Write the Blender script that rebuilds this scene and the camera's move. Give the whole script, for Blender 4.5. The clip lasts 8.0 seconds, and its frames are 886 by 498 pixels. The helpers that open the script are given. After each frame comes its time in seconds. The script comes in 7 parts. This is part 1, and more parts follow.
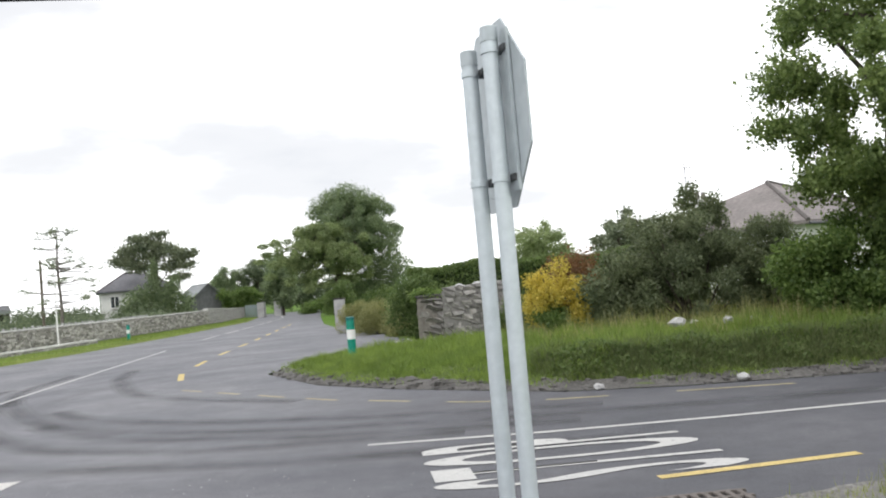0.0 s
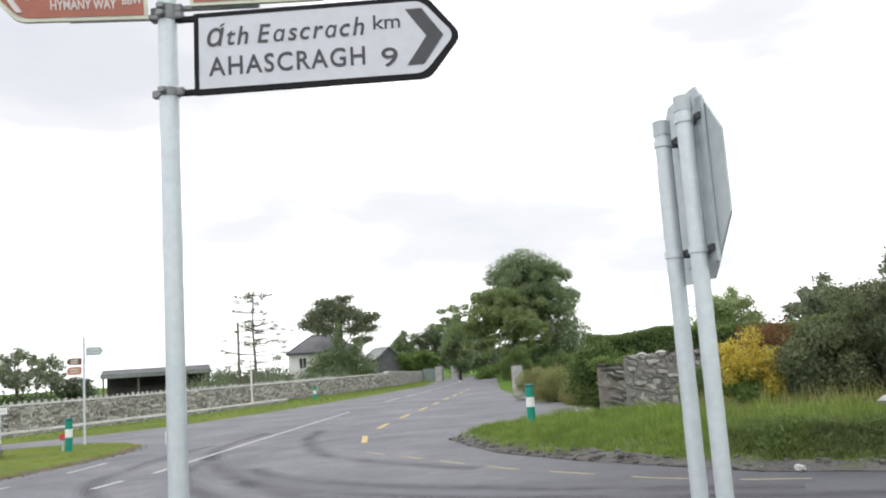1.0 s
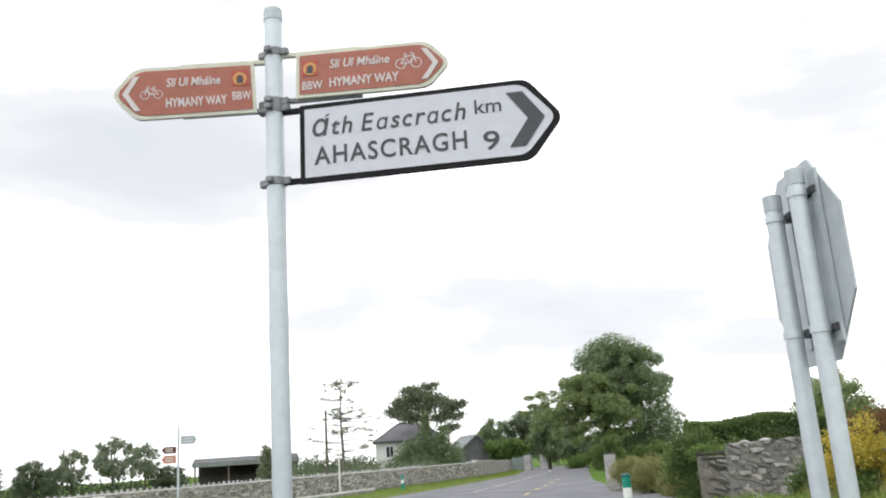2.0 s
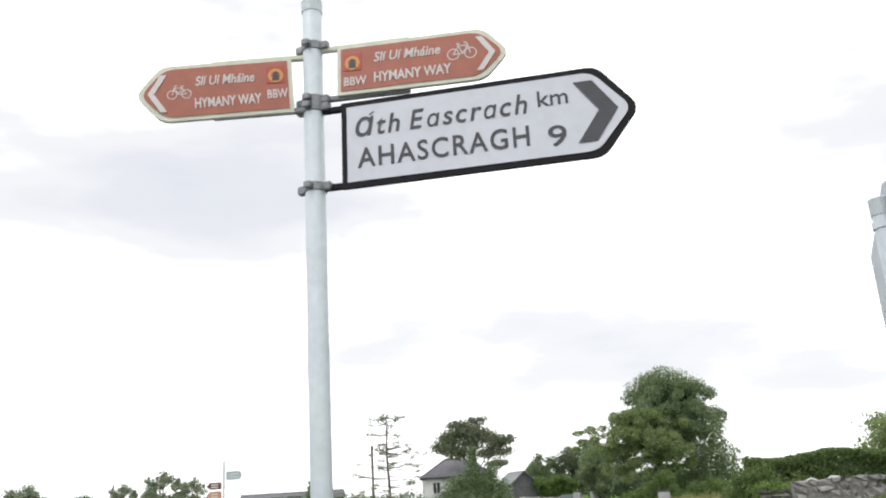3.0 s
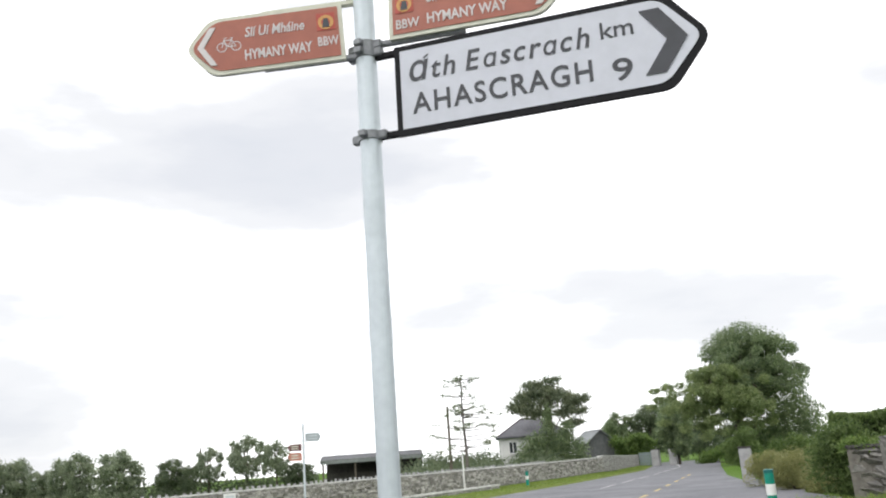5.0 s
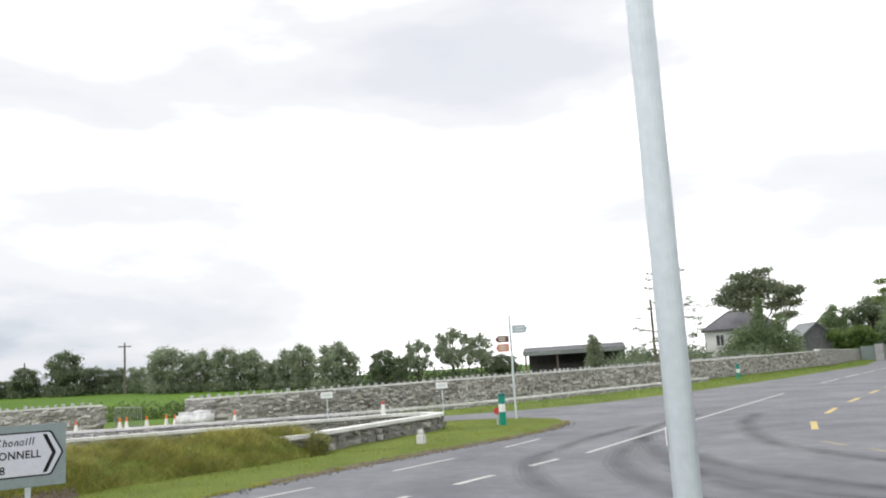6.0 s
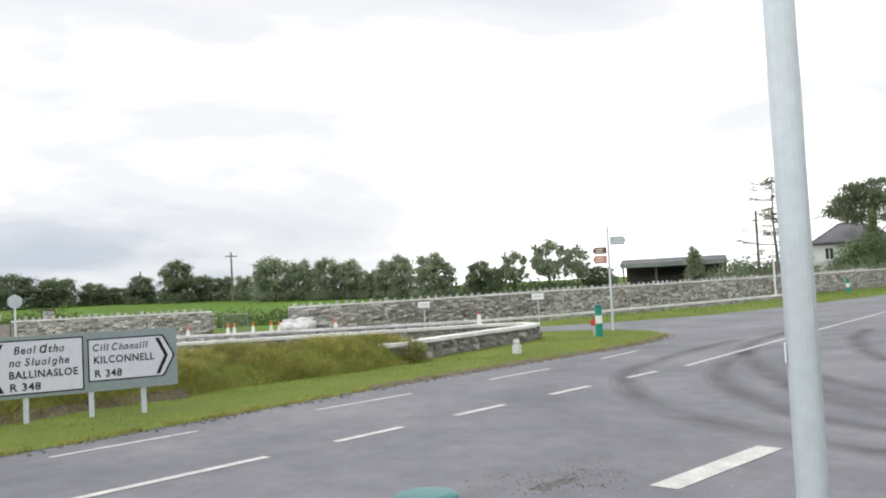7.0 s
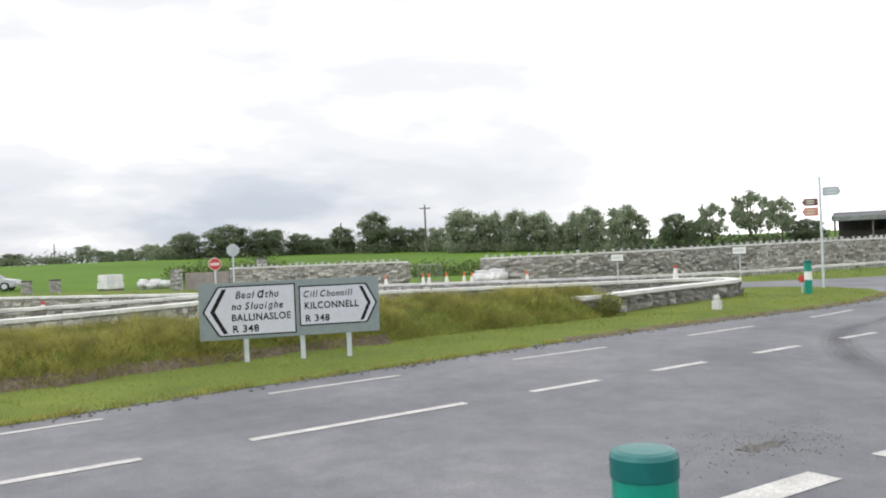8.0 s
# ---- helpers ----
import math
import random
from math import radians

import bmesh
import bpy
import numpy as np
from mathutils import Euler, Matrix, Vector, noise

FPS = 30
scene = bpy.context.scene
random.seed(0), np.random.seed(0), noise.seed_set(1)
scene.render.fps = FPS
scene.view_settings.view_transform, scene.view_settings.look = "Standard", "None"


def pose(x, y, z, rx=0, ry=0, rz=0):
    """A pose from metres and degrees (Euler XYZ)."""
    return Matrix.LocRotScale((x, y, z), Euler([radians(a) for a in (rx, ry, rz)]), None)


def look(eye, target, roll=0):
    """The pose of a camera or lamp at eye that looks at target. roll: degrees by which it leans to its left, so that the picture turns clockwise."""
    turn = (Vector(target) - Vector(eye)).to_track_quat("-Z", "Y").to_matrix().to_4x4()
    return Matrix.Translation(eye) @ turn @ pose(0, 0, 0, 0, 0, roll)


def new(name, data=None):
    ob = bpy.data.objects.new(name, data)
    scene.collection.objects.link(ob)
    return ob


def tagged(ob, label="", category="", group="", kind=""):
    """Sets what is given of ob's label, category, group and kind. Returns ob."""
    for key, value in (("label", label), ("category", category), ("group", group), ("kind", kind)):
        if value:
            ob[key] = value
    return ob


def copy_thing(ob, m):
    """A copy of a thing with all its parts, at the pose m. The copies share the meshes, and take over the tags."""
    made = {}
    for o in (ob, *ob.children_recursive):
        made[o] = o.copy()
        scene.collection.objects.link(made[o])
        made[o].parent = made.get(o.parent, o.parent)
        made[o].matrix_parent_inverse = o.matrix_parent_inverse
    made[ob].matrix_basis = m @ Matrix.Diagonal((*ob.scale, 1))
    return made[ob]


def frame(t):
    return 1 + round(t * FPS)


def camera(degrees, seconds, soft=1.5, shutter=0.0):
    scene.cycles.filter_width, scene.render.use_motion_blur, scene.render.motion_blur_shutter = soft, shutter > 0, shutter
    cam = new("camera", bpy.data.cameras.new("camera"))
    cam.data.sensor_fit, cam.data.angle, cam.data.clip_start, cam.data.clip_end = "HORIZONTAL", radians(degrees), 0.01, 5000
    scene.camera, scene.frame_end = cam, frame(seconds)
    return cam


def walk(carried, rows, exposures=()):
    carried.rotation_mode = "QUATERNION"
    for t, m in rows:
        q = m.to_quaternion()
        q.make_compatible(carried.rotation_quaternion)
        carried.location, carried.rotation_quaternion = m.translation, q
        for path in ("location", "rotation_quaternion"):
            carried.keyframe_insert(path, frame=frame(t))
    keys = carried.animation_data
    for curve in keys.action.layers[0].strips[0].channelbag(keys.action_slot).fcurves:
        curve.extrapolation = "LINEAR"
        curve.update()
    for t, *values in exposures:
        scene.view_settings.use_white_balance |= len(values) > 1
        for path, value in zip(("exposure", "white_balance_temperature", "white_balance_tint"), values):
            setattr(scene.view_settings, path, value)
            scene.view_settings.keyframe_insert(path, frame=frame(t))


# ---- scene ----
cam = camera(54.84, 8.0, soft=2.0)
PATH = [
    (0, (0.001, -0.001, 1.851), (-0.069, 9.989, 2.295), -4.97),
    (0.5, (-0.037, -0.022, 1.860), (-1.496, 9.851, 2.484), -4.14),
    (1, (-0.084, -0.037, 1.891), (-2.115, 9.660, 3.249), -3.84),
    (1.5, (-0.142, -0.101, 1.900), (-2.598, 9.373, 3.953), -4.15),
    (2, (-0.207, 0.006, 1.898), (-3.068, 9.282, 4.302), -3.89),
    (2.2, (-0.252, 0.096, 1.929), (-3.167, 9.317, 4.472), -3.66),
    (3.3, (-0.510, 0.636, 1.930), (-3.964, 9.580, 4.772), -3.67),
    (3.5, (-0.540, 0.696, 1.930), (-4.062, 9.629, 4.722), -3.67),
    (4, (-0.519, 0.707, 1.903), (-3.277, 9.883, 4.763), -4.38),
    (4.5, (-0.299, 0.732, 1.958), (-2.622, 10.132, 4.456), -4.08),
    (5, (-0.475, 0.671, 1.906), (-4.588, 9.450, 4.358), -4.21),
    (5.2, (-0.569, 0.609, 1.906), (-5.336, 9.127, 4.075), -4.61),
    (6.3, (-1.123, 1.162, 1.907), (-7.641, 8.655, 3.075), -2.85),
    (6.5, (-1.129, 1.167, 1.910), (-7.836, 8.521, 2.873), -2.73),
    (7, (-1.164, 1.193, 1.898), (-8.294, 8.191, 2.341), -2.94),
    (7.5, (-1.246, 1.194, 1.895), (-9.130, 7.345, 1.871), -2.23),
    (8, (-1.243, 1.141, 1.899), (-9.755, 6.390, 1.886), -2.43),
]

walk(cam, [(t, look(eye, target, roll)) for t, eye, target, roll in PATH])

# ---------------------------------------------------------------- light
world = bpy.data.worlds.new("overcast_sky")
scene.world = world
world.use_nodes = True
wn, wl = world.node_tree.nodes, world.node_tree.links
bg = wn["Background"]
sky = wn.new("ShaderNodeTexSky")
sky.sky_type = "NISHITA"
sky.sun_disc = False
sky.sun_elevation, sky.sun_rotation = radians(48), radians(200)
coord = wn.new("ShaderNodeTexCoord")
stretch = wn.new("ShaderNodeMapping")
stretch.inputs["Scale"].default_value = (1.3, 1.3, 4.2)
stretch.inputs["Location"].default_value = (2.62, 0.485, 1.4)
wl.new(coord.outputs["Generated"], stretch.inputs["Vector"])
cloud = wn.new("ShaderNodeTexNoise")
cloud.inputs["Scale"].default_value = 1.7
cloud.inputs["Detail"].default_value = 6.0
cloud.inputs["Roughness"].default_value = 0.5
wl.new(stretch.outputs["Vector"], cloud.inputs["Vector"])
bank = wn.new("ShaderNodeValToRGB")
bank.color_ramp.interpolation = "EASE"
bank.color_ramp.elements[0].position, bank.color_ramp.elements[0].color = 0.0, (0.6, 0.66, 0.75, 1)
bank.color_ramp.elements[1].position, bank.color_ramp.elements[1].color = 0.54, (1.8, 1.8, 1.84, 1)
deep = bank.color_ramp.elements.new(0.27)
deep.color = (0.85, 0.87, 0.92, 1)
mid = bank.color_ramp.elements.new(0.38)
mid.color = (0.96, 0.97, 1.0, 1)
west = wn.new("ShaderNodeVectorMath")
west.operation = "DOT_PRODUCT"
west.inputs[1].default_value = (-0.995, 0.1, 0)
wl.new(coord.outputs["Generated"], west.inputs[0])
side = wn.new("ShaderNodeMapRange")
side.inputs[1].default_value, side.inputs[2].default_value = 0.78, 0.98
wl.new(west.outputs["Value"], side.inputs[0])
axes = wn.new("ShaderNodeSeparateXYZ")
wl.new(coord.outputs["Generated"], axes.inputs[0])
low = wn.new("ShaderNodeMapRange")
low.inputs[1].default_value, low.inputs[2].default_value = 0.165, 0.06
wl.new(axes.outputs[2], low.inputs[0])
both = wn.new("ShaderNodeMath")
both.operation = "MULTIPLY"
wl.new(side.outputs[0], both.inputs[0])
wl.new(low.outputs[0], both.inputs[1])
# broken cloud low in the west
puff_map = wn.new("ShaderNodeMapping")
puff_map.inputs["Scale"].default_value = (3.2, 3.2, 11.0)
wl.new(coord.outputs["Generated"], puff_map.inputs["Vector"])
puff = wn.new("ShaderNodeTexNoise")
puff.inputs["Scale"].default_value, puff.inputs["Detail"].default_value = 1.6, 6.0
wl.new(puff_map.outputs["Vector"], puff.inputs["Vector"])
puff_range = wn.new("ShaderNodeMapRange")
puff_range.inputs[1].default_value, puff_range.inputs[2].default_value = 0.28, 0.56
wl.new(puff.outputs["Fac"], puff_range.inputs[0])
broken = wn.new("ShaderNodeMath")
broken.operation = "MULTIPLY"
wl.new(both.outputs[0], broken.inputs[0])
wl.new(puff_range.outputs[0], broken.inputs[1])
heavy = wn.new("ShaderNodeMath")
heavy.operation = "MULTIPLY_ADD"
wl.new(broken.outputs[0], heavy.inputs[0])
heavy.inputs[1].default_value = -0.42
# a thicker bank of cloud to the north-west
north_west = wn.new("ShaderNodeVectorMath")
north_west.operation = "DOT_PRODUCT"
north_west.inputs[1].default_value = (-0.61, 0.68, 0.41)
wl.new(coord.outputs["Generated"], north_west.inputs[0])
thick = wn.new("ShaderNodeMapRange")
thick.inputs[1].default_value, thick.inputs[2].default_value = 0.89, 1.0
thick.inputs[3].default_value, thick.inputs[4].default_value = 0.0, -0.06
thick.interpolation_type = "SMOOTHSTEP"
wl.new(north_west.outputs["Value"], thick.inputs[0])
over_all = wn.new("ShaderNodeMath")
wl.new(cloud.outputs["Fac"], over_all.inputs[0])
wl.new(thick.outputs[0], over_all.inputs[1])
wl.new(over_all.outputs[0], heavy.inputs[2])
wl.new(heavy.outputs[0], bank.inputs["Fac"])
veil = wn.new("ShaderNodeMix")
veil.data_type = "RGBA"
veil.inputs["Factor"].default_value = 0.94
dim = wn.new("ShaderNodeMix")
dim.data_type, dim.blend_type = "RGBA", "MULTIPLY"
dim.inputs["Factor"].default_value = 1.0
dim.inputs[7].default_value = (0.12, 0.12, 0.12, 1)
wl.new(sky.outputs["Color"], dim.inputs[6])
wl.new(dim.outputs[2], veil.inputs[6])
wl.new(bank.outputs["Color"], veil.inputs[7])
wl.new(veil.outputs[2], bg.inputs["Color"])
bg.inputs["Strength"].default_value = 1.0
sun = new("sun", bpy.data.lights.new("sun", "SUN"))
sun.data.energy, sun.data.angle, sun.data.color = 1.1, radians(14), (1.0, 0.97, 0.93)
sun.matrix_world = look((0, 0, 60), (12, 38, 0))

# ---------------------------------------------------------------- materials
def shader(name):
    m = bpy.data.materials.new(name)
    m.use_nodes = True
    return m, m.node_tree.nodes, m.node_tree.links, m.node_tree.nodes["Principled BSDF"]


def noise_fac(n, l, scale, detail=5.0, rough=0.55, vec=None):
    tex = n.new("ShaderNodeTexNoise")
    tex.inputs["Scale"].default_value = scale
    tex.inputs["Detail"].default_value = detail
    tex.inputs["Roughness"].default_value = rough
    if vec is None:
        vec = n.new("ShaderNodeNewGeometry").outputs["Position"]
    l.new(vec, tex.inputs["Vector"])
    return tex.outputs["Fac"]


def ramp(n, l, fac, *stops):
    r = n.new("ShaderNodeValToRGB")
    while len(r.color_ramp.elements) < len(stops):
        r.color_ramp.elements.new(0.5)
    for e, (at, c) in zip(r.color_ramp.elements, stops):
        e.position, e.color = at, (*c, 1)
    l.new(fac, r.inputs["Fac"])
    return r.outputs["Color"]


def mixed(n, l, kind, fac, a, b):
    m = n.new("ShaderNodeMix")
    m.data_type, m.blend_type = "RGBA", kind
    if isinstance(fac, float):
        m.inputs["Factor"].default_value = fac
    else:
        l.new(fac, m.inputs["Factor"])
    l.new(a, m.inputs[6])
    l.new(b, m.inputs[7])
    return m.outputs[2]


def bumped(n, l, p, height, strength, distance):
    b = n.new("ShaderNodeBump")
    b.inputs["Strength"].default_value = strength
    b.inputs["Distance"].default_value = distance
    l.new(height, b.inputs["Height"])
    l.new(b.outputs["Normal"], p.inputs["Normal"])


def surface(name, c1, c2, fine=30.0, broad=1.2, rough=0.8, metal=0.0, bump=0.3, depth=0.01, c3=None, lo=0.78):
    """Two colours in fine grain, tinted by a broad stain."""
    m, n, l, p = shader(name)
    grain = noise_fac(n, l, fine, 6)
    stain = noise_fac(n, l, broad, 4)
    base = ramp(n, l, grain, (0.3, c1), (0.7, c2))
    tone = ramp(n, l, stain, (0.3, (lo, lo, lo)), (0.7, (1.15, 1.15, 1.15)) if c3 is None else (0.7, c3))
    l.new(mixed(n, l, "MULTIPLY", 1.0, base, tone), p.inputs["Base Color"])
    p.inputs["Roughness"].default_value = rough
    p.inputs["Metallic"].default_value = metal
    bumped(n, l, p, grain, bump, depth)
    return m


def painted(name, c, rough=0.45, wear=0.08):
    m, n, l, p = shader(name)
    lo = tuple(max(0, v * (1 - wear * 2)) for v in c)
    l.new(ramp(n, l, noise_fac(n, l, 14, 6), (0.35, lo), (0.6, c)), p.inputs["Base Color"])
    p.inputs["Roughness"].default_value = rough
    return m


def leafy(name, c1, c2, through_light=0.52, mottle=None):
    m, n, l, p = shader(name)
    geo = n.new("ShaderNodeNewGeometry")
    col = ramp(n, l, geo.outputs["Random Per Island"], (0.0, c1), (1.0, c2))
    patch = ramp(n, l, noise_fac(n, l, 0.8, 3), (0.3, (0.85, 0.88, 0.85)), (0.7, (1.25, 1.2, 1.12)))
    col = mixed(n, l, "MULTIPLY", 1.0, col, patch)
    if mottle:
        fine = ramp(n, l, noise_fac(n, l, 2.6, 4, 0.6), (0.34, mottle), (0.64, (1.22, 1.18, 1.05)))
        col = mixed(n, l, "MULTIPLY", 1.0, col, fine)
    l.new(col, p.inputs["Base Color"])
    p.inputs["Roughness"].default_value = 0.55
    tr = n.new("ShaderNodeBsdfTranslucent")
    l.new(col, tr.inputs["Color"])
    mx = n.new("ShaderNodeMixShader")
    mx.inputs[0].default_value = through_light
    l.new(p.outputs[0], mx.inputs[1])
    l.new(tr.outputs[0], mx.inputs[2])
    l.new(mx.outputs[0], n["Material Output"].inputs["Surface"])
    return m


def asphalt_mat():
    m, n, l, p = shader("worn_asphalt")
    grit = noise_fac(n, l, 160, 3)
    patch = noise_fac(n, l, 0.35, 5)
    base = ramp(n, l, grit, (0.3, (0.1, 0.103, 0.114)), (0.72, (0.178, 0.181, 0.197)))
    tone = ramp(n, l, patch, (0.3, (0.72, 0.735, 0.77)), (0.7, (1.3, 1.28, 1.25)))
    col = mixed(n, l, "MULTIPLY", 1.0, base, tone)
    # coarse chippings, old patches and dusty lanes
    chips = ramp(n, l, noise_fac(n, l, 38, 4, 0.7), (0.32, (0.8, 0.8, 0.8)), (0.68, (1.2, 1.2, 1.19)))
    col = mixed(n, l, "MULTIPLY", 1.0, col, chips)
    worn = ramp(n, l, noise_fac(n, l, 2.6, 8, 0.68), (0.34, (0.84, 0.84, 0.85)), (0.66, (1.14, 1.14, 1.13)))
    col = mixed(n, l, "MULTIPLY", 1.0, col, worn)
    # long darker wheel streaks lying along the junction's turning curve
    geo = n.new("ShaderNodeNewGeometry")
    off = n.new("ShaderNodeVectorMath")
    off.operation = "SUBTRACT"
    off.inputs[1].default_value = (-2.2, 20.6, 0)
    l.new(geo.outputs["Position"], off.inputs[0])
    rad = n.new("ShaderNodeVectorMath")
    rad.operation = "LENGTH"
    l.new(off.outputs[0], rad.inputs[0])
    comb = n.new("ShaderNodeCombineXYZ")
    l.new(rad.outputs["Value"], comb.inputs[0])
    streak = noise_fac(n, l, 0.9, 4, 0.6, comb.outputs[0])
    dark = ramp(n, l, streak, (0.38, (0.74, 0.74, 0.76)), (0.55, (1.06, 1.06, 1.06)))
    patchy = ramp(n, l, noise_fac(n, l, 0.3, 3), (0.36, (0.4, 0.4, 0.4)), (0.56, (1, 1, 1)))
    near = n.new("ShaderNodeMath")
    near.operation = "DIVIDE"
    near.inputs[1].default_value = 20.0
    l.new(rad.outputs["Value"], near.inputs[0])
    ring_of = ramp(n, l, near.outputs[0], (0.26, (0, 0, 0)), (0.36, (1, 1, 1)), (0.52, (1, 1, 1)), (0.72, (0, 0, 0)))
    where = mixed(n, l, "MULTIPLY", 1.0, patchy, ring_of)
    col = mixed(n, l, "MULTIPLY", where, col, dark)
    # the minor road carries a newer, darker surfacing
    sep = n.new("ShaderNodeSeparateXYZ")
    l.new(geo.outputs["Position"], sep.inputs[0])
    along = n.new("ShaderNodeMapRange")
    along.inputs[1].default_value, along.inputs[2].default_value = -2.5, 3.5
    wob = n.new("ShaderNodeMath")
    wob.operation = "MULTIPLY_ADD"
    l.new(patch, wob.inputs[0])
    wob.inputs[1].default_value = 6.0
    l.new(sep.outputs[0], wob.inputs[2])
    l.new(wob.outputs[0], along.inputs[0])
    col = mixed(n, l, "MULTIPLY", 1.0, col, ramp(n, l, along.outputs[0], (0.3, (1, 1, 1)), (1.0, (0.56, 0.56, 0.58))))
    l.new(col, p.inputs["Base Color"])
    p.inputs["Roughness"].default_value = 0.78
    bumped(n, l, p, grit, 0.35, 0.006)
    return m


def stone_wall_mat():
    m, n, l, p = shader("rubble_limestone")
    geo = n.new("ShaderNodeNewGeometry")
    mp = n.new("ShaderNodeMapping")
    mp.inputs["Scale"].default_value = (0.8, 0.8, 2.7)
    l.new(geo.outputs["Position"], mp.inputs["Vector"])
    cell = n.new("ShaderNodeTexVoronoi")
    cell.inputs["Scale"].default_value = 4.0
    l.new(mp.outputs[0], cell.inputs["Vector"])
    edge = n.new("ShaderNodeTexVoronoi")
    edge.feature = "DISTANCE_TO_EDGE"
    edge.inputs["Scale"].default_value = 4.0
    l.new(mp.outputs[0], edge.inputs["Vector"])
    tone = ramp(n, l, cell.outputs["Color"], (0.1, (0.24, 0.235, 0.225)), (0.5, (0.4, 0.395, 0.375)), (0.9, (0.58, 0.57, 0.55)))
    joint = ramp(n, l, edge.outputs["Distance"], (0.0, (0.3, 0.3, 0.3)), (0.09, (1, 1, 1)))
    lichen = ramp(n, l, noise_fac(n, l, 9, 6), (0.35, (0.75, 0.75, 0.75)), (0.7, (1.2, 1.2, 1.18)))
    col = mixed(n, l, "MULTIPLY", 1.0, mixed(n, l, "MULTIPLY", 1.0, tone, joint), lichen)
    l.new(col, p.inputs["Base Color"])
    p.inputs["Roughness"].default_value = 0.9
    bumped(n, l, p, edge.outputs["Distance"], 0.8, 0.12)
    return m


def random_stone_mat(name, dark, mid, light, joined=False):
    m, n, l, p = shader(name)
    pick = n.new("ShaderNodeNewGeometry").outputs["Random Per Island"] if joined else n.new("ShaderNodeObjectInfo").outputs["Random"]
    tone = ramp(n, l, pick, (0.0, dark), (0.5, mid), (1.0, light))
    lich = ramp(n, l, noise_fac(n, l, 11, 7, 0.65), (0.35, (0.7, 0.7, 0.7)), (0.68, (1.25, 1.24, 1.2)))
    l.new(mixed(n, l, "MULTIPLY", 1.0, tone, lich), p.inputs["Base Color"])
    p.inputs["Roughness"].default_value = 0.92
    bumped(n, l, p, noise_fac(n, l, 22, 6), 0.5, 0.03)
    return m


def worn_paint(name, white):
    """Thin paint, scrubbed down to the tarmac in patches."""
    m, n, l, p = shader(name)
    worn = noise_fac(n, l, 7, 8, 0.72)
    gritty = noise_fac(n, l, 60, 4)
    tar = ramp(n, l, gritty, (0.3, (0.11, 0.112, 0.12)), (0.7, (0.19, 0.193, 0.2)))
    paint = ramp(n, l, gritty, (0.3, tuple(0.75 * v for v in white)), (0.7, white))
    l.new(mixed(n, l, "MIX", ramp(n, l, worn, (0.3, (0, 0, 0)), (0.44, (1, 1, 1))), tar, paint), p.inputs["Base Color"])
    p.inputs["Roughness"].default_value = 0.8
    bumped(n, l, p, gritty, 0.3, 0.003)
    return m


def scuff_mat():
    """A thin film of tyre rubber, broken where it has worn off."""
    m, n, l, p = shader("tyre_rubber_film")
    l.new(ramp(n, l, noise_fac(n, l, 90, 3), (0.3, (0.045, 0.046, 0.05)), (0.7, (0.085, 0.086, 0.09))), p.inputs["Base Color"])
    p.inputs["Roughness"].default_value = 0.75
    film = ramp(n, l, noise_fac(n, l, 0.7, 5, 0.58), (0.3, (0.02, 0.02, 0.02)), (0.62, (0.15, 0.15, 0.15)))
    l.new(film, p.inputs["Alpha"])
    return m


ASPHALT = asphalt_mat()
SCUFF = scuff_mat()
WORNPAINT = worn_paint("scrubbed_road_white", (0.5, 0.5, 0.485))
FIELD = surface("field_grass", (0.068, 0.135, 0.016), (0.112, 0.195, 0.03), 5, 0.05, 0.9, bump=0.5, depth=0.1)
SWARD = surface("verge_sward", (0.095, 0.135, 0.03), (0.155, 0.2, 0.055), 16, 0.5, 0.95, bump=0.6, depth=0.03, c3=(1.2, 1.12, 0.95))
for turf in (FIELD, SWARD):
    turf.node_tree.nodes["Principled BSDF"].inputs["Specular IOR Level"].default_value = 0.1
ROUGHSWARD = surface("rough_bank_sward", (0.07, 0.1, 0.032), (0.13, 0.165, 0.058), 16, 0.5, 0.95, bump=0.6, depth=0.03)
EARTH = surface("bare_verge_earth", (0.07, 0.055, 0.038), (0.165, 0.135, 0.1), 14, 1.5, 0.95, bump=0.8, depth=0.05)
GRIT = surface("road_edge_rubble", (0.06, 0.057, 0.054), (0.155, 0.15, 0.14), 18, 1.5, 0.95, bump=0.9, depth=0.05)
GRAVEL = surface("gravelly_verge", (0.1, 0.098, 0.088), (0.27, 0.265, 0.25), 30, 1.8, 0.95, bump=0.8, depth=0.03)
STONE = stone_wall_mat()
BLOCK = random_stone_mat("grey_limestone_block", (0.15, 0.146, 0.14), (0.22, 0.215, 0.205), (0.32, 0.31, 0.295))
PALEBLOCK = random_stone_mat("pale_limestone_block", (0.2, 0.193, 0.18), (0.33, 0.322, 0.3), (0.5, 0.49, 0.46))
PALESKIN = random_stone_mat("pale_limestone_rubble", (0.2, 0.193, 0.18), (0.33, 0.322, 0.3), (0.5, 0.49, 0.46), True)
COPING = surface("white_limewashed_coping", (0.52, 0.52, 0.505), (0.72, 0.72, 0.7), 16, 1.2, 0.8, bump=0.2)
MORTAR = surface("wall_core_mortar", (0.15, 0.146, 0.138), (0.22, 0.215, 0.205), 15, 2, 0.95)
STEEL = surface("galvanised_steel", (0.535, 0.59, 0.62), (0.6, 0.655, 0.685), 24, 5.0, 0.42, metal=0.35, bump=0.08, depth=0.003, c3=(1.02, 1.02, 1.02), lo=0.92)
DARKSTEEL = surface("sign_clip_steel", (0.16, 0.17, 0.18), (0.3, 0.31, 0.32), 30, 4, 0.5, metal=0.4, bump=0.1)
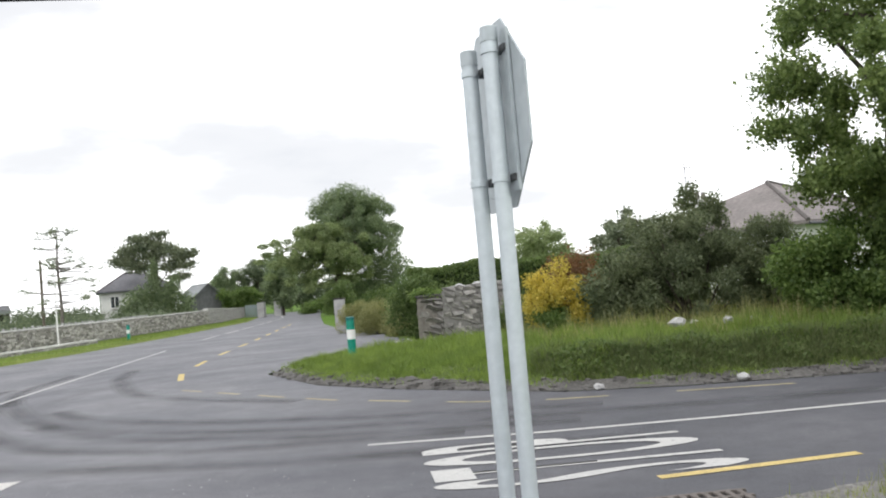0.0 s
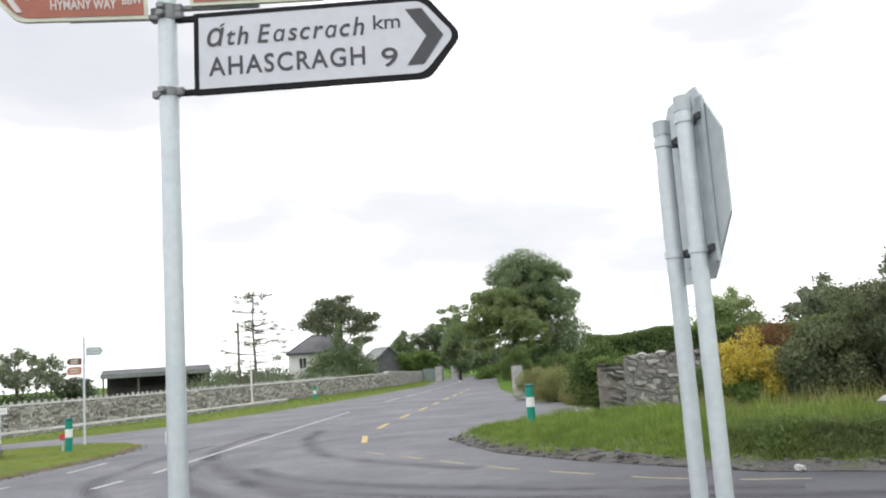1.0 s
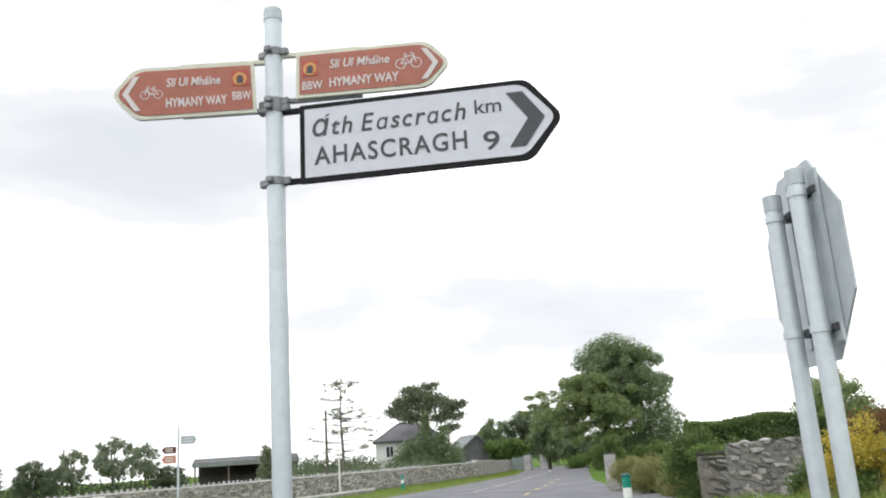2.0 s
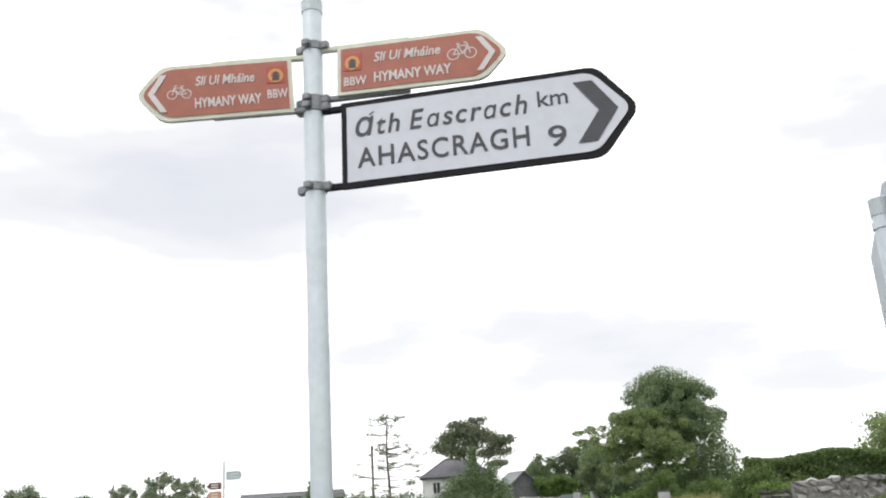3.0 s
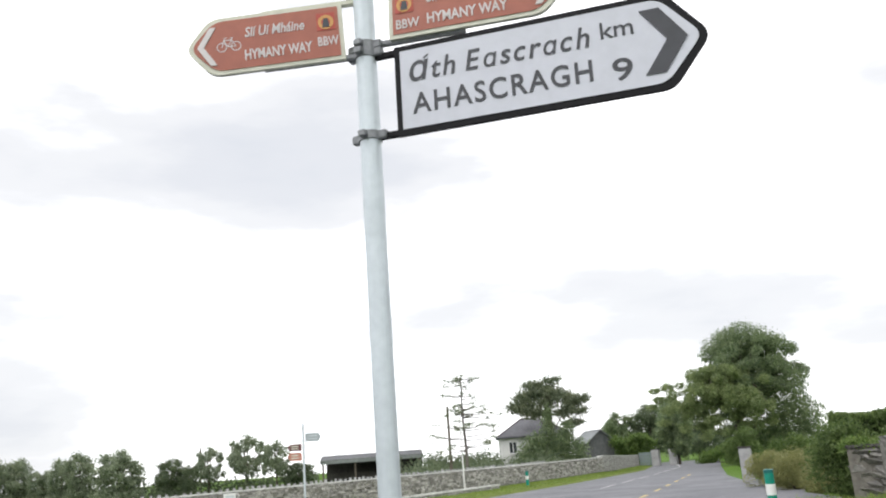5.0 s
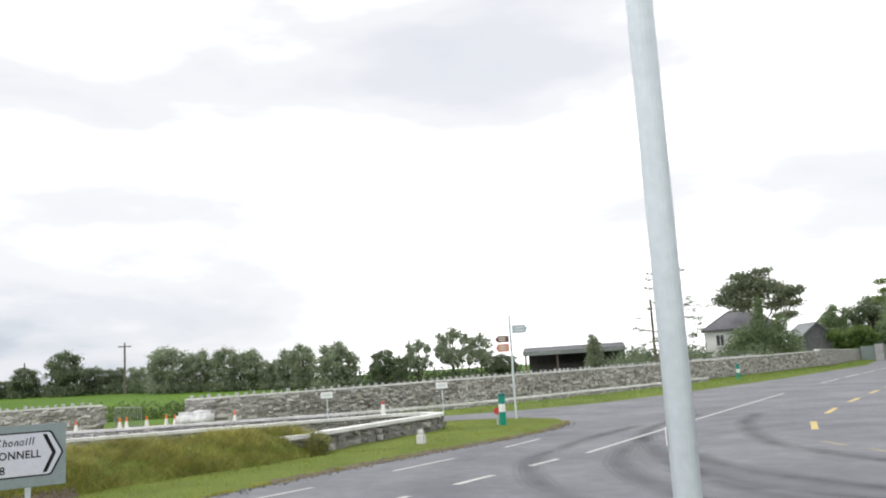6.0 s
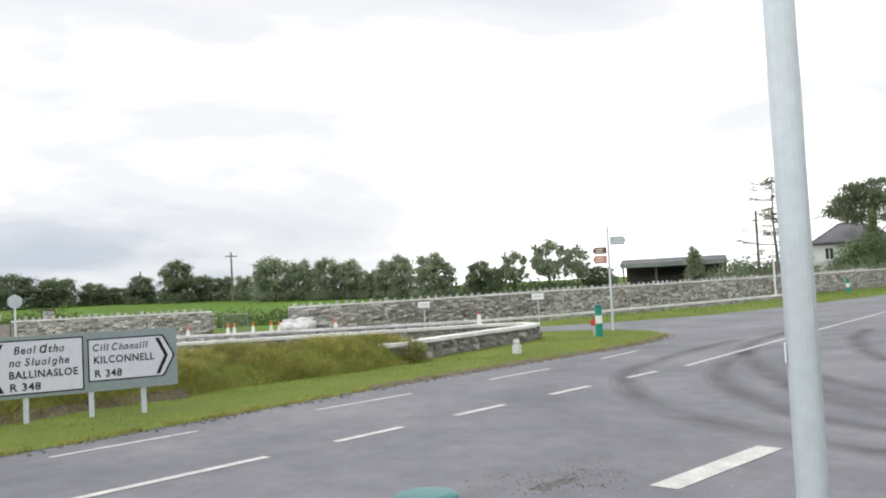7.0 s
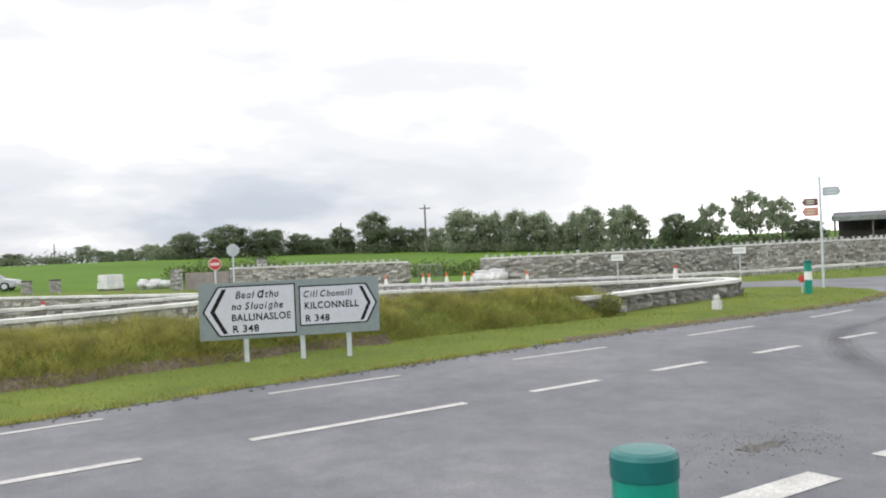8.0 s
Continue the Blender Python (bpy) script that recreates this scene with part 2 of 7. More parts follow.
BRACKET = surface("dark_bracket_steel", (0.04, 0.042, 0.045), (0.1, 0.105, 0.11), 30, 4, 0.5, metal=0.3, bump=0.1)
ALU = surface("sign_back_aluminium", (0.41, 0.455, 0.475), (0.48, 0.525, 0.545), 10, 2.5, 0.45, metal=0.35, bump=0.05, c3=(1.02, 1.02, 1.02), lo=0.93)
WHITEPAINT = surface("road_line_white", (0.34, 0.335, 0.32), (0.62, 0.61, 0.58), 45, 3, 0.8, bump=0.3, depth=0.003)
PALEYELLOW = surface("faded_road_yellow", (0.22, 0.2, 0.14), (0.5, 0.43, 0.24), 30, 2, 0.8, bump=0.3, depth=0.003)
YELLOWPAINT = surface("road_line_yellow", (0.38, 0.3, 0.12), (0.64, 0.5, 0.2), 45, 3, 0.8, bump=0.3, depth=0.003)
SIGNWHITE = painted("sign_white", (0.56, 0.575, 0.635), 0.4, 0.03)
SIGNBLACK = painted("sign_black", (0.045, 0.047, 0.055), 0.4)
# darker, duller black, set so the sky's sheen does not grey it
BOARDBLACK = painted("matt_sign_black", (0.012, 0.012, 0.014), 0.7)
BOARDBLACK.node_tree.nodes["Principled BSDF"].inputs["Specular IOR Level"].default_value = 0.2
SIGNLETTER = painted("sign_weathered_letter", (0.6, 0.565, 0.56), 0.5, 0.05)
SIGNGREY = painted("sign_grey_green", (0.22, 0.27, 0.27), 0.45, 0.05)
BROWN = painted("sign_brown", (0.36, 0.115, 0.075), 0.45, 0.06)
CONCRETE = surface("pale_concrete", (0.3, 0.3, 0.3), (0.45, 0.45, 0.44), 14, 1.4, 0.9, bump=0.3)
CREAM = painted("sign_cream_rim", (0.6, 0.6, 0.5), 0.45, 0.06)
RED = painted("sign_red", (0.55, 0.05, 0.05), 0.4)
ORANGE = painted("cone_orange", (0.75, 0.16, 0.04), 0.5)
GREENPLASTIC = painted("bollard_green_plastic", (0.0, 0.25, 0.175), 0.36, 0.1)
DARKGREEN = painted("bollard_cap_green", (0.0, 0.125, 0.118), 0.34, 0.08)
LETTER = painted("plain_white", (0.75, 0.75, 0.74), 0.5, 0.03)
YELLOW = painted("badge_yellow", (0.58, 0.3, 0.09), 0.5)
BADGERED = painted("badge_red", (0.45, 0.075, 0.05), 0.5)
BARK = surface("tree_bark", (0.06, 0.05, 0.042), (0.16, 0.135, 0.11), 12, 1, 0.95, bump=0.8, depth=0.04)
PALEBARK = surface("dead_bark", (0.1, 0.09, 0.08), (0.2, 0.18, 0.165), 10, 1, 0.95)
RENDERWALL = surface("white_render", (0.62, 0.62, 0.6), (0.75, 0.75, 0.73), 8, 0.4, 0.9, bump=0.2)
SLATE = surface("roof_slate", (0.09, 0.09, 0.1), (0.16, 0.16, 0.175), 6, 0.6, 0.7)
TILE = surface("roof_brown_tile", (0.15, 0.135, 0.13), (0.24, 0.215, 0.205), 7, 0.6, 0.8)
SHEET = surface("grey_roof_sheet", (0.16, 0.175, 0.18), (0.24, 0.255, 0.26), 3, 0.3, 0.6)
# near-black with the open barn's inside shade painted in, for walls and fodder
SHADOWY = surface("barn_interior_shade", (0.03, 0.028, 0.026), (0.06, 0.055, 0.05), 5, 0.5, 0.9)
GLASS = painted("dark_window_pane", (0.03, 0.035, 0.04), 0.1)
WOODPOLE = surface("weathered_pole_wood", (0.09, 0.075, 0.06), (0.18, 0.15, 0.125), 9, 1, 0.9)
BAG = surface("white_bulk_bag", (0.6, 0.6, 0.6), (0.78, 0.78, 0.78), 7, 1, 0.8, bump=0.5, depth=0.05)
CARPAINT = painted("silver_car_paint", (0.45, 0.47, 0.5), 0.25, 0.02)
RUBBER = painted("black_rubber", (0.02, 0.02, 0.02), 0.8)
IRON = surface("drain_iron", (0.085, 0.075, 0.068), (0.17, 0.15, 0.135), 30, 3, 0.8, bump=0.4)
LEAF_SYC = leafy("sycamore_leaf", (0.1, 0.155, 0.047), (0.235, 0.31, 0.105))
LEAF_OAK = leafy("oak_leaf", (0.125, 0.175, 0.1), (0.27, 0.34, 0.185))
LEAF_DARK = leafy("dark_shrub_leaf", (0.105, 0.135, 0.075), (0.215, 0.255, 0.145))
LEAF_HEDGE = leafy("hedge_leaf", (0.08, 0.13, 0.04), (0.17, 0.235, 0.08))
LEAF_LAUREL = leafy("bramble_leaf", (0.075, 0.135, 0.035), (0.19, 0.27, 0.08))
LEAF_OLIVE = leafy("clipped_olive_leaf", (0.2, 0.21, 0.085), (0.31, 0.32, 0.14))
LEAF_YELLOW = leafy("golden_shrub_leaf", (0.4, 0.34, 0.06), (0.66, 0.56, 0.13))
LEAF_RUST = leafy("rusty_shrub_leaf", (0.13, 0.075, 0.035), (0.25, 0.14, 0.07))
LEAF_PINE = leafy("pine_needle_clump", (0.14, 0.175, 0.12), (0.26, 0.295, 0.19), 0.4)
# distance haze is put into these two greyed, lightened leaf colours
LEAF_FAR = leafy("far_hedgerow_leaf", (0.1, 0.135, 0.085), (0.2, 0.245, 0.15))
LEAF_HAZY = leafy("haze_tinted_field_tree_leaf", (0.2, 0.245, 0.175), (0.33, 0.38, 0.27), 0.55)
BLADE = leafy("grass_blade", (0.155, 0.195, 0.055), (0.29, 0.33, 0.115), 0.5, (0.7, 0.7, 0.66))
BLADE_BRIGHT = leafy("lush_grass_blade", (0.13, 0.205, 0.045), (0.25, 0.35, 0.09), 0.5, (0.76, 0.76, 0.7))
LEAF_OAK_PALE = leafy("pale_oak_leaf", (0.17, 0.225, 0.1), (0.315, 0.385, 0.185))
BLADE_LONG = leafy("long_grass_blade", (0.22, 0.23, 0.06), (0.36, 0.36, 0.13), 0.5, (0.66, 0.62, 0.56))
BLADE_DRY = leafy("seeding_grass_blade", (0.25, 0.25, 0.1), (0.45, 0.42, 0.21), 0.5)
BLADE_MOWN = leafy("mown_grass_blade", (0.165, 0.225, 0.035), (0.245, 0.31, 0.06), 0.5, (0.8, 0.76, 0.7))
# blades for the bank face, its shade mixed into a darker colour
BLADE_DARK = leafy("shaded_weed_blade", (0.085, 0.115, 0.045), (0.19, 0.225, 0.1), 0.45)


# ---------------------------------------------------------------- building helpers
def from_bm(name, bm, material, smooth=False):
    me = bpy.data.meshes.new(name)
    bm.to_mesh(me)
    bm.free()
    me.materials.append(material)
    if smooth:
        for f in me.polygons:
            f.use_smooth = True
    return me


def part(name, bm, material, parent=None, label="", smooth=False):
    """Links a bmesh as one mesh object, under a thing if one is given."""
    ob = new(name, from_bm(name, bm, material, smooth))
    if parent is not None:
        ob.parent = parent
    return tagged(ob, label)


def raw(name, verts, faces, material, parent=None, label=""):
    me = bpy.data.meshes.new(name)
    me.from_pydata(np.asarray(verts, float).tolist(), [], np.asarray(faces).tolist() if isinstance(faces, np.ndarray) else faces)
    me.materials.append(material)
    ob = new(name, me)
    if parent is not None:
        ob.parent = parent
    return tagged(ob, label)


def thing(name, x, y, z=0.0, turn=0.0, label="", category="", group=""):
    ob = new(name)
    ob.matrix_basis = pose(x, y, z, 0, 0, turn)
    return tagged(ob, label, category, group)


def box(bm, x0, x1, y0, y1, z0, z1, bevel=0.0):
    """Adds a box, its edges bevelled."""
    r = bmesh.ops.create_cube(bm, size=1)
    for v in r["verts"]:
        v.co = ((x0 + x1) / 2 + v.co.x * (x1 - x0), (y0 + y1) / 2 + v.co.y * (y1 - y0), (z0 + z1) / 2 + v.co.z * (z1 - z0))
    if bevel:
        edges = list({e for v in r["verts"] for e in v.link_edges})
        bmesh.ops.bevel(bm, geom=edges, offset=bevel, segments=2, affect="EDGES")
    return bm


def tube(bm, points, radii, sides=10, caps=True):
    """Adds a tapered tube along a line of points."""
    points = [Vector(p) for p in points]
    rings = []
    for i, p in enumerate(points):
        d = (points[min(i + 1, len(points) - 1)] - points[max(i - 1, 0)]).normalized()
        side = d.orthogonal().normalized() if abs(d.z) < 0.9 else Vector((1, 0, 0)).cross(d).normalized()
        other = d.cross(side)
        rings.append([bm.verts.new(p + radii[i] * (math.cos(a) * side + math.sin(a) * other)) for a in (2 * math.pi * k / sides for k in range(sides))])
    for a, b in zip(rings, rings[1:]):
        for k in range(sides):
            bm.faces.new((a[k], a[(k + 1) % sides], b[(k + 1) % sides], b[k]))
    if caps:
        bm.faces.new(rings[0][::-1])
        bm.faces.new(rings[-1])
    return bm


def lathe(bm, profile, sides=24):
    rings = [[bm.verts.new((r * math.cos(a), r * math.sin(a), z)) for a in (2 * math.pi * k / sides for k in range(sides))] for r, z in profile]
    for a, b in zip(rings, rings[1:]):
        for k in range(sides):
            bm.faces.new((a[k], a[(k + 1) % sides], b[(k + 1) % sides], b[k]))
    bm.faces.new(rings[0][::-1])
    bm.faces.new(rings[-1])
    return bm


def plate(bm, outline, y0, y1):
    """Adds an upright slab from an outline in x, z, between two depths."""
    a = [bm.verts.new((x, y0, z)) for x, z in outline]
    b = [bm.verts.new((x, y1, z)) for x, z in outline]
    n = len(a)
    for k in range(n):
        bm.faces.new((a[k], a[(k + 1) % n], b[(k + 1) % n], b[k]))
    bm.faces.new(a[::-1])
    bm.faces.new(b)
    bmesh.ops.recalc_face_normals(bm, faces=bm.faces[:])
    return bm


def words(name, text, size, x, z, y, material, parent, shear=0.0, width=1.0, bold=0.0, spacing=1.0):
    """Raised lettering on the front (towards -y) of an upright plate; x, z: the left end of the base line. Each word is one part."""
    def flat(body):
        cu = bpy.data.curves.new(name, "FONT")
        cu.body, cu.size, cu.shear, cu.extrude, cu.offset, cu.space_character = body, size, shear, 0.0015, bold, spacing
        cu.resolution_u = 4
        tmp = bpy.data.objects.new(name, cu)
        scene.collection.objects.link(tmp)
        bpy.context.view_layer.update()
        me = bpy.data.meshes.new_from_object(tmp.evaluated_get(bpy.context.evaluated_depsgraph_get()))
        bpy.data.objects.remove(tmp)
        xs = [v.co.x for v in me.vertices]
        return me, min(xs), max(xs)
    _, lo, hi = flat(text)
    so_far = ""
    for word in text.split(" "):
        so_far += word
        me, _, end = flat(word)
        me.transform(Matrix.Translation((flat(so_far)[2] - end - lo, 0, 0)))
        me.transform(Matrix.Translation((x, y, z)) @ Matrix.Rotation(radians(90), 4, "X") @ Matrix.Diagonal((width / (hi - lo), 1, 1, 1)))
        me.materials.clear()
        me.materials.append(material)
        new(name, me).parent = parent
        so_far += " "


def irish_words(name, text, size, x, z, y, material, parent, shear=0.2, width=1.0, bold=0.0):
    """Slanted lettering with the round one-storey a of the old road alphabet; each word is one part."""
    def glyph(ch):
        cu = bpy.data.curves.new(name, "FONT")
        cu.body, cu.size, cu.shear, cu.extrude, cu.offset = {"a": "\u0251", "A": "\u0251", "g": "\u0261"}.get(ch, ch), 1.0, shear, 0.0, bold / size
        cu.resolution_u = 4
        tmp = bpy.data.objects.new(name, cu)
        scene.collection.objects.link(tmp)
        bpy.context.view_layer.update()
        me = bpy.data.meshes.new_from_object(tmp.evaluated_get(bpy.context.evaluated_depsgraph_get()))
        bpy.data.objects.remove(tmp)
        if ch in "aAg":
            k = 1.24 if ch == "A" else 0.83
            me.transform(Matrix.Diagonal((k, k, 1, 1)))
        return me
    runs, at = [], 0.0
    for word in text.split(" "):
        bm = bmesh.new()
        for ch in word:
            if ch == "/":
                # the long accent over the capital before it
                h = 0.11
                bm.faces.new([bm.verts.new((at + u - 0.3, v, 0)) for u, v in ((0.0, 0.74), (0.06, 0.72), (0.24, 0.72 + h), (0.16, 0.74 + h))])
                continue
            me = glyph(ch)
            lo, hi = min(v.co.x for v in me.vertices), max(v.co.x for v in me.vertices)
            me.transform(Matrix.Translation((at - lo, 0, 0)))
            bm.from_mesh(me)
            at += hi - lo + (0.1 if ch not in "ltfr" else 0.06)
        runs.append(bm)
        at += 0.26
    k = width / (at - 0.36)
    for bm in runs:
        for v in bm.verts:
            v.co = (x + v.co.x * k, y, z + v.co.y * size)
        part(name, bm, material, parent)


def arrow_outline(x0, x1, z0, z1, head, r=0.05):
    """A flag that points to x1, its tip and shoulders rounded."""
    zc, sg = (z0 + z1) / 2, 1 if x1 > x0 else -1
    xs, out = x1 - sg * head, []
    corners = [Vector(c) for c in ((x0, z0), (xs, z0), (x1 + sg * r * 0.5, zc), (xs, z1), (x0, z1))]
    for k, c in enumerate(corners):
        if k in (0, 4):
            out.append((c.x, c.y))
            continue
        a, b = (corners[k - 1] - c).normalized(), (corners[k + 1] - c).normalized()
        for q in range(6):
            u = q / 5
            p = (c + a * r) * (1 - u) ** 2 + c * 2 * u * (1 - u) + (c + b * r) * u ** 2
            out.append((p.x, p.y))
    return out if sg > 0 else out[::-1]


def chevron(x, z0, z1, w, head):
    zc, s = (z0 + z1) / 2, 1 if head > 0 else -1
    pts = [(x, z0), (x + s * w, z0), (x + s * w + head, zc), (x + s * w, z1), (x, z1), (x + head, zc)]
    return pts if s > 0 else pts[::-1]


def resample(line, n):
    line = np.array(line, float)
    d = np.r_[0, np.cumsum(np.linalg.norm(np.diff(line[:, :2], axis=0), axis=1))]
    return np.stack([np.interp(np.linspace(0, d[-1], n), d, line[:, k]) for k in range(line.shape[1])], 1)


def loft(name, lines, nu, nv, material, rough=0.0, seed=1):
    """A sheet through several lines (x, y, z); returns the object and its grid of places."""
    rng = np.random.default_rng(seed)
    rows = [resample(l, nu) for l in lines]
    grid = [rows[0]]
    for a, b in zip(rows, rows[1:]):
        for k in range(1, nv + 1):
            grid.append(a + (b - a) * k / nv)
    g = np.array(grid)
    if rough:
        wob = rng.normal(0, rough, g.shape[:2])
        wob = (wob + np.roll(wob, 1, 0) + np.roll(wob, 1, 1)) / 1.7
        wob[0] = 0
        g[..., 2] += wob
        g[..., :2] += rng.normal(0, rough * 0.7, g[..., :2].shape)
    h, w = g.shape[:2]
    idx = np.arange(h * w).reshape(h, w)
    faces = np.stack([idx[:-1, :-1], idx[:-1, 1:], idx[1:, 1:], idx[1:, :-1]], -1).reshape(-1, 4)
    ob = raw(name, g.reshape(-1, 3), faces, material)
    if sum(p.normal.z for p in ob.data.polygons) < 0:
        ob.data.flip_normals()
    for f in ob.data.polygons:
        f.use_smooth = True
    return ob, g


def on_grid(g, n, rng, rows=None):
    """Random places on a lofted grid, even by area."""
    g = g if rows is None else g[rows[0] : rows[1]]
    a, b, c, d = g[:-1, :-1], g[:-1, 1:], g[1:, 1:], g[1:, :-1]
    area = np.linalg.norm(np.cross(b - a, d - a), axis=-1).ravel()
    pick = rng.choice(len(area), n, p=area / area.sum())
    u, v = rng.random((2, n, 1))
    A, B, C, D = (q.reshape(-1, 3)[pick] for q in (a, b, c, d))
    return (A * (1 - u) + B * u) * (1 - v) + (D * (1 - u) + C * u) * v


def grass(name, places, height, width, material, label, seed=3, lean=0.35):
    """Many single blades, one mesh."""
    rng = np.random.default_rng(seed)
    n = len(places)
    a = rng.random(n) * 2 * np.pi
    x, y = places[:, 0], places[:, 1]
    clump = np.sin(2.3 * x + 1.1 * np.sin(1.7 * y)) + np.sin(2.9 * y + 1.4 * np.sin(2.1 * x)) + 0.8 * np.sin(6.7 * x - 5.3 * y + 2 * np.sin(3.1 * y)) + 0.6 * np.sin(9.1 * y + 7.7 * x)
    h = height * rng.uniform(0.45, 1.2, n) * np.clip(1 + 0.24 * clump, 0.4, 1.8)
    side = np.stack([np.cos(a), np.sin(a), np.zeros(n)], 1) * width / 2
    tip = places + np.stack([rng.normal(0, lean, n) * h, rng.normal(0, lean, n) * h, h], 1)
    low = places - np.array([0, 0, 0.02])
    v = np.stack([low - side, low + side, tip], 1).reshape(-1, 3)
    ob = raw(name, v, np.arange(3 * n).reshape(-1, 3), material)
    return tagged(ob, label, "grass", kind="stuff")


def leaf_cards(name, places, normals, size, material, parent=None, label="", seed=5):
    """Small folded leaves at places, each its own island."""
    rng = np.random.default_rng(seed)
    n = len(places)
    d = normals * 0.6 + rng.normal(0, 1, (n, 3))
    d /= np.linalg.norm(d, axis=1, keepdims=True) + 1e-9
    e = np.cross(d, rng.normal(0, 1, (n, 3)))
    e /= np.linalg.norm(e, axis=1, keepdims=True) + 1e-9
    s = (size * rng.uniform(0.55, 1.3, n))[:, None]
    v = np.stack([places - d * s * 0.5, places + e * s * 0.36 + d * s * 0.1, places + d * s * 0.6, places - e * s * 0.36 + d * s * 0.1], 1).reshape(-1, 3)
    return raw(name, v, np.arange(4 * n).reshape(-1, 4), material, parent, label)


def clump_places(clumps, n, rng, shell=0.55, fuzz=0.28):
    """Places in a set of clumps (x, y, z, rx, ry, rz), thicker towards their skins."""
    c = np.array(clumps, float)
    weight = c[:, 3] * c[:, 4] + c[:, 3] * c[:, 5]
    pick = rng.choice(len(c), n, p=weight / weight.sum())
    d = rng.normal(0, 1, (n, 3))
    d /= np.linalg.norm(d, axis=1, keepdims=True)
    r = rng.uniform(shell, 1.0, n)[:, None] * (1 + fuzz * np.abs(rng.normal(0, 1, n)))[:, None]
    return c[pick, :3] + d * r * c[pick, 3:], d


def crown_clumps(cx, cy, cz, rx, ry, rz, count, size, rng, low=-0.6, hollow=0.3):
    out = []
    while len(out) < count:
        d = rng.normal(0, 1, 3)
        d /= np.linalg.norm(d)
        if d[2] < low:
            continue
        k = rng.uniform(hollow, 0.95) ** 0.7
        s = size * rng.uniform(0.6, 1.25)
        w = (rx + ry) / 2
        out.append((cx + d[0] * rx * k, cy + d[1] * ry * k, cz + d[2] * rz * k, s * w, s * w, s * (w + rz) * 0.4))
    return out


# ---------------------------------------------------------------- ground and roads
def lift(x, y):
    """Height of the open land: level round the junction, rising softly to the fields beyond the far wall."""
    def soft(v):
        v = np.clip(v, 0, 1)
        return v * v * (3 - 2 * v)
    return -0.05 + 1.95 * soft((-x - 50) / 100)  + 0.3 * soft((y - 110) / 100)


def ground():
    xs = np.r_[-3000, -1500, -800, -400, -250, np.arange(-180, 62, 2.0), 80, 120, 250, 600, 1500, 3000]
    ys = np.r_[-3000, -1500, -700, -300, -120, np.arange(-60, 182, 2.0), 220, 300, 500, 900, 1500, 3000]
    X, Y = np.meshgrid(xs, ys)
    v = np.stack([X, Y, lift(X, Y)], -1).reshape(-1, 3)
    i = np.arange(len(v)).reshape(X.shape)
    f = np.stack([i[:-1, :-1], i[:-1, 1:], i[1:, 1:], i[1:, :-1]], -1).reshape(-1, 4)
    ob = raw("ground", v, f, FIELD)
    for p in ob.data.polygons:
        p.use_smooth = True
    tagged(ob, "green pasture land reaching to the horizon", "ground", kind="structure")


ground()

ROAD = [(-11.8, -60), (-12.5, -8), (-12.7, 2), (-13.15, 4.4), (-13.5, 7.7), (-14.0, 11.7), (-14.3, 15.1), (-14.4, 19.3), (-14.7, 22.5), (-15.7, 25.2), (-17.4, 27.2),
        (-19.6, 27.6), (-22.5, 26.0), (-30, 19), (-44, 7), (-60, -8), (-64, -3), (-46, 13.5), (-36, 21.5), (-28.5, 27), (-24, 30), (-22, 32.8), (-20.6, 37), (-20, 45), (-20, 60), (-21.3, 88), (-27, 120), (-34, 160),
        (-26, 160), (-18.6, 120), (-13.8, 88), (-9.2, 60), (-7.0, 50.5), (-4.6, 50), (-3.4, 43), (-3.0, 36), (-1.2, 31), (1.2, 28.4), (0.2, 26.6), (-3.9, 25.0), (-5.0, 22.3), (-4.75, 21.7), (-3.07, 18.3), (-1.25, 16.3), (0.43, 14.9), (1.66, 13.9), (3.4, 13.4), (5.9, 13.1), (15, 12.6), (60, 12), (160, 11),
        (160, 5.5), (60, 6.2), (9, 7.1), (4.2, 7.35), (3.2, 6.95), (2.2, 6.7), (1.5, 6.3), (1.2, 5.4), (1.6, 4.2), (3, 2.5), (3, -4), (1, -60)]
bm = bmesh.new()
bm.faces.new([bm.verts.new((x, y, 0)) for x, y in ROAD])
bmesh.ops.triangulate(bm, faces=bm.faces[:])
tagged(part("road", bm, ASPHALT), "worn grey tarmac road junction with dark tyre scuffs", "road", kind="structure")


def stripe(name, pts, width, material, label, z=0.006):
    """A painted line along points."""
    p = np.array(pts, float)
    d = np.gradient(p, axis=0)
    d /= np.linalg.norm(d, axis=1, keepdims=True)
    s = np.stack([-d[:, 1], d[:, 0]], 1) * width / 2
    v = np.r_[np.c_[p + s, np.full(len(p), z)], np.c_[p - s, np.full(len(p), z)]]
    n = len(p)
    ob = raw(name, v, [[k + n, k + n + 1, k + 1, k] for k in range(n - 1)], material)
    return tagged(ob, label, "road marking", kind="structure")


def dashes(name, line, width, dash, gap, material, label, start=0.0, most=400):
    line = resample(line, 400)
    d = np.r_[0, np.cumsum(np.linalg.norm(np.diff(line, axis=0), axis=1))]
    s, k = start, 0
    while s + dash < d[-1] and k < most:
        q = np.linspace(s, s + dash, 6)
        stripe(name, np.stack([np.interp(q, d, line[:, 0]), np.interp(q, d, line[:, 1])], 1), width, material, label)
        s, k = s + dash + gap, k + 1


